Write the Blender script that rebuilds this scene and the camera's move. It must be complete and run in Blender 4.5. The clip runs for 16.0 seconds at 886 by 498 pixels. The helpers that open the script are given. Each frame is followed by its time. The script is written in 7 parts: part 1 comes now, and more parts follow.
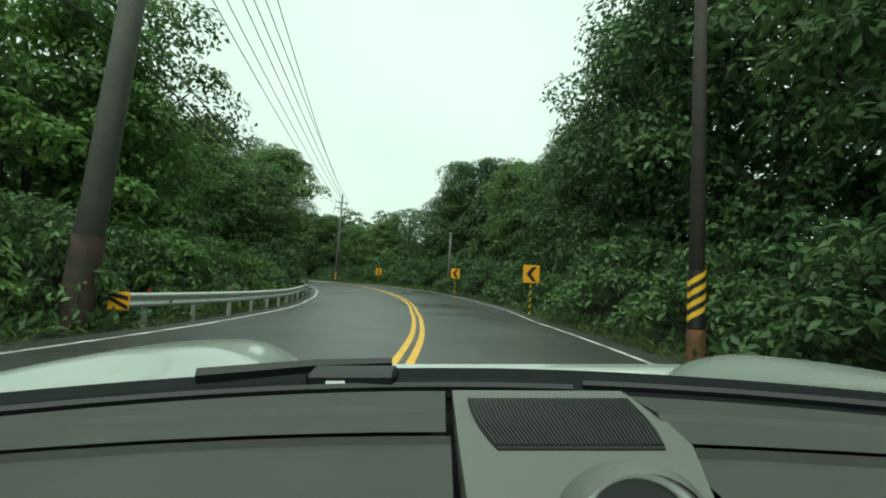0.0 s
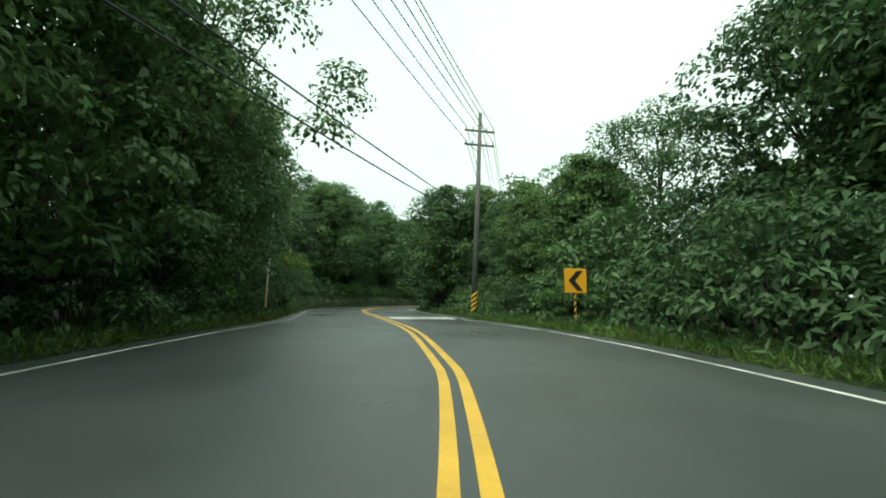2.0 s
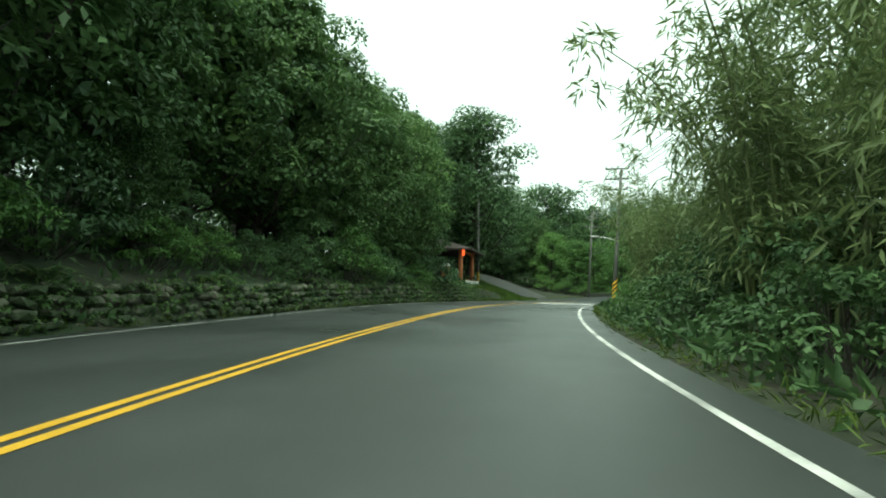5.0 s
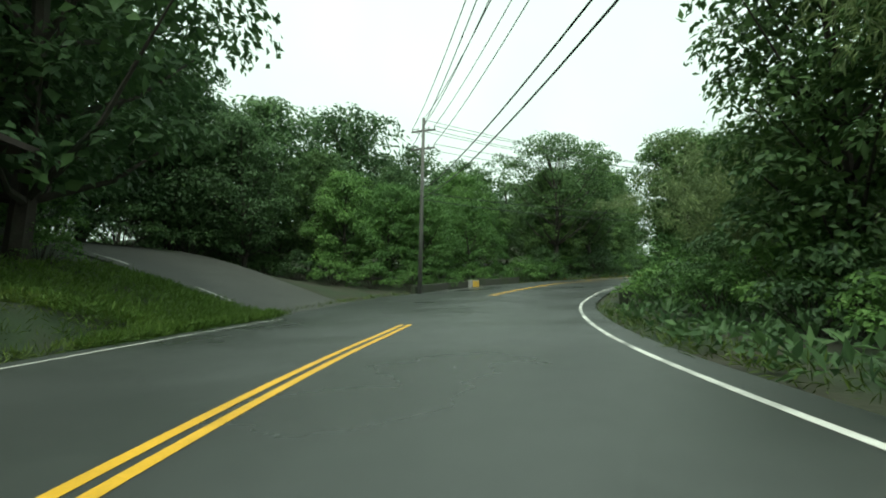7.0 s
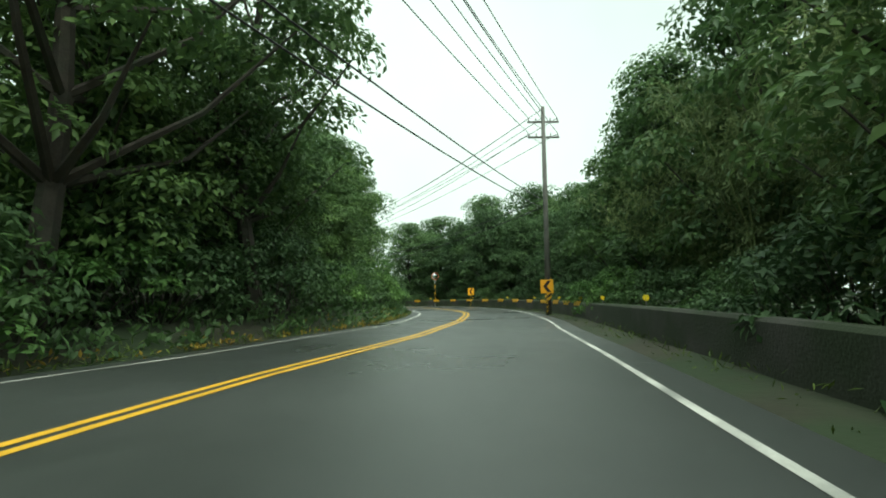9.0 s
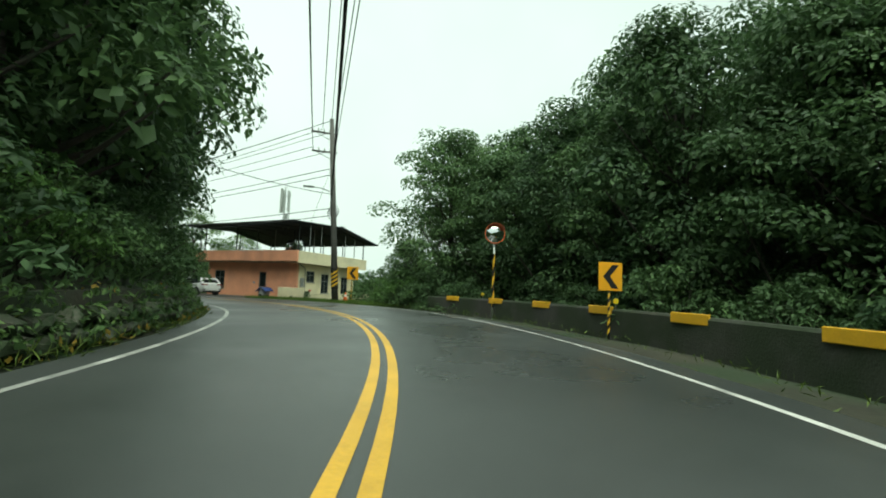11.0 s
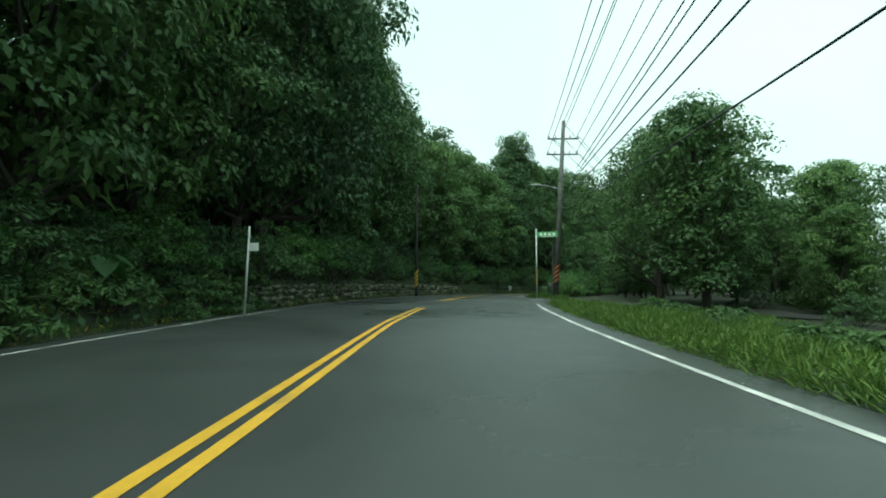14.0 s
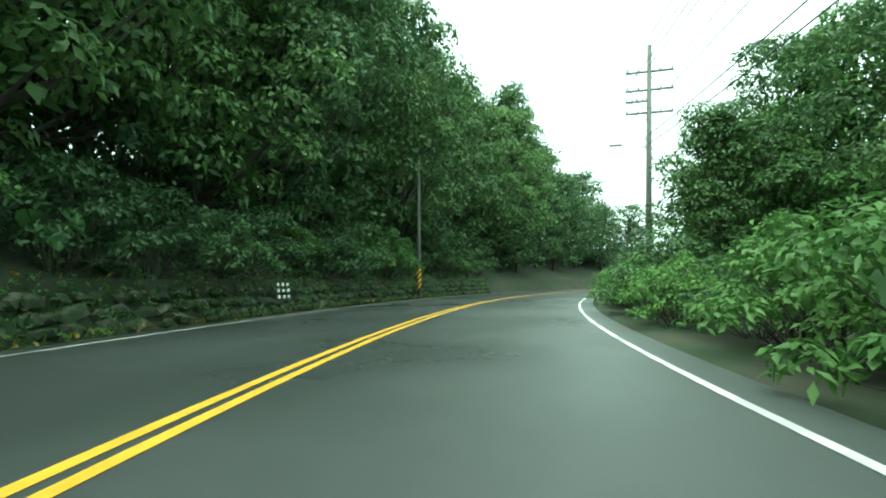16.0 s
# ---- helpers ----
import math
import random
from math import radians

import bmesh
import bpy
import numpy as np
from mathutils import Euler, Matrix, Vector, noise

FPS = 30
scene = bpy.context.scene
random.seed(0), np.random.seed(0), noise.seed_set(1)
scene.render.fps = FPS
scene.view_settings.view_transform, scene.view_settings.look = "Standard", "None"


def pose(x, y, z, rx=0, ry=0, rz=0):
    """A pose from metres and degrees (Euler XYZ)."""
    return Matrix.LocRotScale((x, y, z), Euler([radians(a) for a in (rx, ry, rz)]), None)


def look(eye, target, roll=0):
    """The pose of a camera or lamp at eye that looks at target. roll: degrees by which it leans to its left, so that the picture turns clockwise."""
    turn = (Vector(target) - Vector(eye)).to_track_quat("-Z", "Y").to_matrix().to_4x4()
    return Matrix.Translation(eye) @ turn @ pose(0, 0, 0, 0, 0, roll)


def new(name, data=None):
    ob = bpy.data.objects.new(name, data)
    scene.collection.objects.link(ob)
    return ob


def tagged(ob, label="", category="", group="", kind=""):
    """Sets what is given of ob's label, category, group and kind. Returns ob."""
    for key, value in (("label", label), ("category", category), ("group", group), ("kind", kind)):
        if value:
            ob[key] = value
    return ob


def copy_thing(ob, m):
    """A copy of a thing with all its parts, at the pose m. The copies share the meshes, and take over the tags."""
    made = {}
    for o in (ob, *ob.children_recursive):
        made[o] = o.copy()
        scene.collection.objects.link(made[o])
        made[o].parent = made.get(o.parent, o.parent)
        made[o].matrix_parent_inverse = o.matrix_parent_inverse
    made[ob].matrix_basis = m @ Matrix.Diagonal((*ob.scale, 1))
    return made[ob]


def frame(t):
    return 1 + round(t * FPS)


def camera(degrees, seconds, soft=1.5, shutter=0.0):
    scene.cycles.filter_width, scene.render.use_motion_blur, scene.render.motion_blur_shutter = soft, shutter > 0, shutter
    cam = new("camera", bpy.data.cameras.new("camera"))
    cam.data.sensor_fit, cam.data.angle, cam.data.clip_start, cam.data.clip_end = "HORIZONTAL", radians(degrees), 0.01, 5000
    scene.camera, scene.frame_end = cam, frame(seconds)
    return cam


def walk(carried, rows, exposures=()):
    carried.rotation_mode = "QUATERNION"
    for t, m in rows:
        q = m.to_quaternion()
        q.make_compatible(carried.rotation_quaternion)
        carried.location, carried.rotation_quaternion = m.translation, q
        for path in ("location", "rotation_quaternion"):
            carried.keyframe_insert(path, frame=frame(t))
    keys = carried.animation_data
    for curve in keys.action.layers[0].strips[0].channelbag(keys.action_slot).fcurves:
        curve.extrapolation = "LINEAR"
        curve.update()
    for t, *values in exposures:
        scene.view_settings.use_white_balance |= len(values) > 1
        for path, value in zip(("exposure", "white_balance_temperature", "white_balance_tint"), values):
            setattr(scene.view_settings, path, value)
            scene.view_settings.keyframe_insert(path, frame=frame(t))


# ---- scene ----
cam = camera(84.7, 16.0, soft=1.9)
PATH = [
    (0, (0.00, 0.00, 1.05), (0.00, 9.98, 1.70), 2.82),
    (0.2, (0.13, 3.61, 1.01), (0.12, 13.60, 1.61), 2.68),
    (0.4, (0.21, 7.28, 0.94), (0.04, 17.27, 1.50), 2.55),
    (0.6, (0.20, 11.01, 0.87), (-0.21, 20.98, 1.42), 2.58),
    (0.8, (0.10, 14.77, 0.80), (-0.58, 24.73, 1.39), 2.63),
    (1, (-0.13, 18.57, 0.76), (-1.14, 28.50, 1.43), 2.64),
    (1.2, (-0.53, 22.38, 0.75), (-1.99, 32.25, 1.53), 2.53),
    (1.4, (-1.14, 26.20, 0.78), (-3.16, 35.95, 1.67), 2.08),
    (1.6, (-2.01, 29.98, 0.85), (-4.67, 39.57, 1.83), 1.52),
    (1.8, (-3.15, 33.72, 0.96), (-6.50, 43.08, 2.00), 1.04),
    (2, (-4.56, 37.37, 1.08), (-8.56, 46.47, 2.13), 0.55),
    (2.2, (-6.20, 40.94, 1.19), (-10.77, 49.78, 2.18), -0.08),
    (2.4, (-8.02, 44.43, 1.27), (-12.98, 53.06, 2.17), -0.57),
    (2.6, (-9.95, 47.86, 1.31), (-15.20, 56.34, 2.12), -0.55),
    (2.8, (-11.98, 51.24, 1.32), (-17.43, 59.58, 2.05), -0.47),
    (3, (-14.07, 54.57, 1.31), (-19.69, 62.81, 2.01), -0.78),
    (3.2, (-16.22, 57.88, 1.29), (-21.97, 66.03, 1.99), -1.05),
    (3.4, (-18.39, 61.18, 1.27), (-24.19, 69.30, 1.98), -0.94),
    (3.6, (-20.55, 64.51, 1.26), (-26.24, 72.70, 1.98), -0.65),
    (3.8, (-22.62, 67.90, 1.25), (-28.09, 76.24, 1.96), -0.29),
    (4, (-24.57, 71.36, 1.23), (-29.72, 79.90, 1.92), 0.12),
    (4.2, (-26.36, 74.89, 1.21), (-31.14, 83.65, 1.90), 0.56),
    (4.4, (-27.99, 78.49, 1.19), (-32.36, 87.45, 1.89), 0.91),
    (4.6, (-29.44, 82.12, 1.17), (-33.41, 91.27, 1.89), 0.98),
    (4.8, (-30.71, 85.79, 1.17), (-34.27, 95.11, 1.90), 0.91),
    (5, (-31.81, 89.48, 1.16), (-34.96, 98.94, 1.92), 0.75),
    (5.2, (-32.75, 93.18, 1.17), (-35.49, 102.76, 1.94), 0.52),
    (5.4, (-33.52, 96.87, 1.18), (-35.88, 106.55, 1.96), 0.21),
    (5.6, (-34.15, 100.54, 1.20), (-36.13, 110.31, 1.99), -0.15),
    (5.8, (-34.63, 104.21, 1.21), (-36.26, 114.04, 2.00), -0.58),
    (6, (-34.98, 107.85, 1.23), (-36.26, 117.74, 2.00), -1.07),
    (6.2, (-35.20, 111.48, 1.23), (-36.12, 121.41, 1.96), -1.78),
    (6.4, (-35.28, 115.08, 1.21), (-35.82, 125.04, 1.88), -2.32),
    (6.6, (-35.22, 118.67, 1.17), (-35.36, 128.65, 1.77), -2.20),
    (6.8, (-35.00, 122.25, 1.11), (-34.71, 132.23, 1.66), -1.92),
    (7, (-34.62, 125.82, 1.03), (-33.87, 135.78, 1.57), -1.82),
    (7.2, (-34.07, 129.37, 0.96), (-32.83, 139.28, 1.50), -1.91),
    (7.4, (-33.33, 132.89, 0.89), (-31.60, 142.72, 1.42), -2.44),
    (7.6, (-32.42, 136.36, 0.81), (-30.20, 146.09, 1.37), -3.00),
    (7.8, (-31.33, 139.78, 0.76), (-28.58, 149.38, 1.41), -3.21),
    (8, (-30.02, 143.14, 0.74), (-26.66, 152.52, 1.51), -3.30),
    (8.2, (-28.48, 146.40, 0.78), (-24.49, 155.52, 1.68), -3.54),
    (8.4, (-26.72, 149.56, 0.86), (-22.12, 158.38, 1.89), -3.53),
    (8.6, (-24.75, 152.62, 0.97), (-19.61, 161.12, 2.07), -2.78),
    (8.8, (-22.59, 155.58, 1.10), (-16.99, 163.79, 2.20), -1.82),
    (9, (-20.29, 158.45, 1.22), (-14.30, 166.40, 2.21), -1.02),
    (9.2, (-17.87, 161.24, 1.28), (-11.60, 168.99, 2.14), -0.38),
    (9.4, (-15.37, 163.98, 1.31), (-8.91, 171.58, 2.09), -0.07),
    (9.6, (-12.84, 166.69, 1.31), (-6.30, 174.21, 2.03), 0.11),
    (9.8, (-10.32, 169.38, 1.30), (-3.79, 176.92, 2.00), 0.34),
    (10, (-7.85, 172.11, 1.28), (-1.43, 179.74, 1.98), 0.57),
    (10.2, (-5.46, 174.88, 1.27), (0.74, 182.70, 1.98), 0.84),
    (10.4, (-3.19, 177.73, 1.26), (2.68, 185.79, 2.00), 1.14),
    (10.6, (-1.09, 180.68, 1.26), (4.35, 189.04, 2.02), 1.49),
    (10.8, (0.82, 183.74, 1.27), (5.71, 192.42, 2.05), 1.86),
    (11, (2.49, 186.91, 1.29), (6.74, 195.92, 2.09), 2.26),
    (11.2, (3.89, 190.18, 1.30), (7.41, 199.51, 2.10), 2.59),
    (11.4, (5.02, 193.54, 1.32), (7.74, 203.13, 2.07), 2.74),
    (11.6, (5.84, 196.97, 1.31), (7.74, 206.76, 2.02), 2.80),
    (11.8, (6.37, 200.45, 1.29), (7.41, 210.37, 1.99), 2.82),
    (12, (6.59, 203.97, 1.27), (6.74, 213.94, 1.96), 2.83),
    (12.2, (6.48, 207.50, 1.25), (5.74, 217.44, 1.92), 2.99),
    (12.4, (6.06, 211.03, 1.22), (4.42, 220.87, 1.88), 2.97),
    (12.6, (5.32, 214.55, 1.18), (2.82, 224.21, 1.79), 2.31),
    (12.8, (4.27, 218.04, 1.12), (0.96, 227.46, 1.70), 1.49),
    (13, (2.93, 221.51, 1.06), (-1.09, 230.65, 1.63), 0.78),
    (13.2, (1.33, 224.97, 0.99), (-3.25, 233.84, 1.59), 0.29),
    (13.4, (-0.49, 228.43, 0.94), (-5.50, 237.06, 1.59), 0.41),
    (13.6, (-2.50, 231.93, 0.91), (-7.81, 240.37, 1.62), 0.61),
    (13.8, (-4.65, 235.48, 0.91), (-10.15, 243.79, 1.69), 0.32),
    (14, (-6.90, 239.11, 0.94), (-12.47, 247.37, 1.79), 0.03),
    (14.2, (-9.21, 242.83, 1.00), (-14.76, 251.11, 1.92), 0.13),
    (14.4, (-11.55, 246.67, 1.09), (-17.02, 254.98, 2.06), 0.25),
    (14.6, (-13.88, 250.63, 1.20), (-19.20, 259.04, 2.18), 0.07),
    (14.8, (-16.13, 254.72, 1.30), (-21.19, 263.29, 2.27), -0.13),
    (15, (-18.28, 258.96, 1.40), (-23.02, 267.72, 2.33), -0.11),
    (15.2, (-20.29, 263.34, 1.47), (-24.70, 272.27, 2.35), -0.05),
    (15.4, (-22.13, 267.85, 1.52), (-26.16, 276.96, 2.35), -0.08),
    (15.6, (-23.76, 272.49, 1.55), (-27.27, 281.83, 2.31), -0.15),
    (15.8, (-25.11, 277.28, 1.54), (-28.05, 286.81, 2.25), -0.25),
    (16, (-26.19, 282.17, 1.51), (-28.56, 291.86, 2.18), -0.35),
]
walk(cam, [(t, look(eye, target, roll)) for t, eye, target, roll in PATH], exposures=[(0.0, 0.72, 6500, -11), (1.0, 0.8, 6500, -10), (2.0, 1.0, 6500, -10), (2.5, 0.72, 6500, -9), (3.0, 0.95, 6500, -10), (4.0, 1.25, 6400, -14), (6.5, 1.1, 6500, -11), (7.5, 0.75, 6500, -10), (8.5, 0.65, 6550, -8), (9.0, 1.0, 6550, -9), (11.5, 0.78, 6550, -9), (12.0, 0.74, 6550, -9), (12.5, 0.44, 6500, -9), (13.0, 0.6, 6400, -10), (13.5, 0.78, 6150, -13), (14.5, 1.12, 5800, -17), (15.5, 1.58, 5950, -22), (16.0, 1.9, 6000, -22)])

# ---- sky and light: a bright, even overcast ----
SUN_UP, SUN_TURN = radians(62), radians(200)
world = bpy.data.worlds.new("overcast_sky")
scene.world = world
world.use_nodes = True
wn = world.node_tree.nodes
wl = world.node_tree.links
sky = wn.new("ShaderNodeTexSky")
sky.sky_type = "NISHITA"
sky.sun_disc = False
sky.sun_elevation, sky.sun_rotation = SUN_UP, SUN_TURN
sky.dust_density, sky.air_density = 6.0, 2.0
sky_gain = wn.new("ShaderNodeVectorMath")
sky_gain.operation = "SCALE"
sky_gain.inputs["Scale"].default_value = 0.06
wl.new(sky.outputs["Color"], sky_gain.inputs[0])
coord = wn.new("ShaderNodeTexCoord")
cloud = wn.new("ShaderNodeTexNoise")
cloud.inputs["Scale"].default_value = 1.6
cloud.inputs["Detail"].default_value = 4.0
wl.new(coord.outputs["Generated"], cloud.inputs["Vector"])
cloud_col = wn.new("ShaderNodeValToRGB")
cloud_col.color_ramp.elements[0].position, cloud_col.color_ramp.elements[1].position = 0.3, 0.7
cloud_col.color_ramp.elements[0].color = (0.50, 0.56, 0.545, 1)
cloud_col.color_ramp.elements[1].color = (0.63, 0.69, 0.67, 1)
wl.new(cloud.outputs["Fac"], cloud_col.inputs["Fac"])
sky_mix = wn.new("ShaderNodeMix")
sky_mix.data_type = "RGBA"
sky_mix.inputs["Factor"].default_value = 0.9
wl.new(sky_gain.outputs["Vector"], sky_mix.inputs["A"])
wl.new(cloud_col.outputs["Color"], sky_mix.inputs["B"])
wl.new(sky_mix.outputs["Result"], wn["Background"].inputs["Color"])
wn["Background"].inputs["Strength"].default_value = 1.0
sun = new("sun", bpy.data.lights.new("sun", "SUN"))
sun.data.energy, sun.data.angle, sun.data.color = 1.9, radians(60), (1.0, 0.98, 0.94)
sun.matrix_world = look((0, 0, 60), (0 - 10 * math.sin(SUN_TURN), 0 - 10 * math.cos(SUN_TURN), 60 - 10 * math.tan(SUN_UP)))


# ---- materials ----
def mat(name, base, rough=0.7, metal=0.0, vary=0.25, scale=3.0, bump=0.0, bump_scale=40.0, second=None, second_at=(0.5, 0.75), per_object=0.0, per_island=0.0, coat=0.0, spec=0.5, wet=0.0):
    """A rough natural surface: base colour with broad stains and fine grain, bump, and some change from piece to piece."""
    m = bpy.data.materials.new(name)
    m.use_nodes = True
    n, l = m.node_tree.nodes, m.node_tree.links
    p = n["Principled BSDF"]
    p.inputs["Roughness"].default_value, p.inputs["Metallic"].default_value = rough, metal
    p.inputs["Coat Weight"].default_value, p.inputs["Specular IOR Level"].default_value = coat, spec
    tc = n.new("ShaderNodeTexCoord")
    big, fine = n.new("ShaderNodeTexNoise"), n.new("ShaderNodeTexNoise")
    big.inputs["Scale"].default_value, big.inputs["Detail"].default_value = scale, 6.0
    fine.inputs["Scale"].default_value, fine.inputs["Detail"].default_value = scale * 14, 3.0
    l.new(tc.outputs["Object"], big.inputs["Vector"])
    l.new(tc.outputs["Object"], fine.inputs["Vector"])
    mul = n.new("ShaderNodeMath")
    mul.operation = "MULTIPLY_ADD"
    mul.inputs[1].default_value, mul.inputs[2].default_value = 0.4, 0.0
    l.new(fine.outputs["Fac"], mul.inputs[0])
    add = n.new("ShaderNodeMath")
    add.operation = "MULTIPLY_ADD"
    add.inputs[1].default_value = 0.6
    l.new(big.outputs["Fac"], add.inputs[0])
    l.new(mul.outputs[0], add.inputs[2])
    total = add.outputs[0]
    if per_object or per_island:
        src = n.new("ShaderNodeObjectInfo") if per_object else n.new("ShaderNodeNewGeometry")
        out = src.outputs["Random"] if per_object else src.outputs["Random Per Island"]
        piece = n.new("ShaderNodeMath")
        piece.operation = "MULTIPLY_ADD"
        piece.inputs[1].default_value = per_object or per_island
        l.new(out, piece.inputs[0])
        l.new(total, piece.inputs[2])
        shift = n.new("ShaderNodeMath")
        shift.operation = "SUBTRACT"
        shift.inputs[1].default_value = (per_object or per_island) / 2
        l.new(piece.outputs[0], shift.inputs[0])
        total = shift.outputs[0]
    ramp = n.new("ShaderNodeValToRGB")
    e = ramp.color_ramp.elements
    e[0].position, e[1].position = 0.3, 0.7
    e[0].color = tuple(c * (1 - vary) for c in base) + (1,)
    e[1].color = tuple(min(1, c * (1 + vary)) for c in base) + (1,)
    l.new(total, ramp.inputs["Fac"])
    colour = ramp.outputs["Color"]
    if second:
        patch = n.new("ShaderNodeTexNoise")
        patch.inputs["Scale"].default_value, patch.inputs["Detail"].default_value = scale * 0.6, 8.0
        l.new(tc.outputs["Object"], patch.inputs["Vector"])
        pr = n.new("ShaderNodeValToRGB")
        pr.color_ramp.elements[0].position, pr.color_ramp.elements[1].position = second_at
        l.new(patch.outputs["Fac"], pr.inputs["Fac"])
        mx = n.new("ShaderNodeMix")
        mx.data_type = "RGBA"
        mx.inputs["B"].default_value = (*second, 1)
        l.new(pr.outputs["Color"], mx.inputs["Factor"])
        l.new(colour, mx.inputs["A"])
        colour = mx.outputs["Result"]
    l.new(colour, p.inputs["Base Color"])
    if wet:
        wr = n.new("ShaderNodeMapRange")
        wr.inputs["From Min"].default_value, wr.inputs["From Max"].default_value = 0.35, 0.65
        wr.inputs["To Min"].default_value, wr.inputs["To Max"].default_value = rough - wet, rough + wet
        l.new(big.outputs["Fac"], wr.inputs["Value"])
        l.new(wr.outputs["Result"], p.inputs["Roughness"])
    if bump:
        bt = n.new("ShaderNodeTexNoise")
        bt.inputs["Scale"].default_value, bt.inputs["Detail"].default_value = bump_scale, 4.0
        l.new(tc.outputs["Object"], bt.inputs["Vector"])
        b = n.new("ShaderNodeBump")
        b.inputs["Strength"].default_value, b.inputs["Distance"].default_value = bump, 0.02
        l.new(bt.outputs["Fac"], b.inputs["Height"])
        l.new(b.outputs["Normal"], p.inputs["Normal"])
    return m


def leaf_mat(name, dark, light, through_light=0.25, rough=0.5, gloss=0.25):
    """Leaves: each one takes its own green between dark and light, a little light shines through."""
    m = bpy.data.materials.new(name)
    m.use_nodes = True
    n, l = m.node_tree.nodes, m.node_tree.links
    p, out = n["Principled BSDF"], n["Material Output"]
    p.inputs["Roughness"].default_value, p.inputs["Specular IOR Level"].default_value = rough, gloss
    geo, info = n.new("ShaderNodeNewGeometry"), n.new("ShaderNodeObjectInfo")
    tc, tuft = n.new("ShaderNodeTexCoord"), n.new("ShaderNodeTexNoise")
    tuft.inputs["Scale"].default_value, tuft.inputs["Detail"].default_value = 0.55, 3.0
    l.new(tc.outputs["Object"], tuft.inputs["Vector"])
    a = n.new("ShaderNodeMath")
    a.operation = "MULTIPLY_ADD"
    a.inputs[1].default_value = 0.36
    l.new(geo.outputs["Random Per Island"], a.inputs[0])
    b = n.new("ShaderNodeMath")
    b.operation = "MULTIPLY_ADD"
    b.inputs[1].default_value = 0.34
    l.new(info.outputs["Random"], b.inputs[0])
    l.new(b.outputs[0], a.inputs[2])
    tone = n.new("ShaderNodeMapRange")
    tone.inputs["From Min"].default_value, tone.inputs["From Max"].default_value = 0.32, 0.68
    tone.inputs["To Min"].default_value, tone.inputs["To Max"].default_value = 0.0, 0.3
    l.new(tuft.outputs["Fac"], tone.inputs["Value"])
    l.new(tone.outputs["Result"], b.inputs[2])
    ramp = n.new("ShaderNodeValToRGB")
    e = ramp.color_ramp.elements
    e[0].position, e[1].position = 0.05, 0.95
    e[0].color, e[1].color = (*dark, 1), (*light, 1)
    mid = ramp.color_ramp.elements.new(0.6)
    mid.color = (*[0.6 * x + 0.4 * y for x, y in zip(dark, light)], 1)
    l.new(a.outputs[0], ramp.inputs["Fac"])
    l.new(ramp.outputs["Color"], p.inputs["Base Color"])
    t = n.new("ShaderNodeBsdfTranslucent")
    l.new(ramp.outputs["Color"], t.inputs["Color"])
    mx = n.new("ShaderNodeMixShader")
    mx.inputs["Fac"].default_value = through_light
    l.new(p.outputs[0], mx.inputs[1])
    l.new(t.outputs[0], mx.inputs[2])
    l.new(mx.outputs[0], out.inputs["Surface"])
    return m


M_ASPHALT = mat("wet_asphalt", (0.05, 0.056, 0.053), 0.36, vary=0.22, scale=0.22, bump=0.25, bump_scale=160, wet=0.1, second=(0.042, 0.046, 0.045), second_at=(0.35, 0.85), spec=0.5)
M_ASPHALT_OLD = mat("old_asphalt", (0.055, 0.056, 0.05), 0.55, vary=0.3, scale=0.5, bump=0.5, bump_scale=120, second=(0.05, 0.05, 0.045))
M_YELLOW = mat("road_paint_yellow", (0.62, 0.36, 0.03), 0.5, vary=0.2, scale=2.0, bump=0.2, bump_scale=150, second=(0.35, 0.23, 0.05), second_at=(0.6, 0.85))
M_WHITE = mat("road_paint_white", (0.6, 0.6, 0.56), 0.5, vary=0.2, scale=2.0, bump=0.2, bump_scale=150, second=(0.16, 0.165, 0.155), second_at=(0.42, 0.72))
M_SOIL = mat("forest_soil", (0.03, 0.03, 0.017), 0.9, vary=0.5, scale=0.9, bump=0.8, bump_scale=9, second=(0.02, 0.036, 0.012), second_at=(0.4, 0.6))
M_GRASS = leaf_mat("grass_blades", (0.03, 0.06, 0.012), (0.16, 0.22, 0.04), 0.2)
M_GRASS_LUSH = leaf_mat("lush_grass_blades", (0.05, 0.1, 0.02), (0.2, 0.31, 0.06), 0.3)
M_LEAF_DARK = leaf_mat("leaves_dark_evergreen", (0.026, 0.056, 0.026), (0.145, 0.245, 0.085), 0.32)
# lower leaf albedo for shrubs: the shade under the trees is in the colour
M_LEAF_SHADE = leaf_mat("leaves_painted_shade_green", (0.011, 0.024, 0.014), (0.06, 0.102, 0.042), 0.2, 0.4, 0.4)
M_LEAF_MID = leaf_mat("leaves_mid_green", (0.032, 0.07, 0.03), (0.195, 0.31, 0.092), 0.34)
M_LEAF_LIGHT = leaf_mat("leaves_fresh_green", (0.042, 0.1, 0.028), (0.21, 0.36, 0.095), 0.36)
M_LEAF_OLIVE = leaf_mat("leaves_olive_brown", (0.035, 0.055, 0.02), (0.16, 0.2, 0.06), 0.3)
M_BAMBOO_LEAF = leaf_mat("bamboo_leaves", (0.06, 0.095, 0.038), (0.3, 0.38, 0.16), 0.4)
M_TARO = leaf_mat("taro_leaves", (0.03, 0.08, 0.025), (0.11, 0.22, 0.06), 0.3, 0.45, 0.3)
M_YELLOW_LEAF = leaf_mat("yellowed_leaves", (0.25, 0.16, 0.03), (0.55, 0.42, 0.08), 0.3)
M_BARK = mat("bark", (0.04, 0.034, 0.027), 0.9, vary=0.45, scale=3, bump=0.9, bump_scale=14, second=(0.03, 0.045, 0.025))
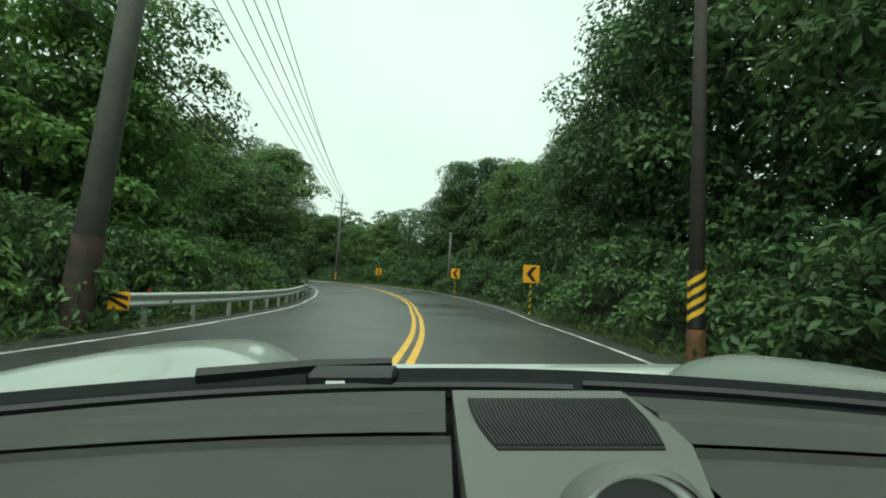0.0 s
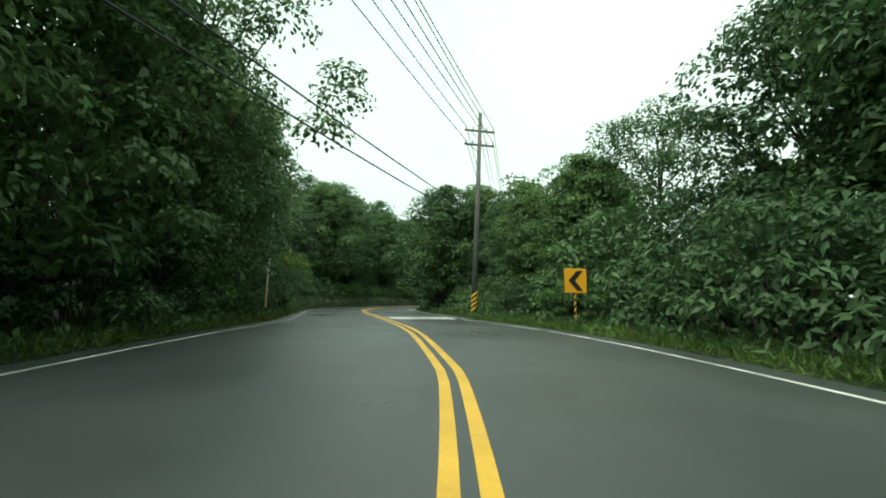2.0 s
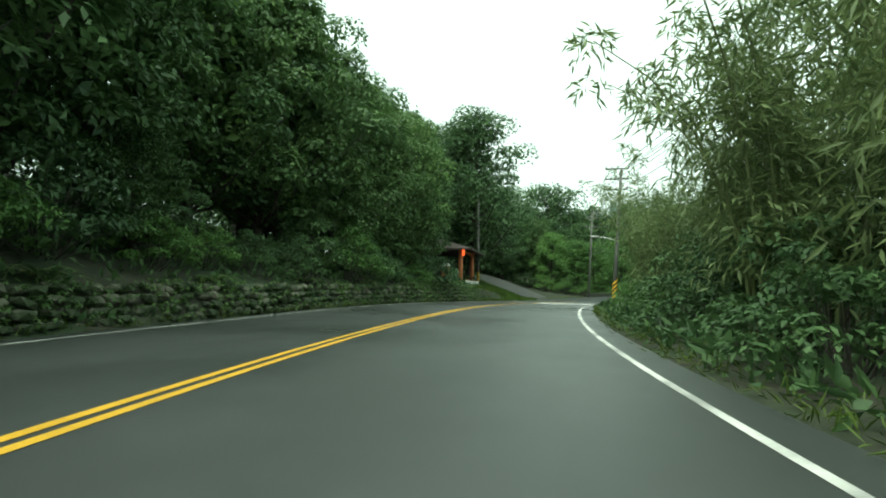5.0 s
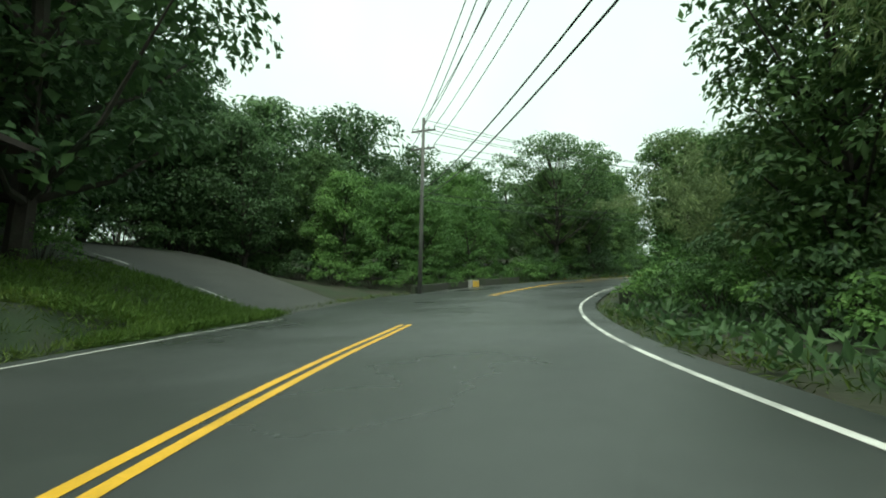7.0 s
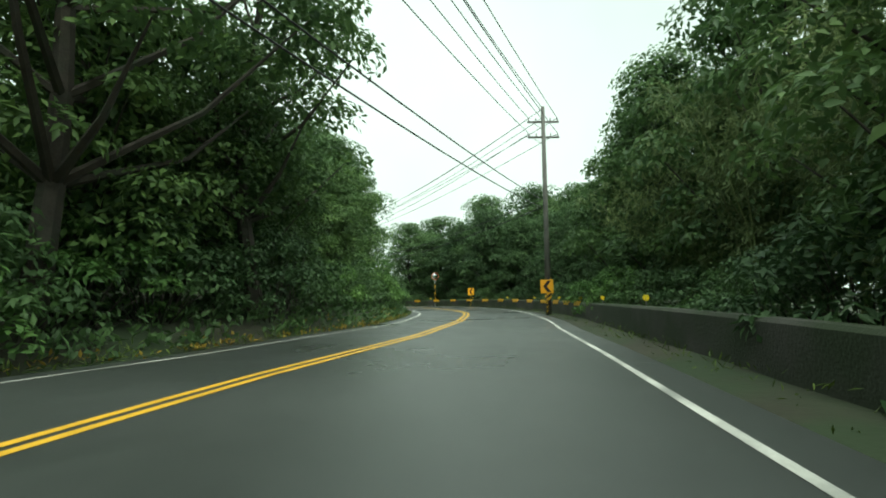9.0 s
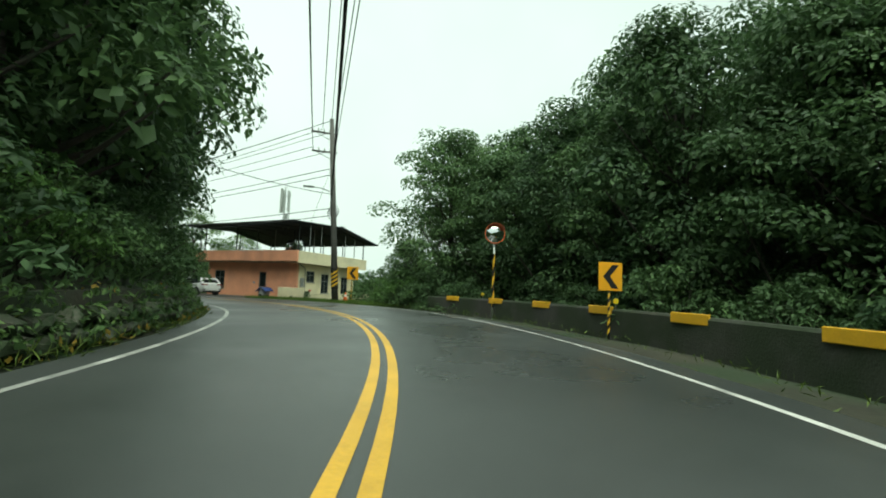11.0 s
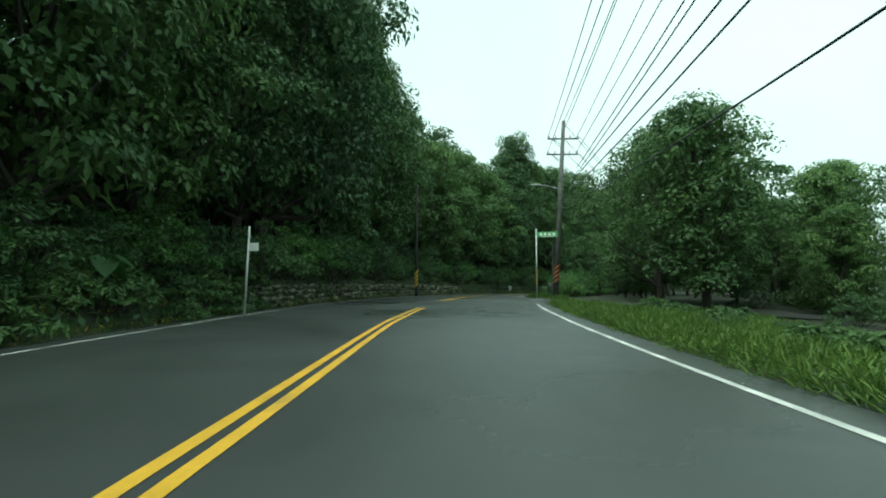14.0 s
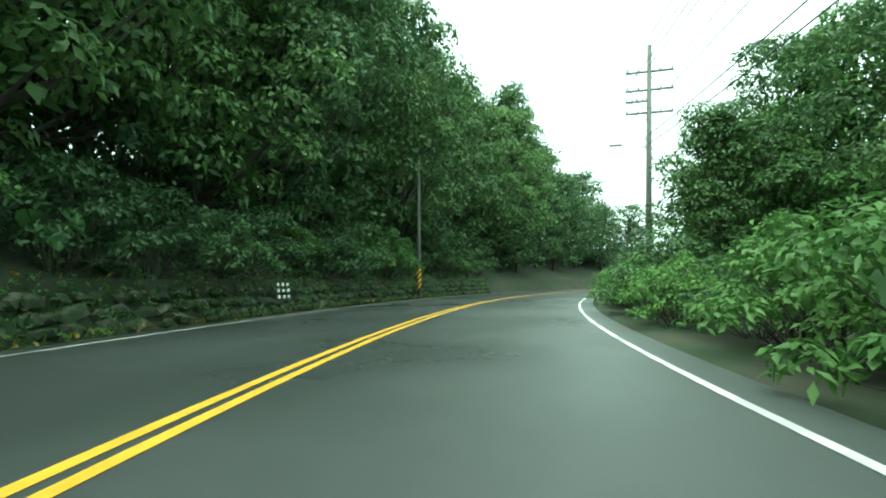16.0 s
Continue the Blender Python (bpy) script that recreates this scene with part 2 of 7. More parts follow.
M_CULM = mat("bamboo_culm", (0.11, 0.14, 0.05), 0.5, vary=0.3, scale=3, per_object=0.3)
M_CONCRETE = mat("weathered_concrete", (0.24, 0.24, 0.22), 0.85, vary=0.25, scale=1.5, bump=0.5, bump_scale=30, second=(0.1, 0.11, 0.08))
M_POLE = mat("pole_concrete", (0.11, 0.11, 0.1), 0.8, vary=0.3, scale=2.0, bump=0.3, bump_scale=40, second=(0.08, 0.085, 0.075))
M_STONE = mat("wall_stone", (0.12, 0.115, 0.09), 0.85, vary=0.6, scale=2.5, bump=0.8, bump_scale=18, second=(0.03, 0.05, 0.018), second_at=(0.36, 0.56), per_object=0.6)
M_STONE_PALE = mat("pale_wall_stone", (0.2, 0.185, 0.14), 0.85, vary=0.75, scale=2.5, bump=0.8, bump_scale=18, second=(0.035, 0.055, 0.02), second_at=(0.45, 0.62), per_object=0.9)
M_GALV = mat("galvanised_steel", (0.48, 0.52, 0.48), 0.45, 0.5, vary=0.15, scale=3.0, second=(0.25, 0.27, 0.22), second_at=(0.6, 0.8))
M_SIGN_YEL = mat("sign_yellow", (0.75, 0.36, 0.02), 0.4, vary=0.08, scale=2.0)
M_STRIPE_YEL = mat("stripe_yellow", (0.7, 0.42, 0.03), 0.5, vary=0.15, scale=4.0, second=(0.35, 0.22, 0.04), second_at=(0.6, 0.8))
M_BLACK = mat("black_paint", (0.012, 0.013, 0.013), 0.5, vary=0.2)
M_METAL = mat("grey_steel", (0.3, 0.31, 0.3), 0.4, 0.8, vary=0.2)
M_DARKMETAL = mat("dark_steel", (0.03, 0.035, 0.035), 0.5, 0.4, vary=0.3)
M_RUST = mat("rusty_orange", (0.3, 0.12, 0.04), 0.7, vary=0.3)
M_CABLE = mat("cable_black", (0.015, 0.016, 0.016), 0.6, vary=0.1)
M_CERAMIC = mat("insulator_ceramic", (0.2, 0.2, 0.19), 0.25, vary=0.1)
M_REFLECT_Y = mat("reflector_yellow", (0.85, 0.65, 0.03), 0.3, vary=0.05)
M_REFLECT_W = mat("reflector_white", (0.8, 0.8, 0.78), 0.3, vary=0.05)
M_REFLECT_R = mat("reflector_red", (0.6, 0.03, 0.02), 0.3, vary=0.05)


# ---- helpers of this scene ----
def link_mesh(name, verts, faces, material, parent=None, label="", smooth=False):
    me = bpy.data.meshes.new(name)
    me.from_pydata([tuple(v) for v in verts], [], [tuple(f) for f in faces])
    me.materials.append(material)
    if smooth:
        me.shade_smooth()
    ob = new(name, me)
    if parent is not None:
        ob.parent = parent
    if label:
        tagged(ob, label)
    return ob


def part(name, bm, material, parent=None, label="", smooth=False):
    """Links a bmesh as one mesh object under a thing or under a part."""
    me = bpy.data.meshes.new(name)
    bm.to_mesh(me)
    bm.free()
    me.materials.append(material)
    if smooth:
        me.shade_smooth()
    ob = new(name, me)
    if parent is not None:
        ob.parent = parent
    if label:
        tagged(ob, label)
    return ob


def box(x0, y0, z0, x1, y1, z1, bevel=0.0, bm=None, segments=1):
    own = bmesh.new()
    bmesh.ops.create_cube(own, size=1.0, matrix=Matrix.Translation(((x0 + x1) / 2, (y0 + y1) / 2, (z0 + z1) / 2)) @ Matrix.Diagonal((x1 - x0, y1 - y0, z1 - z0, 1)))
    if bevel:
        bmesh.ops.bevel(own, geom=list(own.edges), offset=bevel, segments=segments, affect="EDGES", profile=0.5)
    if bm is None:
        return own
    return merge(bm, own)


def merge(bm, other, m=None):
    me = bpy.data.meshes.new("tmp")
    if m is not None:
        other.transform(m)
    other.to_mesh(me)
    other.free()
    bm.from_mesh(me)
    bpy.data.meshes.remove(me)
    return bm


def rod(points, radius, sides=8, radius_end=None, bm=None, cap=True):
    """A round bar along points; the radius may run from one end to the other."""
    bm = bm or bmesh.new()
    pts = [Vector(p) for p in points]
    last = None
    for i, p in enumerate(pts):
        d = (pts[min(i + 1, len(pts) - 1)] - pts[max(i - 1, 0)]).normalized()
        side = d.orthogonal().normalized() if last is None else (last - d * last.dot(d)).normalized()
        last = side
        up = d.cross(side)
        r = radius if radius_end is None else radius + (radius_end - radius) * i / (len(pts) - 1)
        ring = [bm.verts.new(p + (side * math.cos(a) + up * math.sin(a)) * r) for a in (2 * math.pi * k / sides for k in range(sides))]
        if i:
            for k in range(sides):
                bm.faces.new((prev[k], prev[(k + 1) % sides], ring[(k + 1) % sides], ring[k]))
        elif cap:
            bm.faces.new(ring[::-1])
        prev = ring
    if cap:
        bm.faces.new(prev)
    return bm


def disc(radius, depth, sides=20, bm=None, m=None):
    own = bmesh.new()
    bmesh.ops.create_cone(own, cap_ends=True, segments=sides, radius1=radius, radius2=radius, depth=depth)
    if m is not None:
        own.transform(m)
    return own if bm is None else merge(bm, own)


def thing(name, label, category, m, group=""):
    ob = new(name)
    ob.empty_display_size = 0.3
    ob.matrix_basis = m
    return tagged(ob, label, category, group)


# ---- the line of the road: points twelve metres apart ----
REF = [(-0.6, -36.0), (-0.4, -24.0), (-0.1, -12.0), (0.0, 0.0), (0.2, 12.0), (-0.8, 24.0), (-3.8, 35.5), (-9.1, 46.3), (-15.3, 56.5), (-21.8, 66.6), (-27.4, 77.2), (-31.5, 88.5), (-34.1, 100.2), (-35.2, 112.1), (-34.8, 124.1), (-32.6, 135.9),
       (-28.1, 147.0), (-21.5, 157.0), (-13.5, 166.0), (-5.5, 174.9), (1.4, 184.7), (5.6, 195.9), (6.5, 207.8), (3.7, 219.5), (-1.5, 230.2), (-7.8, 240.5), (-14.0, 250.8), (-19.4, 261.4), (-23.8, 272.6), (-26.6, 284.3), (-27.8, 296.2),
       (-27.5, 308.2), (-25.6, 320.0), (-22.0, 331.5), (-17.0, 342.5), (-11.0, 353.0), (-4.5, 363.0)]
S0, STEP = -36.0, 12.0
RISE = [0.0, 0.0, 0.0, 0.0, -0.2, -0.29, -0.04, 0.25, 0.24, 0.2, 0.14, 0.11, 0.14, 0.18, 0.02, -0.23, -0.26, 0.11, 0.26, 0.22, 0.22, 0.26, 0.2, 0.05, -0.13, -0.09, 0.15, 0.39, 0.5, 0.5, 0.5, 0.5, 0.5, 0.5, 0.5, 0.5, 0.5]
S_END = S0 + STEP * (len(REF) - 1)


def _spline(rows, s):
    u = min(max((s - S0) / STEP, 0.0), len(rows) - 1.001)
    i = int(u)
    f = u - i
    p0, p1, p2, p3 = (np.array(rows[min(max(k, 0), len(rows) - 1)], float) for k in (i - 1, i, i + 1, i + 2))
    return 0.5 * (2 * p1 + (p2 - p0) * f + (2 * p0 - 5 * p1 + 4 * p2 - p3) * f * f + (3 * p1 - p0 - 3 * p2 + p3) * f ** 3)


def rise(s):
    return float(_spline(RISE, s))


def heading(s):
    d = _spline(REF, min(s + 1, S_END - 0.1)) - _spline(REF, max(s - 1, S0 + 0.1))
    return math.atan2(d[1], d[0])


def spot(s, l):
    """The place s metres along the line and l metres to its left."""
    p, a = _spline(REF, s), heading(s)
    return float(p[0] - math.sin(a) * l), float(p[1] + math.cos(a) * l)


def mid_line(s):
    return float(np.interp(s, [-40, 0, 20, 28, 35, 44, 50, 58, 65, 75, 85, 95, 112, 132, 144, 160, 168, 176, 182, 200, 222, 235, 245, 255, 265, 275, 295, 400],
                           [0.6, 0.6, 0.8, 0.4, 0.1, -0.35, -0.1, 0.4, 0.8, 1.5, 2.3, 3.1, 2.6, 1.9, 2.6, 4.3, 4.0, 2.9, 1.7, 0.6, 0.0, 0.0, 0.5, 1.1, 1.6, 1.9, 2.1, 2.1]))


def left_line(s):
    return float(np.interp(s, [-40, 0, 25, 40, 58, 70, 80, 90, 100, 116, 132, 138, 142, 148, 152, 156, 159, 160, 164, 168, 172, 175, 178, 186, 200, 225, 245, 256, 265, 280, 305, 330, 400],
                           [5.0, 5.2, 5.7, 4.9, 4.2, 5.0, 6.3, 7.8, 7.8, 7.0, 6.3, 7.0, 7.4, 7.9, 9.2, 10.3, 10.7, 10.3, 9.3, 8.5, 7.4, 6.2, 5.2, 3.7, 3.4, 3.6, 4.4, 5.8, 6.4, 6.9, 6.7, 6.4, 6.4]))


def right_line(s):
    return float(np.interp(s, [-40, 0, 17, 25, 38, 47, 57, 70, 80, 90, 112, 132, 145, 154, 161, 170, 184, 210, 225, 235, 245, 256, 284, 295, 310, 330, 400],
                           [-3.0, -3.0, -3.4, -4.2, -4.6, -4.0, -3.1, -2.8, -2.1, -1.7, -2.2, -2.6, -1.9, -1.35, -1.15, -1.75, -2.0, -3.4, -4.2, -3.9, -3.3, -2.9, -2.6, -1.6, -2.1, -2.3, -2.3]))


def ease(x, a, b):
    t = min(max((x - a) / (b - a), 0.0), 1.0)
    return t * t * (3 - 2 * t)


def ground_z(s, l):
    """The height of the ground beside the road."""
    base = rise(s)
    if l >= 0:
        d = l - left_line(s) - 0.7
        slope = float(np.interp(s, [-40, 30, 55, 75, 100, 120, 136, 142, 144.5, 147, 149, 157, 161, 166, 174, 190, 215, 240, 262, 300, 400], [-0.12, -0.08, 0.12, 0.42, 0.45, 0.35, 0.16, 0.16, 0.4, 0.4, 0.28, 0.28, 0.12, 0.14, 0.1, 0.14, 0.3, 0.45, 0.5, 0.5, 0.5]))
        wall = float(np.interp(s, [-40, 70, 78, 128, 131, 142, 145, 176, 180, 212, 216, 244.5, 246.5, 268.4, 270, 278, 280, 340, 400], [0, 0, 1.0, 1.0, 1.3, 0.9, 0, 0, 0.35, 0.35, 0.8, 0.8, 1.8, 1.8, 0.5, 0.5, 1.15, 1.15, 1.15]))
        top = wall * ease(d, 0.35, 0.75)
    else:
        d = -l + right_line(s) - 0.7
        slope = float(np.interp(s, [-40, 10, 40, 62, 90, 120, 160, 190, 215, 228, 234, 246, 256, 270, 300, 400], [0.15, 0.15, 0.1, 0.03, 0.05, 0.0, -0.02, -0.04, -0.1, -0.12, -0.07, -0.07, -0.24, -0.12, -0.02, 0.0]))
        top = 0.0
    if d <= 0:
        return base - 0.05
    return base - 0.02 + top + slope * max(0.0, d - 0.8) * (1 - 0.35 * ease(d, 8, 30)) + 0.12 * noise.noise((s * 0.35, l * 0.35, 0)) * ease(d, 0.2, 2)


LINE_S = np.arange(S0, S_END, 2.0)
LINE_P = np.array([_spline(REF, s) for s in LINE_S])
LINE_A = np.array([heading(s) for s in LINE_S])


def where(x, y):
    i = int(((LINE_P - (x, y)) ** 2).sum(1).argmin())
    dx, dy = x - LINE_P[i, 0], y - LINE_P[i, 1]
    return LINE_S[i] + dx * math.cos(LINE_A[i]) + dy * math.sin(LINE_A[i]), -dx * math.sin(LINE_A[i]) + dy * math.cos(LINE_A[i])


def stand(s, l, z=None, turn=0.0, lean=0.0, lean_side=0.0):
    """A pose on the ground beside the road: x along the road, y to its left."""
    x, y = spot(s, l)
    z = ground_z(s, l) if z is None else z
    return pose(x, y, z, lean_side, lean, math.degrees(heading(s)) + turn)


# ---- ground, road and markings ----
def build_ground():
    lat = [-34, -30, -26, -22, -18, -15, -12, -10, -8.5, -7.3, -6.4, -5.6, -5, -4.5, -4, -3.5, -3, -2.5, -2, -1.5, 0, 2, 3, 3.5, 4, 4.5, 5, 5.4, 5.8, 6.2, 6.6, 7, 7.4, 7.8, 8.2, 8.7, 9.2, 10, 11.5, 13, 15, 18, 22, 26, 30, 34]
    verts, faces = [], []
    ss = np.arange(S0 + 0.5, S_END - 0.5, 1.5)
    for s in ss:
        for l in lat:
            x, y = spot(s, l)
            verts.append((x, y, ground_z(s, l) - 0.03))
    w = len(lat)
    for i in range(len(ss) - 1):
        for j in range(w - 1):
            a = i * w + j
            faces.append((a, a + w, a + w + 1, a + 1))
    # the land beyond, out to the horizon
    k = len(verts)
    xs = [-3000, -900, -400, -250] + list(range(-180, 181, 10)) + [250, 400, 900, 3000]
    ys = [-3000, -900, -300] + list(range(-100, 461, 10)) + [560, 800, 1500, 3000]
    for y in ys:
        for x in xs:
            s, l = where(x, y)
            i = int(((LINE_P - (x, y)) ** 2).sum(1).argmin())
            d = math.hypot(x - LINE_P[i, 0], y - LINE_P[i, 1])
            edge = ground_z(min(max(s, S0), S_END), max(min(l, 34), -34))
            z = edge - 6.0 + 5.4 * ease(d, 30, 46) - 14 * ease(d, 60, 400)
            verts.append((x, y, z))
    n = len(xs)
    for i in range(len(ys) - 1):
        for j in range(n - 1):
            a = k + i * n + j
            faces.append((a, a + 1, a + n + 1, a + n))
    ob = link_mesh("ground", verts, faces, M_SOIL, smooth=True)
    return tagged(ob, "dark forest soil and leaf litter on both sides of the road", "ground", kind="structure")


def ribbon(name, edge_a, edge_b, s0, s1, z, material, step=1.0, thick=0.0, verts=None, faces=None):
    verts, faces = ([], []) if verts is None else (verts, faces)
    ss = np.linspace(s0, s1, max(2, int((s1 - s0) / step) + 1))
    k = len(verts)
    for s in ss:
        for l in (edge_a(s), edge_b(s)):
            x, y = spot(s, l)
            verts.append((x, y, rise(s) + z))
    for i in range(len(ss) - 1):
        a = k + 2 * i
        faces.append((a, a + 1, a + 3, a + 2))
    if name is None:
        return verts, faces
    return link_mesh(name, verts, faces, material)


build_ground()
SHOULDER = 0.55
road = ribbon("road", lambda s: right_line(s) - SHOULDER, lambda s: left_line(s) + SHOULDER, S0 + 1, S_END - 1, 0.02, M_ASPHALT, 1.0)
tagged(road, "wet grey asphalt two-lane mountain road with faint wheel tracks", "road", kind="structure")


def stripe(name, line, s0, s1, width, material, label, z=0.026):
    ob = ribbon(name, lambda s: line(s) - width / 2, lambda s: line(s) + width / 2, s0, s1, z, material, 0.8)
    return tagged(ob, label, "road marking", kind="structure")


for s0, s1 in ((S0 + 1, 146), (159.3, 281), (287, S_END - 1)):
    for off in (-0.11, 0.11):
        stripe("centre_line", lambda s, o=off: mid_line(s) + o, s0, s1, 0.12, M_YELLOW, "worn solid yellow centre line painted on the asphalt")
stripe("edge_line", right_line, S0 + 1, 284, 0.1, M_WHITE, "thin white edge line beside the verge")
stripe("edge_line", right_line, 294, S_END - 1, 0.1, M_WHITE, "thin white edge line beside the verge")
stripe("edge_line", left_line, S0 + 1, 148, 0.1, M_WHITE, "thin white edge line below the bank")
stripe("edge_line", left_line, 163, S_END - 1, 0.1, M_WHITE, "thin white edge line below the bank")


def rumble_strip(s0, count):
    """A band of thin white bars across the right lane."""
    band = thing("rumble_strip", "band of raised white bars across one lane", "road marking", Matrix.Identity(4))
    for k in range(count):
        s = s0 + 0.42 * k
        bm = bmesh.new()
        row = [bm.verts.new((*spot(s + ds, l), rise(s) + z)) for ds, z in ((-0.07, 0.021), (-0.05, 0.028), (0.05, 0.028), (0.07, 0.021)) for l in (right_line(s) + 0.35, mid_line(s) - 0.35)]
        for i in range(3):
            bm.faces.new((row[2 * i], row[2 * i + 1], row[2 * i + 3], row[2 * i + 2]))
        part("bar", bm, M_WHITE, band)


rumble_strip(59.4, 7)
rumble_strip(131.6, 7)


# ---- plants ----
def leaves_mesh(name, centres, radii, count, length, width, material, rng, droop=0.35, flat=0.75, parent=None, label="", shingled=False):
    """Leaves as folded diamonds, scattered in clumps round the centres; each leaf is an island of its own."""
    c = np.repeat(np.asarray(centres, float), count, 0)
    r = np.repeat(np.asarray(radii, float), count)
    n = len(c)
    d = rng.normal(size=(n, 3))
    d /= np.linalg.norm(d, axis=1)[:, None]
    d[:, 2] = np.where(d[:, 2] < -0.35, -d[:, 2], d[:, 2])
    p = c + d * (r * rng.uniform(0.45, 1.08, n) ** 0.6)[:, None] * (1, 1, flat)
    ln = length * rng.uniform(0.6, 1.35, n)[:, None]
    wd = width * rng.uniform(0.7, 1.25, n)[:, None]
    if shingled:
        # the blades face out of the clump and up to the light, and hang over one another
        up = d * (0.8, 0.8, 0.9) + (0, 0, 0.5) + rng.normal(size=(n, 3)) * 0.42
        up /= np.linalg.norm(up, axis=1)[:, None]
        a = d * (0.6, 0.6, 0.0) + rng.normal(size=(n, 3)) * 0.7
        a[:, 2] -= droop
        a -= up * (a * up).sum(1)[:, None] * 0.85
        a /= np.linalg.norm(a, axis=1)[:, None] + 1e-9
        side = np.cross(a, up)
        side /= np.linalg.norm(side, axis=1)[:, None] + 1e-9
        p = p - a * ln * 0.3
    else:
        a = d * 0.7 + rng.normal(size=(n, 3)) * 0.75
        a[:, 2] -= droop
        a /= np.linalg.norm(a, axis=1)[:, None]
        side = np.cross(a, rng.normal(size=(n, 3)) * 0.6 + (0, 0, 1.0))
        side /= np.linalg.norm(side, axis=1)[:, None] + 1e-9
        up = np.cross(side, a)
    v = np.empty((n, 4, 3))
    v[:, 0] = p
    v[:, 1] = p + a * ln * 0.45 + side * wd * 0.5 + up * wd * 0.12
    v[:, 2] = p + a * ln - up * ln * 0.12
    v[:, 3] = p + a * ln * 0.45 - side * wd * 0.5 + up * wd * 0.12
    k = np.arange(n)[:, None] * 4
    f = np.concatenate([k + (0, 1, 2), k + (0, 2, 3)], 1).reshape(-1, 3)
    me = bpy.data.meshes.new(name)
    me.vertices.add(4 * n)
    me.vertices.foreach_set("co", v.astype(np.float32).ravel())
    me.loops.add(6 * n)
    me.loops.foreach_set("vertex_index", f.astype(np.int32).ravel())
    me.polygons.add(2 * n)
    me.polygons.foreach_set("loop_start", np.arange(0, 6 * n, 3, dtype=np.int32))
    me.update(calc_edges=True)
    me.materials.append(material)
    ob = new(name, me)
    ob.parent = parent
    return tagged(ob, label)


def make_tree(seed, height, crown_r, bole, clumps, count, leaf, material, label, clump_r=0.28, airy=0.0, name="tree", sway=0.5, trunk_r=None):
    """A tapered bent trunk, limbs out to the clumps, and a crown of many small leaves with gaps."""
    rng = np.random.default_rng(seed)
    root = thing(name, label, "tree", Matrix.Identity(4), "roadside trees")
    tr = trunk_r or 0.016 * height + 0.04
    steps = 7
    line = [Vector((sway * math.sin(2.3 * k / steps + seed) * k / steps, sway * math.cos(1.7 * k / steps + seed) * k / steps, -0.3 + (height * 0.86 + 0.3) * k / steps)) for k in range(steps + 1)]
    bm = rod(line, tr, 7, tr * 0.22)
    centres, radii = [], []
    lobes = rng.uniform(0.72, 1.25, 8)
    for k in range(clumps):
        u = (k + 0.5) / clumps
        a = k * 2.399 + rng.uniform(-0.4, 0.4)
        h = bole + (height - bole) * (u ** 0.9)
        t = (h - bole) / (height - bole)
        reach = crown_r * math.sin(math.pi * (0.16 + 0.8 * t)) ** 0.7 * lobes[int((a % 6.283) / 0.7855) % 8]
        reach *= math.sqrt(rng.uniform(0.12, 1.0))
        cr = clump_r * crown_r * rng.uniform(0.7, 1.35) * (1 - 0.35 * airy)
        i = min(int(h / height * steps * 1.05), steps)
        axis = line[i]
        c = Vector((axis.x + reach * math.cos(a), axis.y + reach * math.sin(a), h - cr * 0.3))
        centres.append(tuple(c))
        radii.append(cr)
        if k % 2 == 0:
            j = max(1, min(steps - 1, int((h - 0.28 * reach - 0.6) / height * steps)))
            start = line[j]
            midp = start.lerp(c, 0.55) + Vector((0, 0, -0.12 * reach))
            rod([start, midp, c], tr * (0.42 - 0.22 * t), 5, tr * 0.07, bm, cap=False)
    part("trunk", bm, M_BARK, root)
    leaves_mesh("crown", centres, radii, count, leaf, leaf * 0.5, material, rng, flat=0.62, parent=root, shingled=True)
    if airy == 0.0:
        # the deep shade of the crown: larger, older leaves close to the limbs
        inner = [(line[min(steps, max(0, int(c[2] / height * steps)))].lerp(Vector(c), 0.62)) for c in centres]
        leaves_mesh("inner_crown", [(p.x, p.y, c[2] - 0.2) for p, c in zip(inner, centres)], [0.72 * r for r in radii], 26, 0.34, 0.2, material, rng, flat=0.8, parent=root, shingled=True)
    return root


def make_shrub(seed, height, width, clumps, count, leaf, material, label, name="shrub", droop=0.3, narrow=0.45):
    rng = np.random.default_rng(seed)
    root = thing(name, label, "shrub", Matrix.Identity(4), "roadside shrubs")
    bm = bmesh.new()
    centres, radii = [], []
    for k in range(clumps):
        a, q = k * 2.399, math.sqrt((k + 0.5) / clumps)
        h = height * (1 - 0.75 * q * q) * rng.uniform(0.55, 1.05)
        c = Vector((q * width * math.cos(a), q * width * math.sin(a), max(0.12, h - 0.1)))
        centres.append(tuple(c))
        radii.append(0.3 * min(height, width) * rng.uniform(0.7, 1.3))
        rod([(c.x * 0.2, c.y * 0.2, -0.15), (c.x * 0.6, c.y * 0.6, c.z * 0.55), c], 0.022, 4, 0.006, bm, cap=False)
    part("stem_frame", bm, M_BARK, root)
    leaves_mesh("foliage", centres, radii, count, leaf, leaf * narrow, material, rng, parent=root, droop=droop, shingled=True)
    return root


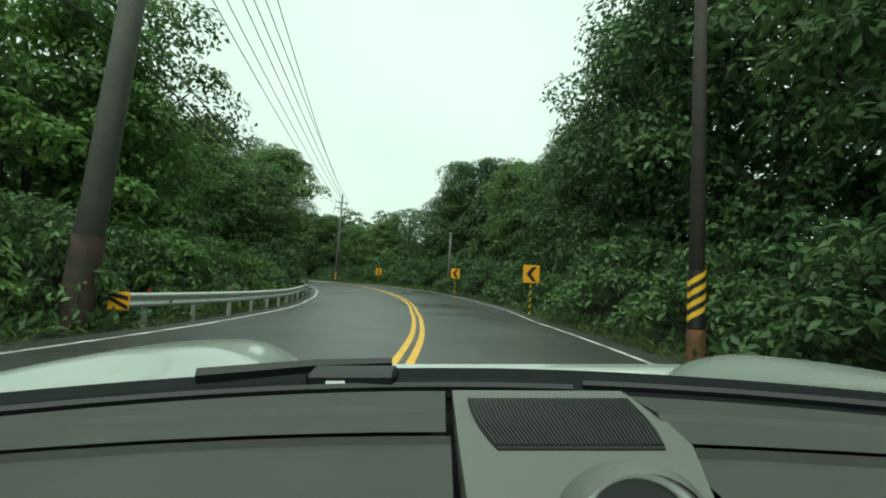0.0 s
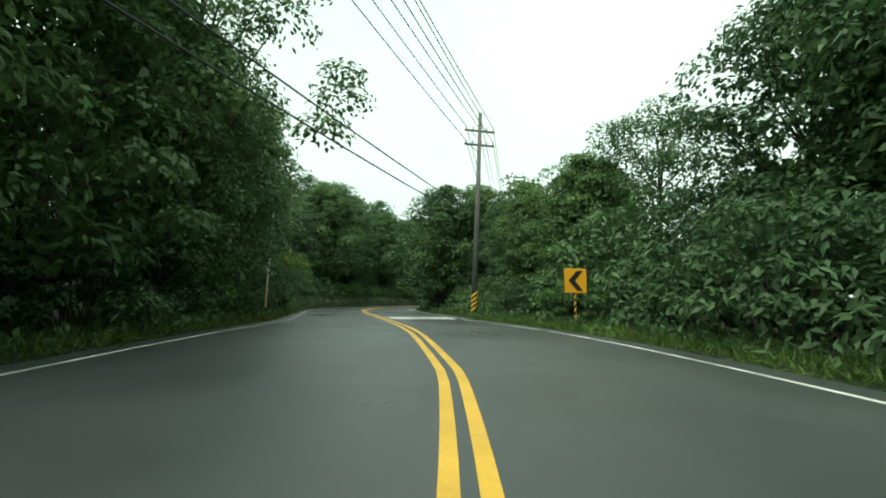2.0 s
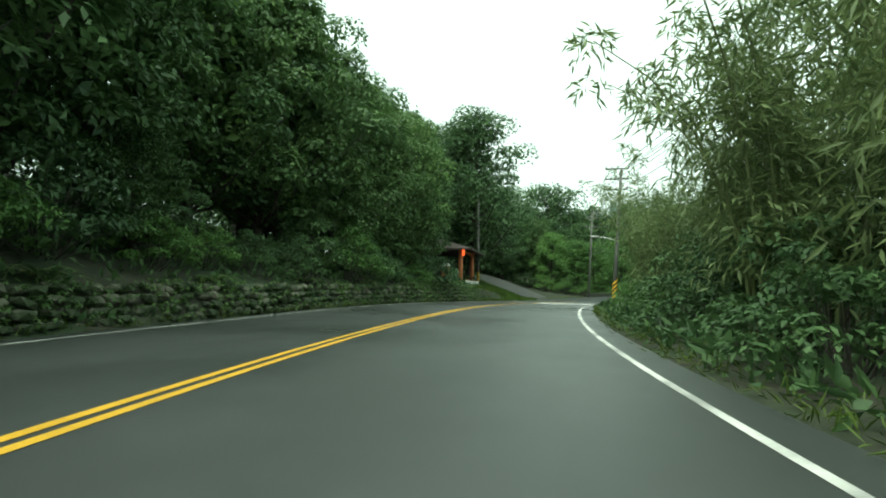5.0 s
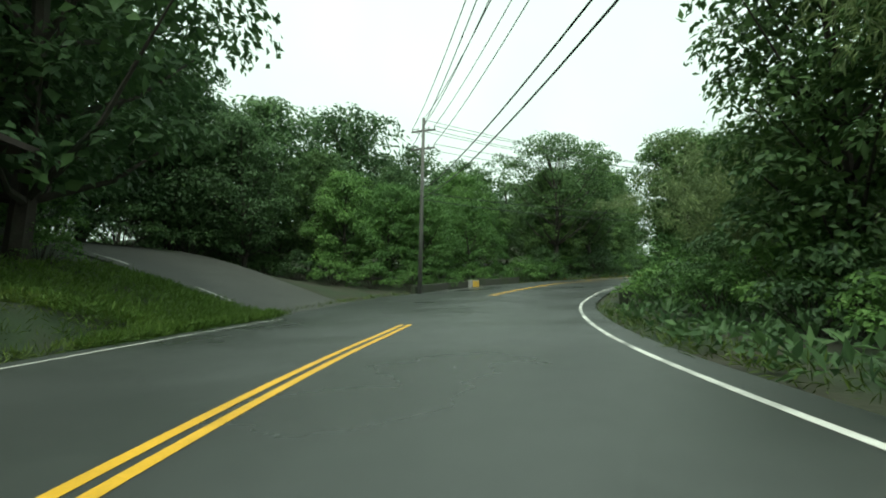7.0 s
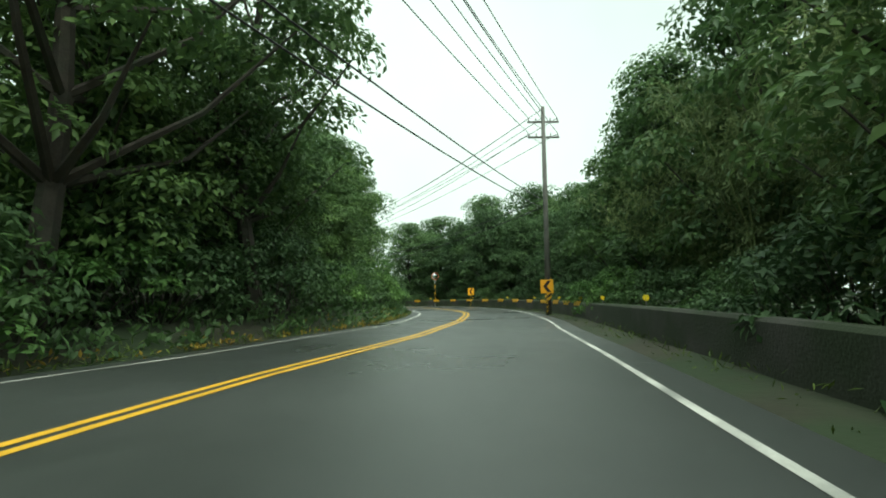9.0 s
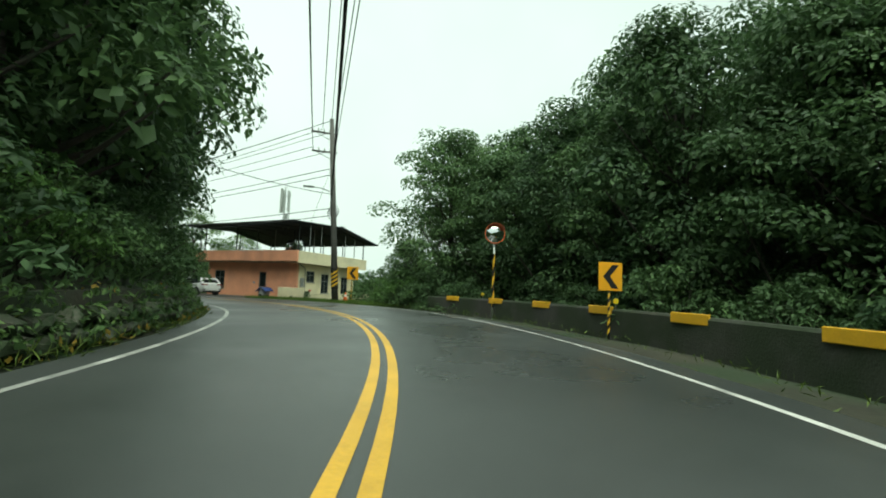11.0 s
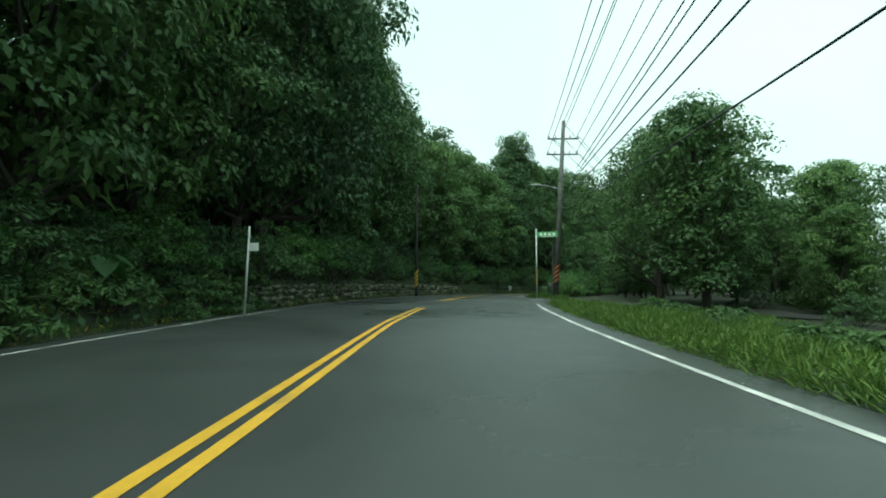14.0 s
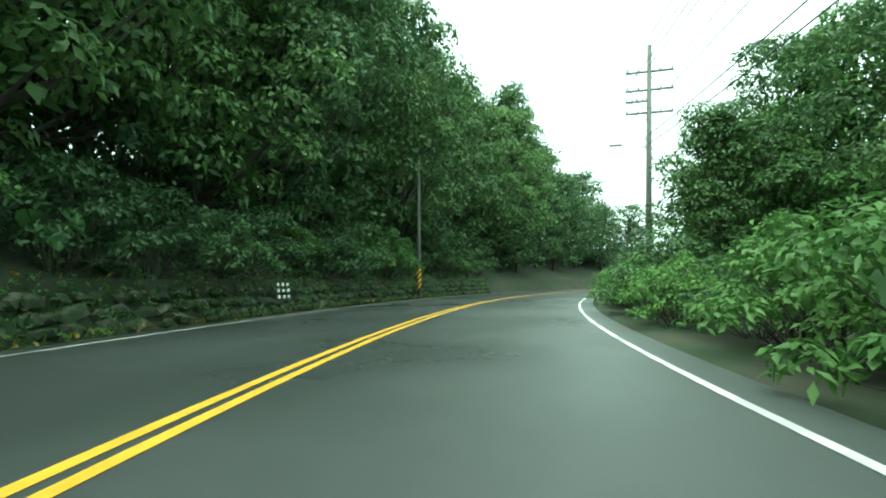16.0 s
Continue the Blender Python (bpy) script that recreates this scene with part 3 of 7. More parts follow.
def make_bamboo(seed, height, culms, count, label):
    """A clump of thin arching culms with feathery hanging leaves."""
    rng = np.random.default_rng(seed)
    root = thing("bamboo", label, "bamboo", Matrix.Identity(4), "bamboo clumps")
    centres, radii = [], []
    for k in range(culms):
        a = rng.uniform(0, 6.283)
        out = rng.uniform(0.6, 2.6)
        h = height * rng.uniform(0.65, 1.05)
        base = Vector((0.7 * math.cos(a) * rng.uniform(0, 1), 0.7 * math.sin(a) * rng.uniform(0, 1), -0.2))
        line = [base + Vector((out * math.cos(a) * t ** 2.2, out * math.sin(a) * t ** 2.2, h * (t - 0.13 * t ** 4))) for t in (0, 0.2, 0.4, 0.6, 0.8, 1.0)]
        part("culm", rod(line, 0.035, 5, 0.008, cap=False), M_CULM, root)
        for t in np.linspace(0.22, 1.0, 12):
            q = base + Vector((out * math.cos(a) * t ** 2.2, out * math.sin(a) * t ** 2.2, h * (t - 0.13 * t ** 4)))
            centres.append(tuple(q + Vector(rng.uniform(-0.4, 0.4, 3))))
            radii.append(0.3 + 0.35 * (1 - t) + 0.1 * rng.uniform())
    leaves_mesh("foliage", centres, radii, count, 0.26, 0.045, M_BAMBOO_LEAF, rng, parent=root, droop=0.9, flat=1.0)
    return root


def make_arch_bamboo(seed, culms, label):
    """Long culms that bow out to one side (towards y) and hang their leaves over the road."""
    rng = np.random.default_rng(seed)
    root = thing("bamboo", label, "bamboo", Matrix.Identity(4), "bamboo clumps")
    centres, radii = [], []
    for k in range(culms):
        out, h, lean = rng.uniform(3.0, 5.4), rng.uniform(6.2, 7.6), rng.uniform(-1.2, 1.2)
        base = Vector((rng.uniform(-0.6, 0.6), rng.uniform(-0.4, 0.4), -0.2))
        at = lambda t: base + Vector((lean * t, out * t ** 2.2, h * (1.25 * t - 0.42 * t ** 3)))
        part("culm", rod([at(t) for t in (0, 0.15, 0.3, 0.45, 0.6, 0.75, 0.9, 1.0)], 0.035, 5, 0.006, cap=False), M_CULM, root)
        for t in np.linspace(0.4, 1.0, 14):
            centres.append(tuple(at(t) + Vector(rng.uniform(-0.25, 0.25, 3)) - Vector((0, 0, 0.12))))
            radii.append(0.22 + 0.2 * rng.uniform())
    leaves_mesh("foliage", centres, radii, 26, 0.24, 0.036, M_BAMBOO_LEAF, rng, parent=root, droop=0.9, flat=1.0)
    return root


def make_fern(seed, fronds, length, label):
    """A rosette of arching fronds with leaflets on both sides."""
    rng = np.random.default_rng(seed)
    root = thing("fern", label, "fern", Matrix.Identity(4), "roadside ferns")
    bm = bmesh.new()
    verts, faces = [], []
    for k in range(fronds):
        a = k * 2.399
        ln = length * rng.uniform(0.7, 1.15)
        d = Vector((math.cos(a), math.sin(a), 0))
        w = Vector((-d.y, d.x, 0))
        pts = [d * ln * t * (1 - 0.15 * t) + Vector((0, 0, 0.1 + ln * (0.75 * t - 0.85 * t * t))) for t in np.linspace(0, 1, 9)]
        rod(pts, 0.012, 4, 0.004, bm, cap=False)
        for i in range(1, 9):
            for sgn in (-1, 1):
                tip = pts[i] + w * sgn * 0.3 * ln * math.sin(math.pi * (0.12 + 0.86 * i / 9)) + d * 0.06 - Vector((0, 0, 0.05))
                q = len(verts)
                verts += [pts[i] - d * 0.045, tip, pts[i] + d * 0.045]
                faces.append((q, q + 1, q + 2))
    part("stem_frame", bm, M_CULM, root)
    link_mesh("fronds", verts, faces, M_LEAF_MID, root)
    return root


def make_taro(seed, leaves, size, label):
    """Big heart-shaped leaves on bent stalks."""
    rng = np.random.default_rng(seed)
    root = thing("taro_plant", label, "plant", Matrix.Identity(4), "taro plants")
    for k in range(leaves):
        a = k * 2.399 + rng.uniform(-0.3, 0.3)
        h = size * rng.uniform(1.2, 2.4)
        tip = Vector((math.cos(a) * size * rng.uniform(0.5, 1.3), math.sin(a) * size * rng.uniform(0.5, 1.3), h))
        part("stalk", rod([(0, 0, -0.1), (tip.x * 0.4, tip.y * 0.4, h * 0.7), tip], 0.02, 5, 0.012), M_CULM, root)
        outline = [(0, 0.12), (0.2, 0.42), (0.5, 0.34), (0.55, 0.0), (0.38, -0.4), (0.0, -0.85), (-0.38, -0.4), (-0.55, 0.0), (-0.5, 0.34), (-0.2, 0.42)]
        m = Matrix.Translation(tip) @ Matrix.Rotation(a + math.pi / 2, 4, "Z") @ Matrix.Rotation(radians(rng.uniform(25, 60)), 4, "X")
        verts = [m @ Vector((x * size, y * size, 0.1 * size * (abs(x) * 1.2 - 0.6 * y * y))) for x, y in outline] + [m @ Vector((0, -0.15 * size, -0.03))]
        link_mesh("leaf", verts, [(i, (i + 1) % 10, 10) for i in range(10)], M_TARO, root, smooth=True)
    return root


def make_reed(seed, height, label):
    """A clump of upright stems with long arching blades and a few yellowed leaves."""
    rng = np.random.default_rng(seed)
    root = thing("reed", label, "reed", Matrix.Identity(4), "reed clumps")
    centres, tips = [], []
    for k in range(12):
        a, q = k * 2.399, 0.9 * math.sqrt((k + 0.5) / 12)
        h = height * rng.uniform(0.7, 1.05)
        line = [(0.5 * q * math.cos(a), 0.5 * q * math.sin(a), -0.2), (0.8 * q * math.cos(a), 0.8 * q * math.sin(a), h * 0.5), (1.3 * q * math.cos(a), 1.3 * q * math.sin(a), h)]
        part("stalk", rod(line, 0.02, 5, 0.008, cap=False), M_CULM, root)
        centres += [tuple(Vector(line[1]).lerp(Vector(line[2]), t)) for t in (-0.5, -0.1, 0.3, 0.6, 0.9)]
        tips.append(line[2])
    leaves_mesh("foliage", centres, [0.14] * len(centres), 7, 1.15, 0.06, M_LEAF_LIGHT, rng, parent=root, droop=0.75, flat=1.0)
    leaves_mesh("yellowed_leaves", tips[::2], [0.2] * 6, 3, 0.42, 0.16, M_YELLOW_LEAF, rng, parent=root, droop=0.1, label="orange-yellow withered leaves")
    return root


KINDS = {
    "dark_tree": [lambda i=i: make_tree(11 + i, 10.5, 3.6, 1.6, 66, 215, 0.21, M_LEAF_DARK, "tall dense dark evergreen tree beside the road", sway=0.5 + 0.2 * i) for i in range(3)],
    "mid_tree": [lambda i=i: make_tree(31 + i, 9.0, 3.2, 1.4, 60, 205, 0.21, M_LEAF_MID, "broadleaf forest tree with a full green crown") for i in range(3)],
    "fresh_tree": [lambda i=i: make_tree(41 + i, 8.5, 3.3, 1.0, 58, 190, 0.21, M_LEAF_LIGHT, "young tree with a full yellow-green crown") for i in range(2)],
    "spreading_tree": [lambda: make_tree(57, 9.2, 4.3, 4.0, 46, 210, 0.19, M_LEAF_MID, "old tree with a high spreading crown on long limbs", clump_r=0.24, airy=0.1, sway=0.8, trunk_r=0.2)],
    "airy_tree": [lambda i=i: make_tree(51 + i, 9.0, 3.6, 3.2, 44, 170, 0.18, M_LEAF_MID, "open-crowned tree with bare limbs and gaps of sky", clump_r=0.25, airy=0.3, sway=0.9) for i in range(2)],
    "back_tree": [lambda i=i: make_tree(71 + i, 10.0, 3.9, 1.0, 48, 80, 0.32, m, "hillside forest tree in the dense wood") for i, m in enumerate((M_LEAF_DARK, M_LEAF_MID, M_LEAF_OLIVE, M_LEAF_DARK))],
    "fresh_shrub": [lambda i=i: make_shrub(91 + i, 2.6, 1.7, 24, 95, 0.18, M_LEAF_LIGHT, "leafy bright green shrub on the verge") for i in range(2)],
    # two of these three forms have the shade painted into their leaf green
    "dark_shrub": [lambda i=i: make_shrub(101 + i, 2.4, 1.8, 24, 90, 0.19, m, "dense dark green shrub under the trees, mostly with shade in its leaf colour") for i, m in enumerate((M_LEAF_SHADE, M_LEAF_SHADE, M_LEAF_DARK))],
    "low_plant": [lambda i=i: make_shrub(121 + i, 0.75, 0.8, 14, 40, 0.2, m, "low leafy weeds on the verge", name="weeds", narrow=0.4) for i, m in enumerate((M_LEAF_LIGHT, M_LEAF_MID))],
    "bamboo": [lambda i=i: make_bamboo(141 + i, 7.5, 14, 38, "feathery pale green bamboo clump arching over the verge") for i in range(2)],
    "fern": [lambda i=i: make_fern(161 + i, 13, 1.1, "arching green fern on the bank") for i in range(2)],
    "reed": [lambda i=i: make_reed(181 + i, 3.4, "tall reed clump with arching blades and yellowed tips") for i in range(2)],
    "taro": [lambda i=i: make_taro(171 + i, 6, 0.45, "taro plant with big heart-shaped leaves") for i in range(2)],
}
MADE = {k: [] for k in KINDS}
FAR_TREES = []
turns = random.Random(5)


def plant(kind, s, l, size=1.0, tall=1.0, z=None):
    """Sets one plant at its place; the first of each form is built, the others are copies."""
    x, y = spot(s, l)
    z = ground_z(s, max(min(l, 34), -34)) if z is None else z
    i = turns.randrange(len(KINDS[kind]))
    m = pose(x, y, z - 0.05, turns.uniform(-3, 3), turns.uniform(-3, 3), turns.uniform(0, 360)) @ Matrix.Diagonal((size, size, size * tall, 1))
    forms = MADE[kind]
    if not forms:
        forms.extend([None] * len(KINDS[kind]))
    if forms[i] is None:
        forms[i] = KINDS[kind][i]()
        forms[i].matrix_basis = m
        return forms[i]
    sc = forms[i].scale
    return copy_thing(forms[i], m @ Matrix.Diagonal((1 / sc[0], 1 / sc[1], 1 / sc[2], 1)))


def rows_of(kinds, s0, s1, l0, l1, gap, size=(0.8, 1.2), tall=(0.9, 1.15), seed=0):
    """A loose row of plants; l0 and l1 are metres beyond the edge line, negative on the right side."""
    rng = random.Random(seed * 1000 + int(s0 * 7 + l0 * 13 + 5000))
    s = s0 + rng.uniform(0, gap * 0.5)
    while s < s1:
        off = rng.uniform(l0, l1)
        l = left_line(s) + off if l0 > 0 else right_line(s) + off
        kind, big, high = rng.choice(kinds), rng.uniform(*size), rng.uniform(*tall)
        if kind == "back_tree" and abs(l0) >= 13:
            FAR_TREES.append((s, l, big, high))
        else:
            plant(kind, s, l, big, high)
        s += gap * rng.uniform(0.7, 1.3)


# left side, in the order of the drive
rows_of(["mid_tree", "fresh_tree", "mid_tree"], -14, 46, 6.5, 9, 4.2, (0.95, 1.2), seed=1)
rows_of(["back_tree"], -10, 60, 13, 19, 4.6, (1.1, 1.4), seed=2)
rows_of(["fresh_shrub", "dark_shrub"], -6, 34, 2.4, 4.2, 2.2, (0.9, 1.35), seed=3)
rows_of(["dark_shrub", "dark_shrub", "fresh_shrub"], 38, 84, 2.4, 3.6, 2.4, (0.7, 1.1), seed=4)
rows_of(["dark_tree", "mid_tree"], 38, 66, 3.0, 4.6, 3.8, (1.0, 1.25), seed=5)
plant("spreading_tree", 17, 12.5, 1.35)
plant("airy_tree", 55, 8.2, 1.4)
plant("airy_tree", 48, 9.4, 1.4)
rows_of(["mid_tree", "mid_tree", "dark_tree"], 66, 81, 4.6, 7.5, 3.4, (1.05, 1.25), seed=6)
rows_of(["mid_tree"], 82, 91, 4.6, 7.5, 2.6, (0.42, 0.58), seed=73)
rows_of(["fresh_shrub", "dark_shrub", "dark_shrub"], 70, 130, 1.7, 3.2, 2.2, (0.6, 1.05), seed=7)
rows_of(["low_plant"], 129, 134, 1.5, 2.2, 1.0, (0.6, 0.9), seed=94)
rows_of(["mid_tree", "mid_tree", "dark_tree"], 91, 97, 4.0, 6.5, 2.6, (0.75, 0.9), seed=74)
rows_of(["mid_tree", "mid_tree", "dark_tree"], 97, 103, 4.2, 6.5, 2.6, (1.3, 1.45), seed=88)
rows_of(["mid_tree", "mid_tree", "dark_tree"], 103, 118, 4.0, 6.5, 3.3, (1.35, 1.55), seed=61)
rows_of(["mid_tree", "dark_tree"], 118, 132, 3.8, 6.5, 3.3, (1.15, 1.4), seed=98)
rows_of(["back_tree"], 62, 80, 10, 15, 4.4, (0.9, 1.1), seed=8)
rows_of(["back_tree"], 80, 91, 9, 14, 3.0, (0.5, 0.65), seed=75)
rows_of(["back_tree"], 91, 97, 9, 14, 3.0, (0.6, 0.75), seed=76)
rows_of(["back_tree"], 97, 104, 9, 14, 3.0, (0.95, 1.1), seed=92)
rows_of(["back_tree"], 104, 136, 8, 14, 3.6, (1.2, 1.5), seed=62)
rows_of(["back_tree"], 66, 84, 18, 28, 5.0, (1.0, 1.3), seed=9)
rows_of(["back_tree"], 84, 104, 18, 28, 4.0, (0.42, 0.55), seed=77)
rows_of(["back_tree"], 104, 146, 18, 28, 5.0, (1.1, 1.5), seed=78)
rows_of(["back_tree", "mid_tree"], 180, 196, 10, 15, 4.0, (0.72, 0.85), seed=10)
rows_of(["mid_tree", "back_tree"], 197, 216, 10, 15, 4.4, (0.9, 1.15), seed=115)
rows_of(["fresh_tree", "mid_tree"], 180, 196, 4.4, 6.5, 3.2, (0.68, 0.8), seed=11)
rows_of(["mid_tree", "dark_tree"], 197, 214, 4.2, 6.5, 4.0, (0.85, 1.05), seed=116)
rows_of(["dark_shrub", "dark_shrub", "fresh_shrub"], 174, 216, 2.2, 3.6, 2.2, (0.7, 1.1), seed=12)
rows_of(["dark_tree"], 214, 245, 3.4, 5.4, 3.6, (1.1, 1.4), seed=13)
rows_of(["dark_shrub"], 216, 245, 1.6, 3.0, 2.2, (0.6, 1.0), seed=14)
rows_of(["dark_shrub", "fresh_shrub"], 245, 266, 1.6, 2.4, 1.5, (0.55, 0.8), seed=87)
rows_of(["low_plant"], 266, 280, 0.9, 2.2, 0.6, (0.7, 1.1), seed=112)
rows_of(["dark_shrub", "fresh_shrub"], 266, 280, 2.2, 3.6, 1.5, (0.6, 0.9), seed=113)
rows_of(["mid_tree", "dark_tree"], 248, 268, 4.5, 7.0, 4.0, (0.7, 0.9), seed=15)
rows_of(["dark_tree", "mid_tree", "mid_tree"], 268, 284, 3.4, 5.8, 3.4, (1.15, 1.35), (1.15, 1.35), seed=19)
rows_of(["dark_tree", "mid_tree"], 284, 300, 3.6, 5.8, 3.2, (1.35, 1.5), (1.3, 1.5), seed=83)
rows_of(["dark_tree", "mid_tree", "mid_tree"], 300, 330, 3.2, 5.6, 3.4, (1.25, 1.5), (1.1, 1.25), seed=65)
rows_of(["mid_tree", "dark_tree", "mid_tree"], 330, 366, 3.4, 6.0, 3.4, (1.4, 1.6), (1.2, 1.4), seed=84)
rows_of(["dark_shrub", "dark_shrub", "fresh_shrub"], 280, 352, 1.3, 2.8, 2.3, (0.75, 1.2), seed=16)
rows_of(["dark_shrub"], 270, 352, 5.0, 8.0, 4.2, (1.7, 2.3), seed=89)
rows_of(["dark_shrub", "mid_tree"], 96, 132, 3.0, 4.6, 2.6, (0.5, 0.62), seed=90)
rows_of(["back_tree"], 214, 266, 9.5, 14, 4.4, (1.0, 1.3), seed=17)
rows_of(["back_tree"], 266, 366, 9.5, 14, 4.0, (1.25, 1.6), (1.1, 1.3), seed=85)
rows_of(["back_tree"], 218, 270, 17, 27, 5.4, (1.05, 1.4), seed=18)
rows_of(["back_tree"], 270, 370, 17, 27, 5.0, (1.4, 1.8), seed=86)
# right side
rows_of(["dark_tree"], 2, 26, -7.4, -5.4, 3.4, (1.15, 1.4), seed=21)
rows_of(["dark_tree", "dark_tree", "mid_tree"], 27, 50, -8.2, -6.2, 3.0, (0.95, 1.1), seed=71)
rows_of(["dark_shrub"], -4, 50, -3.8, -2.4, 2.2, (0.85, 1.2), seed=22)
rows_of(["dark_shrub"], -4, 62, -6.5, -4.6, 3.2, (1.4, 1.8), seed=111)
rows_of(["dark_shrub", "dark_shrub", "fresh_shrub"], 50, 62, -4.4, -3.2, 1.8, (0.7, 0.95), seed=101)
rows_of(["back_tree"], -6, 29, -14, -9, 4.8, (1.1, 1.35), seed=23)
rows_of(["back_tree"], 32, 50, -14, -9, 4.4, (0.75, 0.9), seed=72)
rows_of(["back_tree"], 50, 66, -14, -9, 4.0, (0.5, 0.62), seed=99)
rows_of(["mid_tree", "dark_shrub"], 53, 61, -7.0, -4.8, 2.4, (0.6, 0.72), seed=100)
rows_of(["mid_tree", "airy_tree"], 61, 70, -7.5, -5.2, 3.2, (0.72, 0.85), seed=91)
plant("mid_tree", 59.5, -8.6, 0.85)
plant("spreading_tree", 57.5, -11, 1.0)
plant("mid_tree", 62, -10.5, 0.9)
plant("mid_tree", 76, -4.5, 1.12)
plant("dark_tree", 77.5, -5.2, 0.8)
rows_of(["mid_tree", "dark_tree"], 66, 75, -6.0, -3.6, 3.6, (0.58, 0.7), seed=25)
rows_of(["mid_tree", "dark_tree"], 76, 87, -6.0, -4.0, 3.2, (0.95, 1.1), seed=97)
rows_of(["bamboo"], 90, 112, -8.5, -6.0, 3.6, (1.0, 1.3), seed=79)
rows_of(["dark_shrub"], 60, 114, -3.8, -2.4, 2.6, (0.7, 1.0), seed=26)
rows_of(["dark_shrub", "fresh_shrub"], 114, 133, -3.6, -2.4, 2.6, (0.55, 0.75), seed=93)
rows_of(["back_tree"], 68, 135, -14, -9, 4.8, (0.9, 1.1), seed=27)
rows_of(["bamboo"], 83, 92, -5.0, -3.8, 3.2, (0.75, 0.95), seed=80)
rows_of(["bamboo"], 92, 108, -4.4, -3.2, 3.0, (1.0, 1.3), seed=114)
rows_of(["bamboo"], 108, 130, -4.2, -2.6, 4.0, (0.85, 1.05), seed=28)
rows_of(["bamboo", "bamboo", "mid_tree"], 141, 158, -6.2, -4.3, 3.4, (0.8, 1.0), seed=29)
rows_of(["bamboo", "bamboo", "mid_tree"], 158, 178, -6.4, -4.3, 3.2, (0.92, 1.08), seed=81)
rows_of(["bamboo"], 178, 194, -7.4, -5.6, 2.8, (1.05, 1.25), seed=82)
rows_of(["fresh_shrub", "dark_shrub"], 140, 194, -4.6, -3.0, 2.2, (0.6, 1.0), seed=30)
rows_of(["back_tree"], 138, 232, -16, -10, 4.8, (0.9, 1.1), seed=31)
rows_of(["dark_tree", "mid_tree"], 184, 198, -8.4, -6.2, 2.8, (1.15, 1.3), seed=95)
rows_of(["dark_tree"], 198, 216, -8.5, -5.6, 3.6, (0.8, 1.0), seed=32)
rows_of(["dark_tree"], 217, 231, -8.2, -6.6, 2.6, (0.95, 1.15), seed=63)
plant("dark_tree", 232.3, -10.9, 1.15)
plant("mid_tree", 236.0, -9.9, 0.5)
plant("fresh_shrub", 233.5, -7.6, 1.0)
plant("dark_shrub", 231.5, -8.0, 1.0)
plant("dark_shrub", 229.2, -8.3, 0.9)
plant("dark_shrub", 237.5, -9.2, 1.1)
plant("fresh_shrub", 240.0, -10.4, 1.0)
rows_of(["dark_tree", "mid_tree"], 212, 233, -15, -12, 3.0, (1.25, 1.5), seed=64)
rows_of(["dark_shrub"], 194, 233, -5.0, -3.9, 3.0, (0.7, 1.0), seed=33)
rows_of(["low_plant"], 263, 284, -8.0, -3.4, 0.8, (0.5, 0.9), seed=34)
rows_of(["mid_tree", "dark_shrub", "mid_tree"], 266, 300, -16, -12.5, 3.6, (0.5, 0.62), seed=35)
rows_of(["airy_tree", "mid_tree"], 278, 310, -20, -15, 4.6, (0.75, 0.95), seed=36)
plant("airy_tree", 270, -13.5, 1.2)
plant("airy_tree", 266, -17.5, 1.0)
rows_of(["fresh_shrub", "fresh_shrub", "dark_shrub"], 302, 345, -3.2, -1.6, 1.5, (0.6, 1.0), seed=37)
plant("mid_tree", 327, -6.6, 0.72)
for s in (166.5, 172.5, 174.0):
    plant("fern", s, right_line(s) - 2.7, 1.25)
plant("taro", 309, -4.7, 1.2)
plant("taro", 312, -4.5, 1.3)
plant("taro", 315.5, -4.6, 1.1)
plant("fern", 306.5, -4.0, 1.2)
rows_of(["mid_tree"], 306, 322, -9, -6.5, 3.6, (0.5, 0.62), seed=38)
rows_of(["fresh_tree", "mid_tree", "airy_tree"], 322, 350, -10, -6.5, 3.6, (0.85, 1.0), seed=96)
plant("airy_tree", 291, -9.5, 1.15)
plant("mid_tree", 287, -10.5, 1.1)
plant("mid_tree", 299, -10.5, 1.3)
plant("airy_tree", 301, -11.0, 1.15)
plant("airy_tree", 311, -6.4, 0.66)
plant("airy_tree", 316, -7.5, 0.7)
plant("mid_tree", 294, -12.5, 1.2)
rows_of(["back_tree"], 300, 362, -18, -12, 5.0, (0.8, 1.05), seed=39)
# beyond the junction, and the far end of the road
for s, l, size in ((166, 13, 0.85), (170, 11.5, 0.8), (164.5, 15.5, 0.9), (164, 19, 1.0), (165, 23.5, 1.15), (164.5, 28, 1.5), (165.5, 33, 1.7), (165, 38, 1.8), (165, 44, 1.7), (171, 16.5, 0.85), (171, 22, 1.15), (172, 28, 1.8), (173, 34, 1.9), (178, 18, 1.2), (179, 26, 1.4), (181, 33, 1.4), (170, 41, 1.4), (178, 42, 1.5)):
    plant("fresh_tree" if l < 20 else "mid_tree" if l < 24 else "back_tree", s, l, size)
for s, l, size in ((154, 29, 1.5), (150.5, 27, 1.4), (158, 29, 1.5), (156, 34, 1.7), (161, 35, 1.6), (152, 36, 1.7), (148, 24.5, 1.3), (160, 24.5, 1.1)):
    plant("dark_tree", s, l, size)
for s, l in ((149.5, 26.5), (152, 27.5), (155, 27.5), (158, 27), (147.5, 20)):
    plant("dark_shrub", s, l, 1.5)
plant("spreading_tree", 178, 8.4, 1.4)
arch = make_arch_bamboo(171, 9, "bamboo culms bowing out over the road")
arch.matrix_basis = stand(169.5, -4.4)
copy_thing(arch, stand(91.5, -6.0, None, 12))
plant("mid_tree", 180, 9.5, 1.1)
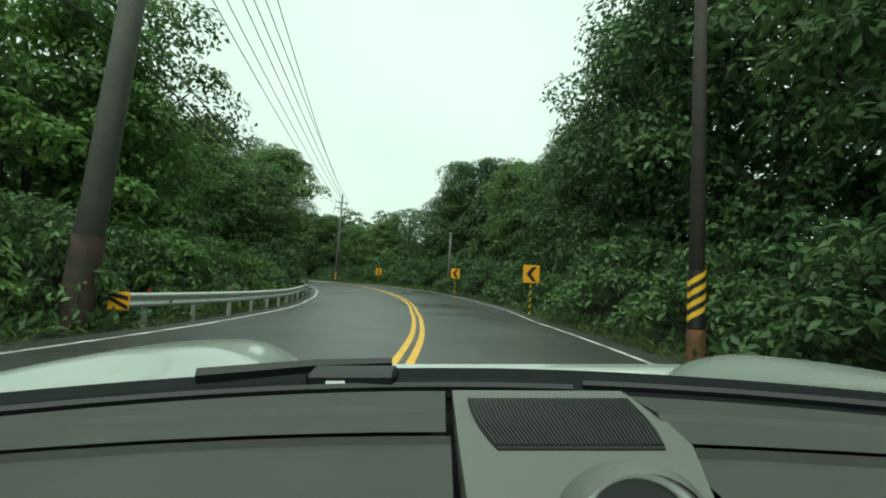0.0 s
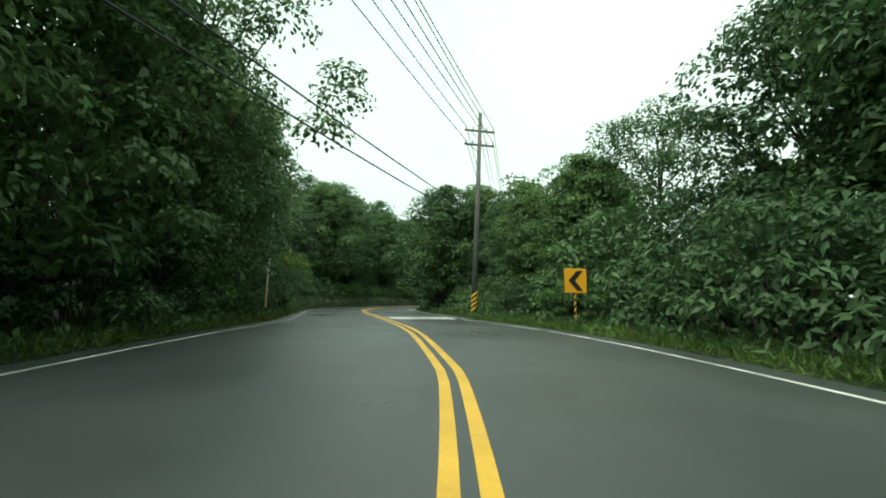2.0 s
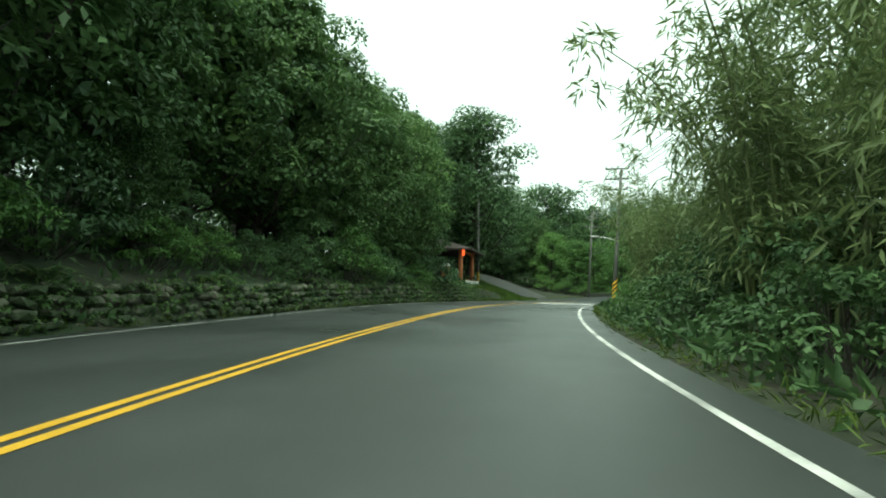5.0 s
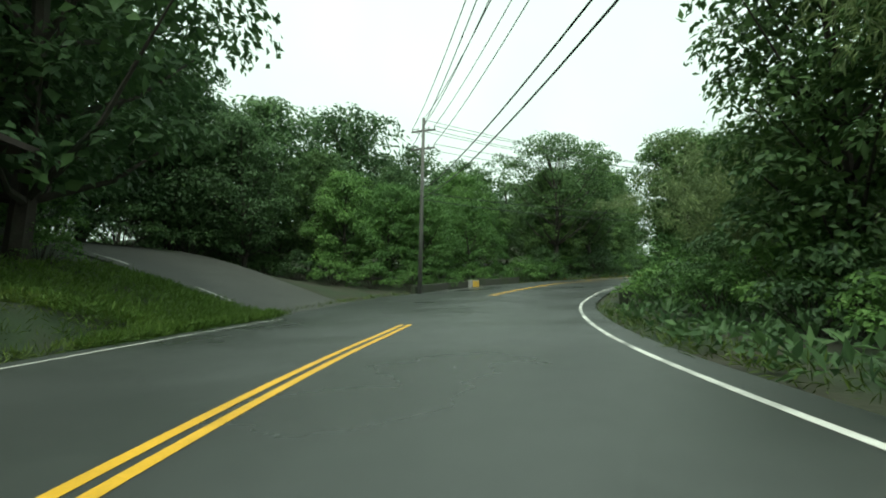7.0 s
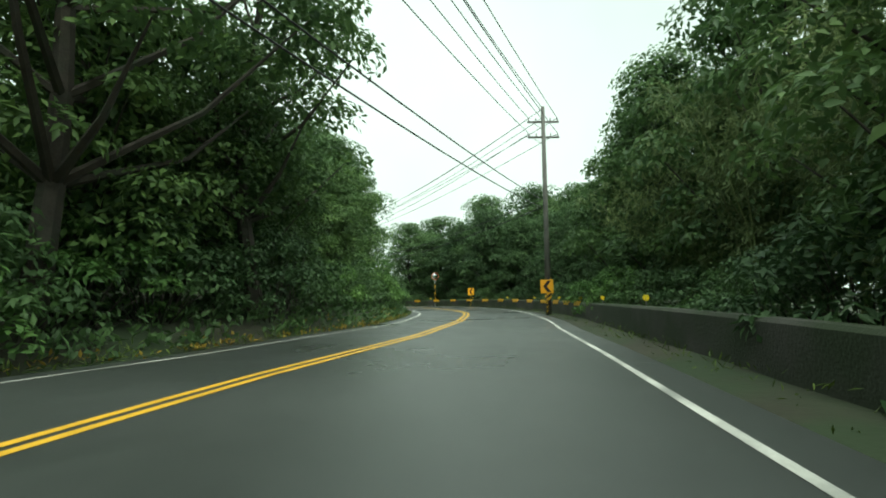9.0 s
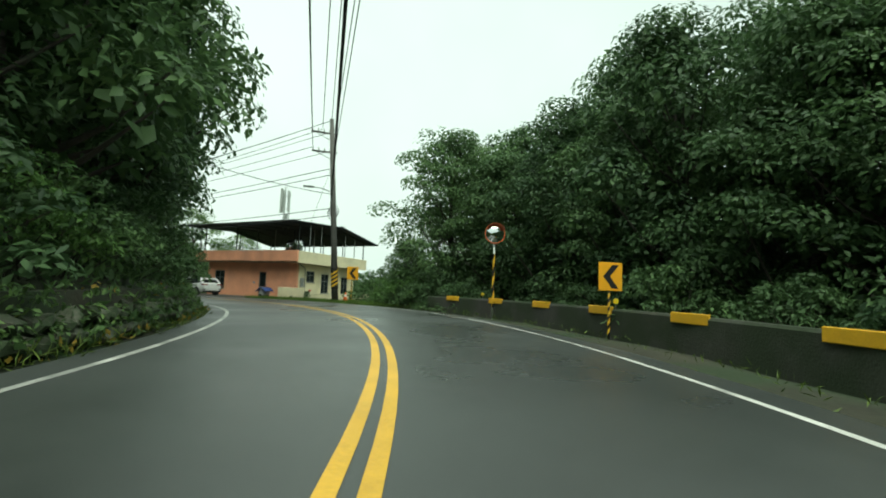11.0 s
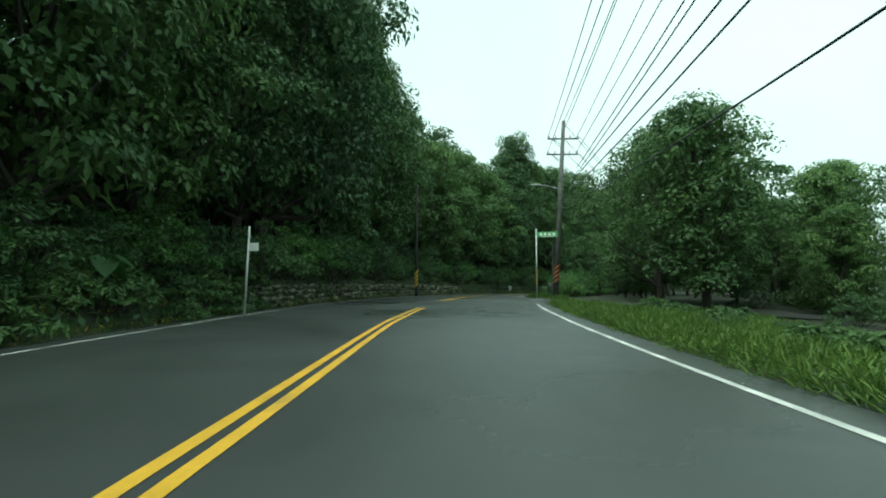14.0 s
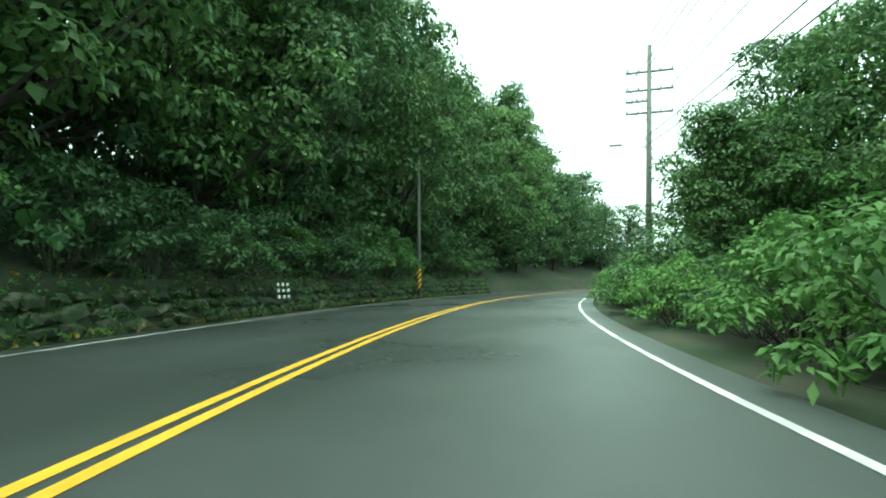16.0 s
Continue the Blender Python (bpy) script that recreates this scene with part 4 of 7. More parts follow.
plant("mid_tree", 184.5, 8.6, 1.0)
for s, l, size in ((163, 12, 0.8), (165, 10.9, 0.8), (162, 14.5, 0.9), (161.5, 17.5, 0.9), (161.5, 21, 0.9), (161.5, 24.5, 1.0), (162, 28.5, 1.0), (162, 33, 1.0), (168, 10.3, 0.8), (170.5, 9.7, 0.8), (173, 8.8, 0.9), (175.5, 8.0, 0.9), (162, 38, 1.0)):
    plant("dark_shrub" if l > 20 else "fresh_shrub", s, l, size)
for s, l, size in ((133, 13.5, 1.3), (138, 17, 1.5), (141, 17.5, 1.5), (136.5, 16.5, 1.45), (143.5, 21, 1.6), (144.8, 14.3, 1.75), (145.5, 18.5, 1.6), (146, 24, 1.5), (141, 23, 1.5), (134, 20, 1.4), (147, 32, 1.3), (144, 39, 1.3), (136, 30, 1.4)):
    plant("dark_tree", s, l, size)
for s, l, size in ((131, 10.4, 0.7), (145.5, 14.5, 0.6), (147.2, 17.5, 0.8), (147.5, 22, 0.9), (139.5, 15.5, 1.0)):
    plant("fresh_shrub", s, l, size)
plant("airy_tree", 238.5, -16.5, 1.0)
plant("airy_tree", 184, 6.9, 1.5)
plant("airy_tree", 227, 7.6, 1.6)
plant("dark_tree", 244, 7.6, 1.5, 1.25)
plant("dark_tree", 248.5, 8.2, 1.5, 1.2)
rows_of(["back_tree"], 356, 394, 2.5, 6, 3.6, (0.9, 1.2), seed=41)
rows_of(["back_tree"], 362, 394, -8, -3.5, 4.0, (0.7, 0.9), seed=42)
rows_of(["back_tree"], 352, 394, 9, 22, 3.2, (1.2, 1.5), seed=43)
for s, l in ((132.5, 8.6), (134.2, 9.2), (88, 9.6), (290, 9.0), (306, 8.6), (318, 8.4), (273, 8.3), (79, -4.4)):
    plant("taro", s, l, 1.1)
for s in range(70, 132, 5):
    plant("fern", s + 0.6, left_line(s) + 1.7, 0.95)
for s in range(266, 346, 4):
    plant("fern", s + 1.1, left_line(s) + 1.75, 1.0)


def undergrowth(name, s0, s1, l_from, l_to, count, length, width, material, label, seed, low=0.0, high=0.35):
    """Loose ground cover: many small leaves or blades close to the ground."""
    rng = np.random.default_rng(seed)
    pts = []
    for _ in range(count):
        s = rng.uniform(s0, s1)
        off = l_from + (l_to - l_from) * rng.uniform() ** 1.5
        l = left_line(s) + off if l_from > 0 else right_line(s) + off
        x, y = spot(s, l)
        pts.append((x, y, ground_z(s, l) + rng.uniform(low, high) ** 1.3))
    ob = leaves_mesh(name, pts, [0.16] * count, 3, length, width, material, rng, droop=-0.5)
    return tagged(ob, label, "undergrowth", kind="stuff")


undergrowth("undergrowth", -10, 140, 0.9, 14, 9000, 0.26, 0.11, M_LEAF_DARK, "dark green ground cover under the trees", 1)
undergrowth("undergrowth", 172, 350, 0.9, 14, 11000, 0.26, 0.11, M_LEAF_DARK, "dark green ground cover under the trees", 2)
undergrowth("undergrowth", -10, 150, -0.9, -12, 7500, 0.26, 0.11, M_LEAF_DARK, "dark green ground cover under the trees", 3)
undergrowth("undergrowth", 150, 190, -2.2, -12, 2000, 0.26, 0.11, M_LEAF_DARK, "dark green ground cover behind the parapet", 26)
undergrowth("undergrowth", 190, 231, -3.2, -12, 2000, 0.26, 0.11, M_LEAF_DARK, "dark green ground cover behind the parapet", 27)
undergrowth("grass", 152, 230, -0.9, -1.5, 420, 0.14, 0.02, M_GRASS, "sparse short grass below the parapet", 28, 0.0, 0.05)
undergrowth("grass", -5, 152, -0.62, -1.7, 3400, 0.2, 0.02, M_GRASS, "short grass on the verge", 4, 0.0, 0.08)
undergrowth("grass", 233, 246, -0.62, -4.2, 6000, 0.16, 0.02, M_GRASS_LUSH, "grass strip before the yard wall", 15, 0.0, 0.1)
undergrowth("grass", 294.5, 300, -0.62, -3.0, 1200, 0.2, 0.024, M_GRASS_LUSH, "grass tuft round the street sign", 25, 0.0, 0.12)
undergrowth("grass", 258.5, 284.5, -0.62, -9.0, 14000, 0.22, 0.024, M_GRASS_LUSH, "bright green grass on the verge by the house", 5, 0.0, 0.16)
undergrowth("grass", -5, 350, 0.62, 1.4, 6000, 0.2, 0.02, M_GRASS, "short grass at the foot of the bank", 6, 0.0, 0.06)
undergrowth("grass", 40, 62, -0.62, -2.6, 2500, 0.2, 0.022, M_GRASS_LUSH, "bright grass below the bend signs", 22, 0.0, 0.08)
undergrowth("grass", 44, 72, 0.62, 3.2, 2500, 0.24, 0.024, M_GRASS, "grassy verge with fallen leaves", 7, 0.0, 0.1)
undergrowth("fallen_leaves", 176, 350, 0.7, 1.5, 900, 0.12, 0.07, M_YELLOW_LEAF, "yellowed fallen leaves at the foot of the bank", 8, 0.0, 0.03)
undergrowth("far_brush", 236, 300, -16, -33, 10000, 0.3, 0.14, M_LEAF_MID, "low brush on the falling slope behind the house", 9, 0.0, 0.8)


for s, off in ((82.5, 3.0), (84.5, 2.6), (86.5, 3.2), (88.5, 2.7), (90.5, 3.4)):
    plant("reed", s, left_line(s) + off, 1.0)


def far_wood():
    """The wood behind the first trees: too many and too hidden to tell apart."""
    rng = np.random.default_rng(77)
    bm, centres, radii = bmesh.new(), [], []
    for s, l, big, high in FAR_TREES:
        x, y = spot(s, l)
        z = ground_z(s, max(min(l, 34), -34)) - 0.1
        h, r = 10.0 * big * high, 3.9 * big
        rod([(x, y, z), (x + 0.3, y - 0.2, z + h * 0.5), (x, y + 0.2, z + h * 0.85)], 0.17 * big, 5, 0.05, bm, cap=False)
        n = 34
        u = (np.arange(n) + 0.5) / n
        a = np.arange(n) * 2.399 + rng.uniform(-0.4, 0.4, n)
        reach = r * np.sin(np.pi * (0.16 + 0.8 * u)) ** 0.7 * np.sqrt(rng.uniform(0.25, 1.0, n)) * rng.uniform(0.8, 1.2, n)
        centres.append(np.stack([x + reach * np.cos(a), y + reach * np.sin(a), z + 1.2 + (h - 1.2) * u ** 0.9 - 0.3], 1))
        radii.append(0.26 * r * rng.uniform(0.7, 1.35, n))
    tagged(part("wood_trunks", bm, M_BARK), "dark trunks deep in the hillside wood", "wood", kind="stuff")
    ob = leaves_mesh("far_wood", np.concatenate(centres), np.concatenate(radii), 48, 0.46, 0.24, M_LEAF_MID, rng, flat=0.62, shingled=True)
    tagged(ob, "dense green crowns of the wood behind the roadside trees", "wood", kind="stuff")


for l in (58, 64, 70):
    for s in range(128, 184, 5):
        FAR_TREES.append((s + l % 4, l, 1.2 + 0.05 * (s % 4), 1.0))
for s in range(222, 276, 4):
    FAR_TREES.append((s, -25 - s % 3, 0.55, 1.0))
    FAR_TREES.append((s + 2, -31 - s % 2, 0.7, 1.0))
for l in range(30, 58, 5):
    FAR_TREES.append((138.5 + l % 3, l, 1.25, 1.0))
    FAR_TREES.append((170 + l % 3, l + 2, 1.3, 1.0))
far_wood()

undergrowth("grass", 142, 149.3, 0.65, 6.5, 7000, 0.24, 0.026, M_GRASS_LUSH, "lush grass on the bank of the side lane", 23, 0.0, 0.14)
undergrowth("grass", 135, 145, 0.7, 3.0, 1500, 0.2, 0.022, M_GRASS, "dark grass bank below the pavilion", 21, 0.0, 0.1)


# ---- walls, kerbs and rails of the road ----
def stone_wall(s0, s1, base_l, height, course, label, seed, side=1, stone=None):
    """A dry wall of rough field stones in courses, each stone a piece of its own."""
    rng = random.Random(seed)
    wall = thing("stone_wall", label, "wall", Matrix.Identity(4))
    forms = []
    for k in range(7):
        bm = bmesh.new()
        bmesh.ops.create_icosphere(bm, subdivisions=1, radius=0.5)
        for v in bm.verts:
            v.co *= 1 + rng.uniform(-0.25, 0.2)
            v.co = Vector([max(-0.42, min(0.42, q)) for q in v.co])
        me = bpy.data.meshes.new("stone")
        bm.to_mesh(me)
        bm.free()
        me.materials.append(stone or M_STONE)
        forms.append(me)
    rows = int(height / course)
    made = 0
    rest_v, rest_f = [], []
    for r in range(rows):
        s = s0 + (r % 2) * 0.2
        while s < s1:
            w = rng.uniform(0.22, 0.7) * course / 0.3
            l = base_l(s) + 0.10 * r * side * course / 0.3
            x, y = spot(s, l)
            m = pose(x, y, rise(s) + course * (r + 0.45) + rng.uniform(-0.05, 0.05), rng.uniform(-25, 25), rng.uniform(-25, 25), math.degrees(heading(s)) + rng.uniform(-25, 25)) @ Matrix.Diagonal((w * 1.2, rng.uniform(0.34, 0.52), course * rng.uniform(0.85, 1.4), 1))
            if made < 300:
                ob = new("stone", forms[rng.randrange(7)])
                ob.parent = wall
                ob.matrix_basis = m
                made += 1
            else:
                me = forms[rng.randrange(7)]
                q = len(rest_v)
                rest_v += [m @ v.co for v in me.vertices]
                rest_f += [tuple(i + q for i in f.vertices) for f in me.polygons]
            s += w
    if rest_v:
        tagged(link_mesh("stones", rest_v, rest_f, stone or M_STONE, wall), kind="stuff")
    # the earth packed behind the stones
    verts, faces = [], []
    ss = np.arange(s0, s1 + 0.1, 1.0)
    for s in ss:
        for off, z in ((0.08, -0.1), (0.30, height * 0.97), (0.75, height * 0.97)):
            x, y = spot(s, base_l(s) + off * side)
            verts.append((x, y, rise(s) + z))
    for i in range(len(ss) - 1):
        for j in range(2):
            a = 3 * i + j
            faces.append((a, a + 1, a + 4, a + 3))
    link_mesh("backing", verts, faces, M_SOIL, wall)
    return wall


def wall_line(s):
    return left_line(s) + 1.0


def parapet(s0, s1, line, height, thick, label):
    """A low concrete wall along the road with a rounded top."""
    verts, faces = [], []
    ss = np.arange(s0, s1 + 0.1, 1.0)
    prof = [(-thick / 2, -0.3), (-thick / 2, height - 0.05), (-thick / 2 + 0.05, height), (thick / 2 - 0.05, height), (thick / 2, height - 0.05), (thick / 2, -0.3)]
    for s in ss:
        for off, z in prof:
            x, y = spot(s, line(s) + off)
            verts.append((x, y, rise(s) + z))
    n = len(prof)
    for i in range(len(ss) - 1):
        for j in range(n - 1):
            a = n * i + j
            faces.append((a, a + n, a + n + 1, a + 1))
    faces += [tuple(range(n)), tuple(range((len(ss) - 1) * n, len(ss) * n))[::-1]]
    ob = thing("parapet", label, "wall", Matrix.Identity(4))
    link_mesh("wall", verts, faces, M_OLDCONC, ob)
    return ob


M_OLDCONC = mat("mossy_concrete", (0.05, 0.05, 0.042), 0.9, vary=0.35, scale=1.2, bump=0.6, bump_scale=25, second=(0.022, 0.034, 0.014), second_at=(0.38, 0.58))
M_BLOCK_YEL = mat("block_yellow", (0.72, 0.4, 0.02), 0.5, vary=0.15, scale=3.0, second=(0.4, 0.25, 0.03), second_at=(0.62, 0.85))


def right_wall_line(s):
    return right_line(s) - float(np.interp(s, [150, 165, 190, 210, 235], [1.5, 1.7, 1.9, 2.4, 3.0]))


block_wall = parapet(153, 230, right_wall_line, 0.66, 0.35, "low mossy concrete parapet with yellow painted blocks")
for s in np.arange(192.8, 229, 3.2):
    x, y = spot(s, right_wall_line(s) + 0.19)
    blk = part("yellow_block", box(-0.55, -0.03, 0, 0.55, 0.03, 0.22, 0.012), M_BLOCK_YEL, block_wall, "yellow painted reflective block")
    blk.matrix_basis = pose(x, y, rise(s) + 0.5, 0, 0, math.degrees(heading(s)))


def reflector(s, l, z, colour, label):
    """A round delineator disc on a thin stake."""
    t = thing("delineator", label, "delineator", stand(s, l, z), "roadside delineators")
    part("stake", rod([(0, 0, -0.3), (0, 0, 0.28)], 0.018, 6), M_METAL, t)
    part("reflector", disc(0.075, 0.03, 16, m=Matrix.Translation((0, 0, 0.2)) @ Matrix.Rotation(math.pi / 2, 4, "Y")), colour, t, "round reflective disc")
    return t


for s in (168, 182, 188, 193):
    reflector(s, right_wall_line(s), rise(s) + 0.66, M_REFLECT_Y, "yellow round delineator on top of the parapet")
for s in (199, 205, 211, 218, 226):
    reflector(s, right_wall_line(s), rise(s) + 0.66, M_REFLECT_Y, "yellow round delineator on top of the parapet")

stone_wall(72, 129, wall_line, 1.0, 0.25, "low bank wall of mossy field stones below ferns", 1)
stone_wall(129, 135.5, lambda s: left_line(s) + 0.95, 1.3, 0.26, "tall mossy stone wall below the pavilion", 2)
stone_wall(212, 244, wall_line, 0.8, 0.27, "low mossy stone wall on the inside of the bend", 3)
stone_wall(279, 312, wall_line, 1.15, 0.23, "retaining wall of pale and mossy field stones", 4, stone=M_STONE_PALE)
stone_wall(312, 350, wall_line, 1.15, 0.3, "retaining wall of dark mossy field stones", 5)


def wall_growth(s0, s1, height, count, seed):
    """Moss tufts and small ferns rooted in the joints of a bank wall."""
    rng = np.random.default_rng(seed)
    pts = []
    for _ in range(count):
        s, up = rng.uniform(s0, s1), rng.uniform(0, 1) ** 0.8
        x, y = spot(s, wall_line(s) - 0.16 + 0.3 * up)
        pts.append((x, y, rise(s) + up * height))
    ob = leaves_mesh("wall_growth", pts, rng.uniform(0.05, 0.2, count), 7, 0.12, 0.05, M_LEAF_MID, rng, droop=0.5, shingled=True)
    return tagged(ob, "small ferns and moss in the joints of the bank wall", "undergrowth", kind="stuff")


wall_growth(72, 126, 1.05, 1100, 31)
wall_growth(126, 136, 1.3, 600, 35)
wall_growth(212, 244, 0.85, 500, 32)
wall_growth(280, 312, 1.2, 350, 33)
wall_growth(312, 350, 1.2, 800, 34)


def guardrail(s0, s1, line, label):
    """A steel W-beam on round posts, with a striped end plate."""
    rail = thing("guardrail", label, "guardrail", Matrix.Identity(4))
    prof = [(0.0, 0.84), (-0.055, 0.815), (-0.075, 0.78), (-0.055, 0.745), (-0.01, 0.72), (-0.01, 0.66), (-0.055, 0.635), (-0.075, 0.60), (-0.055, 0.565), (0.0, 0.54)]
    verts, faces = [], []
    ss = np.arange(s0, s1 + 0.1, 1.0)
    n = len(prof)
    for s in ss:
        for off, z in prof:
            x, y = spot(s, line(s) + off)
            verts.append((x, y, rise(s) + z - 0.16))
    for i in range(len(ss) - 1):
        for j in range(n - 1):
            a = n * i + j
            faces.append((a, a + 1, a + n + 1, a + n))
    beam = link_mesh("beam", verts, faces, M_GALV, rail, "galvanised W-shaped beam", smooth=True)
    solid = beam.modifiers.new("thickness", "SOLIDIFY")
    solid.thickness = 0.008
    for s in np.arange(s0 + 1, s1, 2.0):
        x, y = spot(s, line(s) + 0.1)
        post = part("post", rod([(0, 0, -0.3), (0, 0, 0.66)], 0.06, 10), M_GALV, rail)
        post.matrix_basis = pose(x, y, ground_z(s, line(s)))
        blk = part("spacer", box(-0.05, -0.1, 0.42, 0.05, 0.02, 0.6, 0.006), M_GALV, rail)
        blk.matrix_basis = pose(x, y, ground_z(s, line(s)), 0, 0, math.degrees(heading(s)))
    x, y = spot(s0, line(s0) - 0.02)
    end = part("end_plate", box(-0.02, -0.2, 0.36, 0.02, 0.2, 0.7, 0.01), M_SIGN_YEL, rail, "yellow end plate with black diagonal bars")
    end.matrix_basis = pose(x, y, rise(s0), 0, 0, math.degrees(heading(s0)))
    for k in (-0.08, 0.1):
        bm = bmesh.new()
        bm.faces.new([bm.verts.new(q) for q in ((-0.026, -0.19, 0.44 + k), (-0.026, 0.19, 0.58 + k * 0.4), (-0.026, 0.19, 0.66 + k * 0.4), (-0.026, -0.19, 0.52 + k))])
        part("bar", bm, M_BLACK, end)
    for s in np.arange(s0 + 1, s1, 4.0):
        x, y = spot(s, line(s) + 0.02)
        r = part("reflector", box(-0.03, -0.012, 0.69, 0.03, 0.012, 0.75, 0.004), M_REFLECT_R, rail, "small red reflector")
        r.matrix_basis = pose(x, y, rise(s), 0, 0, math.degrees(heading(s)))
    return rail


guardrail(9.2, 41.5, lambda s: left_line(s) + float(np.interp(s, [9, 14, 42], [0.95, 0.55, 0.4])), "galvanised steel guardrail on posts along the outer verge")


# ---- poles, wires and signs ----
def wrap_stripes(parent, radius, z0, z1, count, material, tilt=1.5):
    """Slanting reflective bands round a pole."""
    pitch = (z1 - z0) / count
    for k in range(count):
        bm = bmesh.new()
        n = 16
        low, high = [], []
        for i in range(n + 1):
            a = 2 * math.pi * i / n
            lift = tilt * pitch * 2.0 * abs(((i / n + 0.25) % 1) - 0.5)
            zz = z0 + pitch * k + lift
            low.append(bm.verts.new((radius * math.cos(a), radius * math.sin(a), zz)))
            high.append(bm.verts.new((radius * math.cos(a), radius * math.sin(a), zz + pitch * 0.5)))
        for i in range(n):
            bm.faces.new((low[i], low[i + 1], high[i + 1], high[i]))
        part("stripe", bm, material, parent, "yellow reflective band")


def utility_pole(s, l, height, lean=0.0, lean_side=0.0, arms=(), stripes=True, z=None, radius=0.17, turn=0.0, label="weathered grey concrete utility pole with crossarms", lamp=False, box_at=None, stripe_z=(0.55, 1.75), orange=False, shaft=None):
    p = thing("utility_pole", label, "utility pole", stand(s, l, z, turn, lean, lean_side), "utility poles")
    part("shaft", rod([(0, 0, -0.6), (0, 0, height * 0.5), (0, 0, height)], radius, 14, radius * 0.62), shaft or M_POLE, p, smooth=True)
    if stripes:
        part("black_wrap", rod([(0, 0, stripe_z[0] - 0.1), (0, 0, stripe_z[1] + 0.1)], radius * 1.02, 16, cap=False), M_BLACK, p, "black protective wrap", smooth=True)
        wrap_stripes(p, radius * 1.05, stripe_z[0], stripe_z[1], 4, M_RUST if orange else M_STRIPE_YEL)
    for az, half, side in arms:
        arm = part("crossarm", box(-0.05, -half + side, az - 0.05, 0.05, half + side, az + 0.05, 0.008), M_POLE, p, "steel crossarm with insulators")
        for k in range(5):
            y = side - half + 0.08 + k * (2 * half - 0.16) / 4
            if abs(y) < 0.12:
                continue
            part("insulator", rod([(0, y, az + 0.05), (0, y, az + 0.1), (0, y, az + 0.12), (0, y, az + 0.2), (0, y, az + 0.24)], 0.045, 8, 0.03), M_CERAMIC, arm)
        part("brace", rod([(0.04, 0, az - 0.45), (0.04, half * 0.6 + side, az - 0.05)], 0.02, 6), M_METAL, p)
    if lamp:
        part("lamp_arm", rod([(0, 0, lamp), (0, 0.8, lamp + 0.25), (0, 1.5, lamp + 0.3)], 0.03, 8), M_METAL, p)
        head = bmesh.new()
        box(-0.12, 1.35, lamp + 0.24, 0.12, 2.0, lamp + 0.36, 0.04, head, 2)
        part("lamp_head", head, M_METAL, p, "flat grey street lamp head")
    if box_at:
        part("transformer", rod([(0.1, 0.42, box_at), (0.1, 0.42, box_at + 0.05), (0.1, 0.42, box_at + 0.75), (0.1, 0.42, box_at + 0.8)], 0.26, 14), M_TRANSF, p, "green cylindrical transformer can")
        part("bracket", box(0.05, 0.0, box_at + 0.3, 0.15, 0.3, box_at + 0.4, 0.005), M_METAL, p)
    return p


M_OLDWRAP = mat("worn_brown_wrap", (0.07, 0.045, 0.035), 0.8, vary=0.4, scale=3, second=(0.03, 0.03, 0.022), second_at=(0.4, 0.6))
M_RUSTWRAP = mat("faded_orange_wrap", (0.16, 0.07, 0.03), 0.8, vary=0.4, scale=4, second=(0.05, 0.035, 0.02), second_at=(0.45, 0.65))
M_DARKPOLE = mat("dark_pole_shaft", (0.03, 0.027, 0.022), 0.85, vary=0.4, scale=3, bump=0.5, bump_scale=30)
M_TRANSF = mat("transformer_green", (0.16, 0.24, 0.2), 0.5, vary=0.15)


def arms(top, side=0.0, half=0.9, extra=()):
    return tuple((top + dz, half, side) for dz in (-0.5, -1.3) + tuple(extra))


ROADSIDE = {}
ROADSIDE["start"] = leaning = utility_pole(8.8, 6.85, 12.5, lean_side=5, arms=arms(12.4, 1.4), stripes=False, label="thick weathered concrete pole leaning over the guardrail", radius=0.26)
part("old_wrap", rod([(0, 0, 0.0), (0, 0, 1.72)], 0.27, 16, cap=False), M_OLDWRAP, leaning, "dark worn brown wrap with faded bands", smooth=True)
utility_pole(8.4, -4.15, 9.0, radius=0.14, label="dark slender pole wrapped in yellow bands", stripe_z=(0.72, 1.5), shaft=M_DARKPOLE)
part("base_wrap", rod([(0, 0, 0.0), (0, 0, 0.6)], 0.15, 16, cap=False), M_RUSTWRAP, bpy.data.objects["utility_pole.001"], "faded orange-brown wrap", smooth=True)
utility_pole(40, -6.6, 5.2, radius=0.12, stripes=False, label="slim dark lamp pole among the trees")
ROADSIDE["bend"] = utility_pole(63.4, -4.4, 11.3, arms=arms(10.75, 0, 0.85), lean=1.0, lean_side=2, stripe_z=(0.25, 1.25), label="tall grey utility pole with two crossarms on the bend", radius=0.16)
ROADSIDE["transformer"] = utility_pole(137.2, -2.95, 10.4, lean_side=3.8, arms=arms(10.2, 0.3, 0.9, (0.3,)), lamp=4.9, box_at=7.15, label="tall utility pole with transformer and yellow bands", stripe_z=(0.35, 1.75))
utility_pole(142.6, 11.4, 9.0, radius=0.13, label="pole wrapped in yellow bands beside the pavilion", stripe_z=(0.3, 1.4))
ROADSIDE["junction"] = utility_pole(161.3, 10.1, 11.4, arms=((10.55, 0.9, 0), (9.4, 0.9, 0)), lean_side=3.5, stripes=False, radius=0.15, label="distant utility pole above the junction thicket")
ROADSIDE["parapet"] = utility_pole(196.9, -3.75, 11.8, arms=((10.9, 0.9, 0), (10.0, 0.9, 0)), lean_side=0.5, label="utility pole beside the chevron sign on the bend")
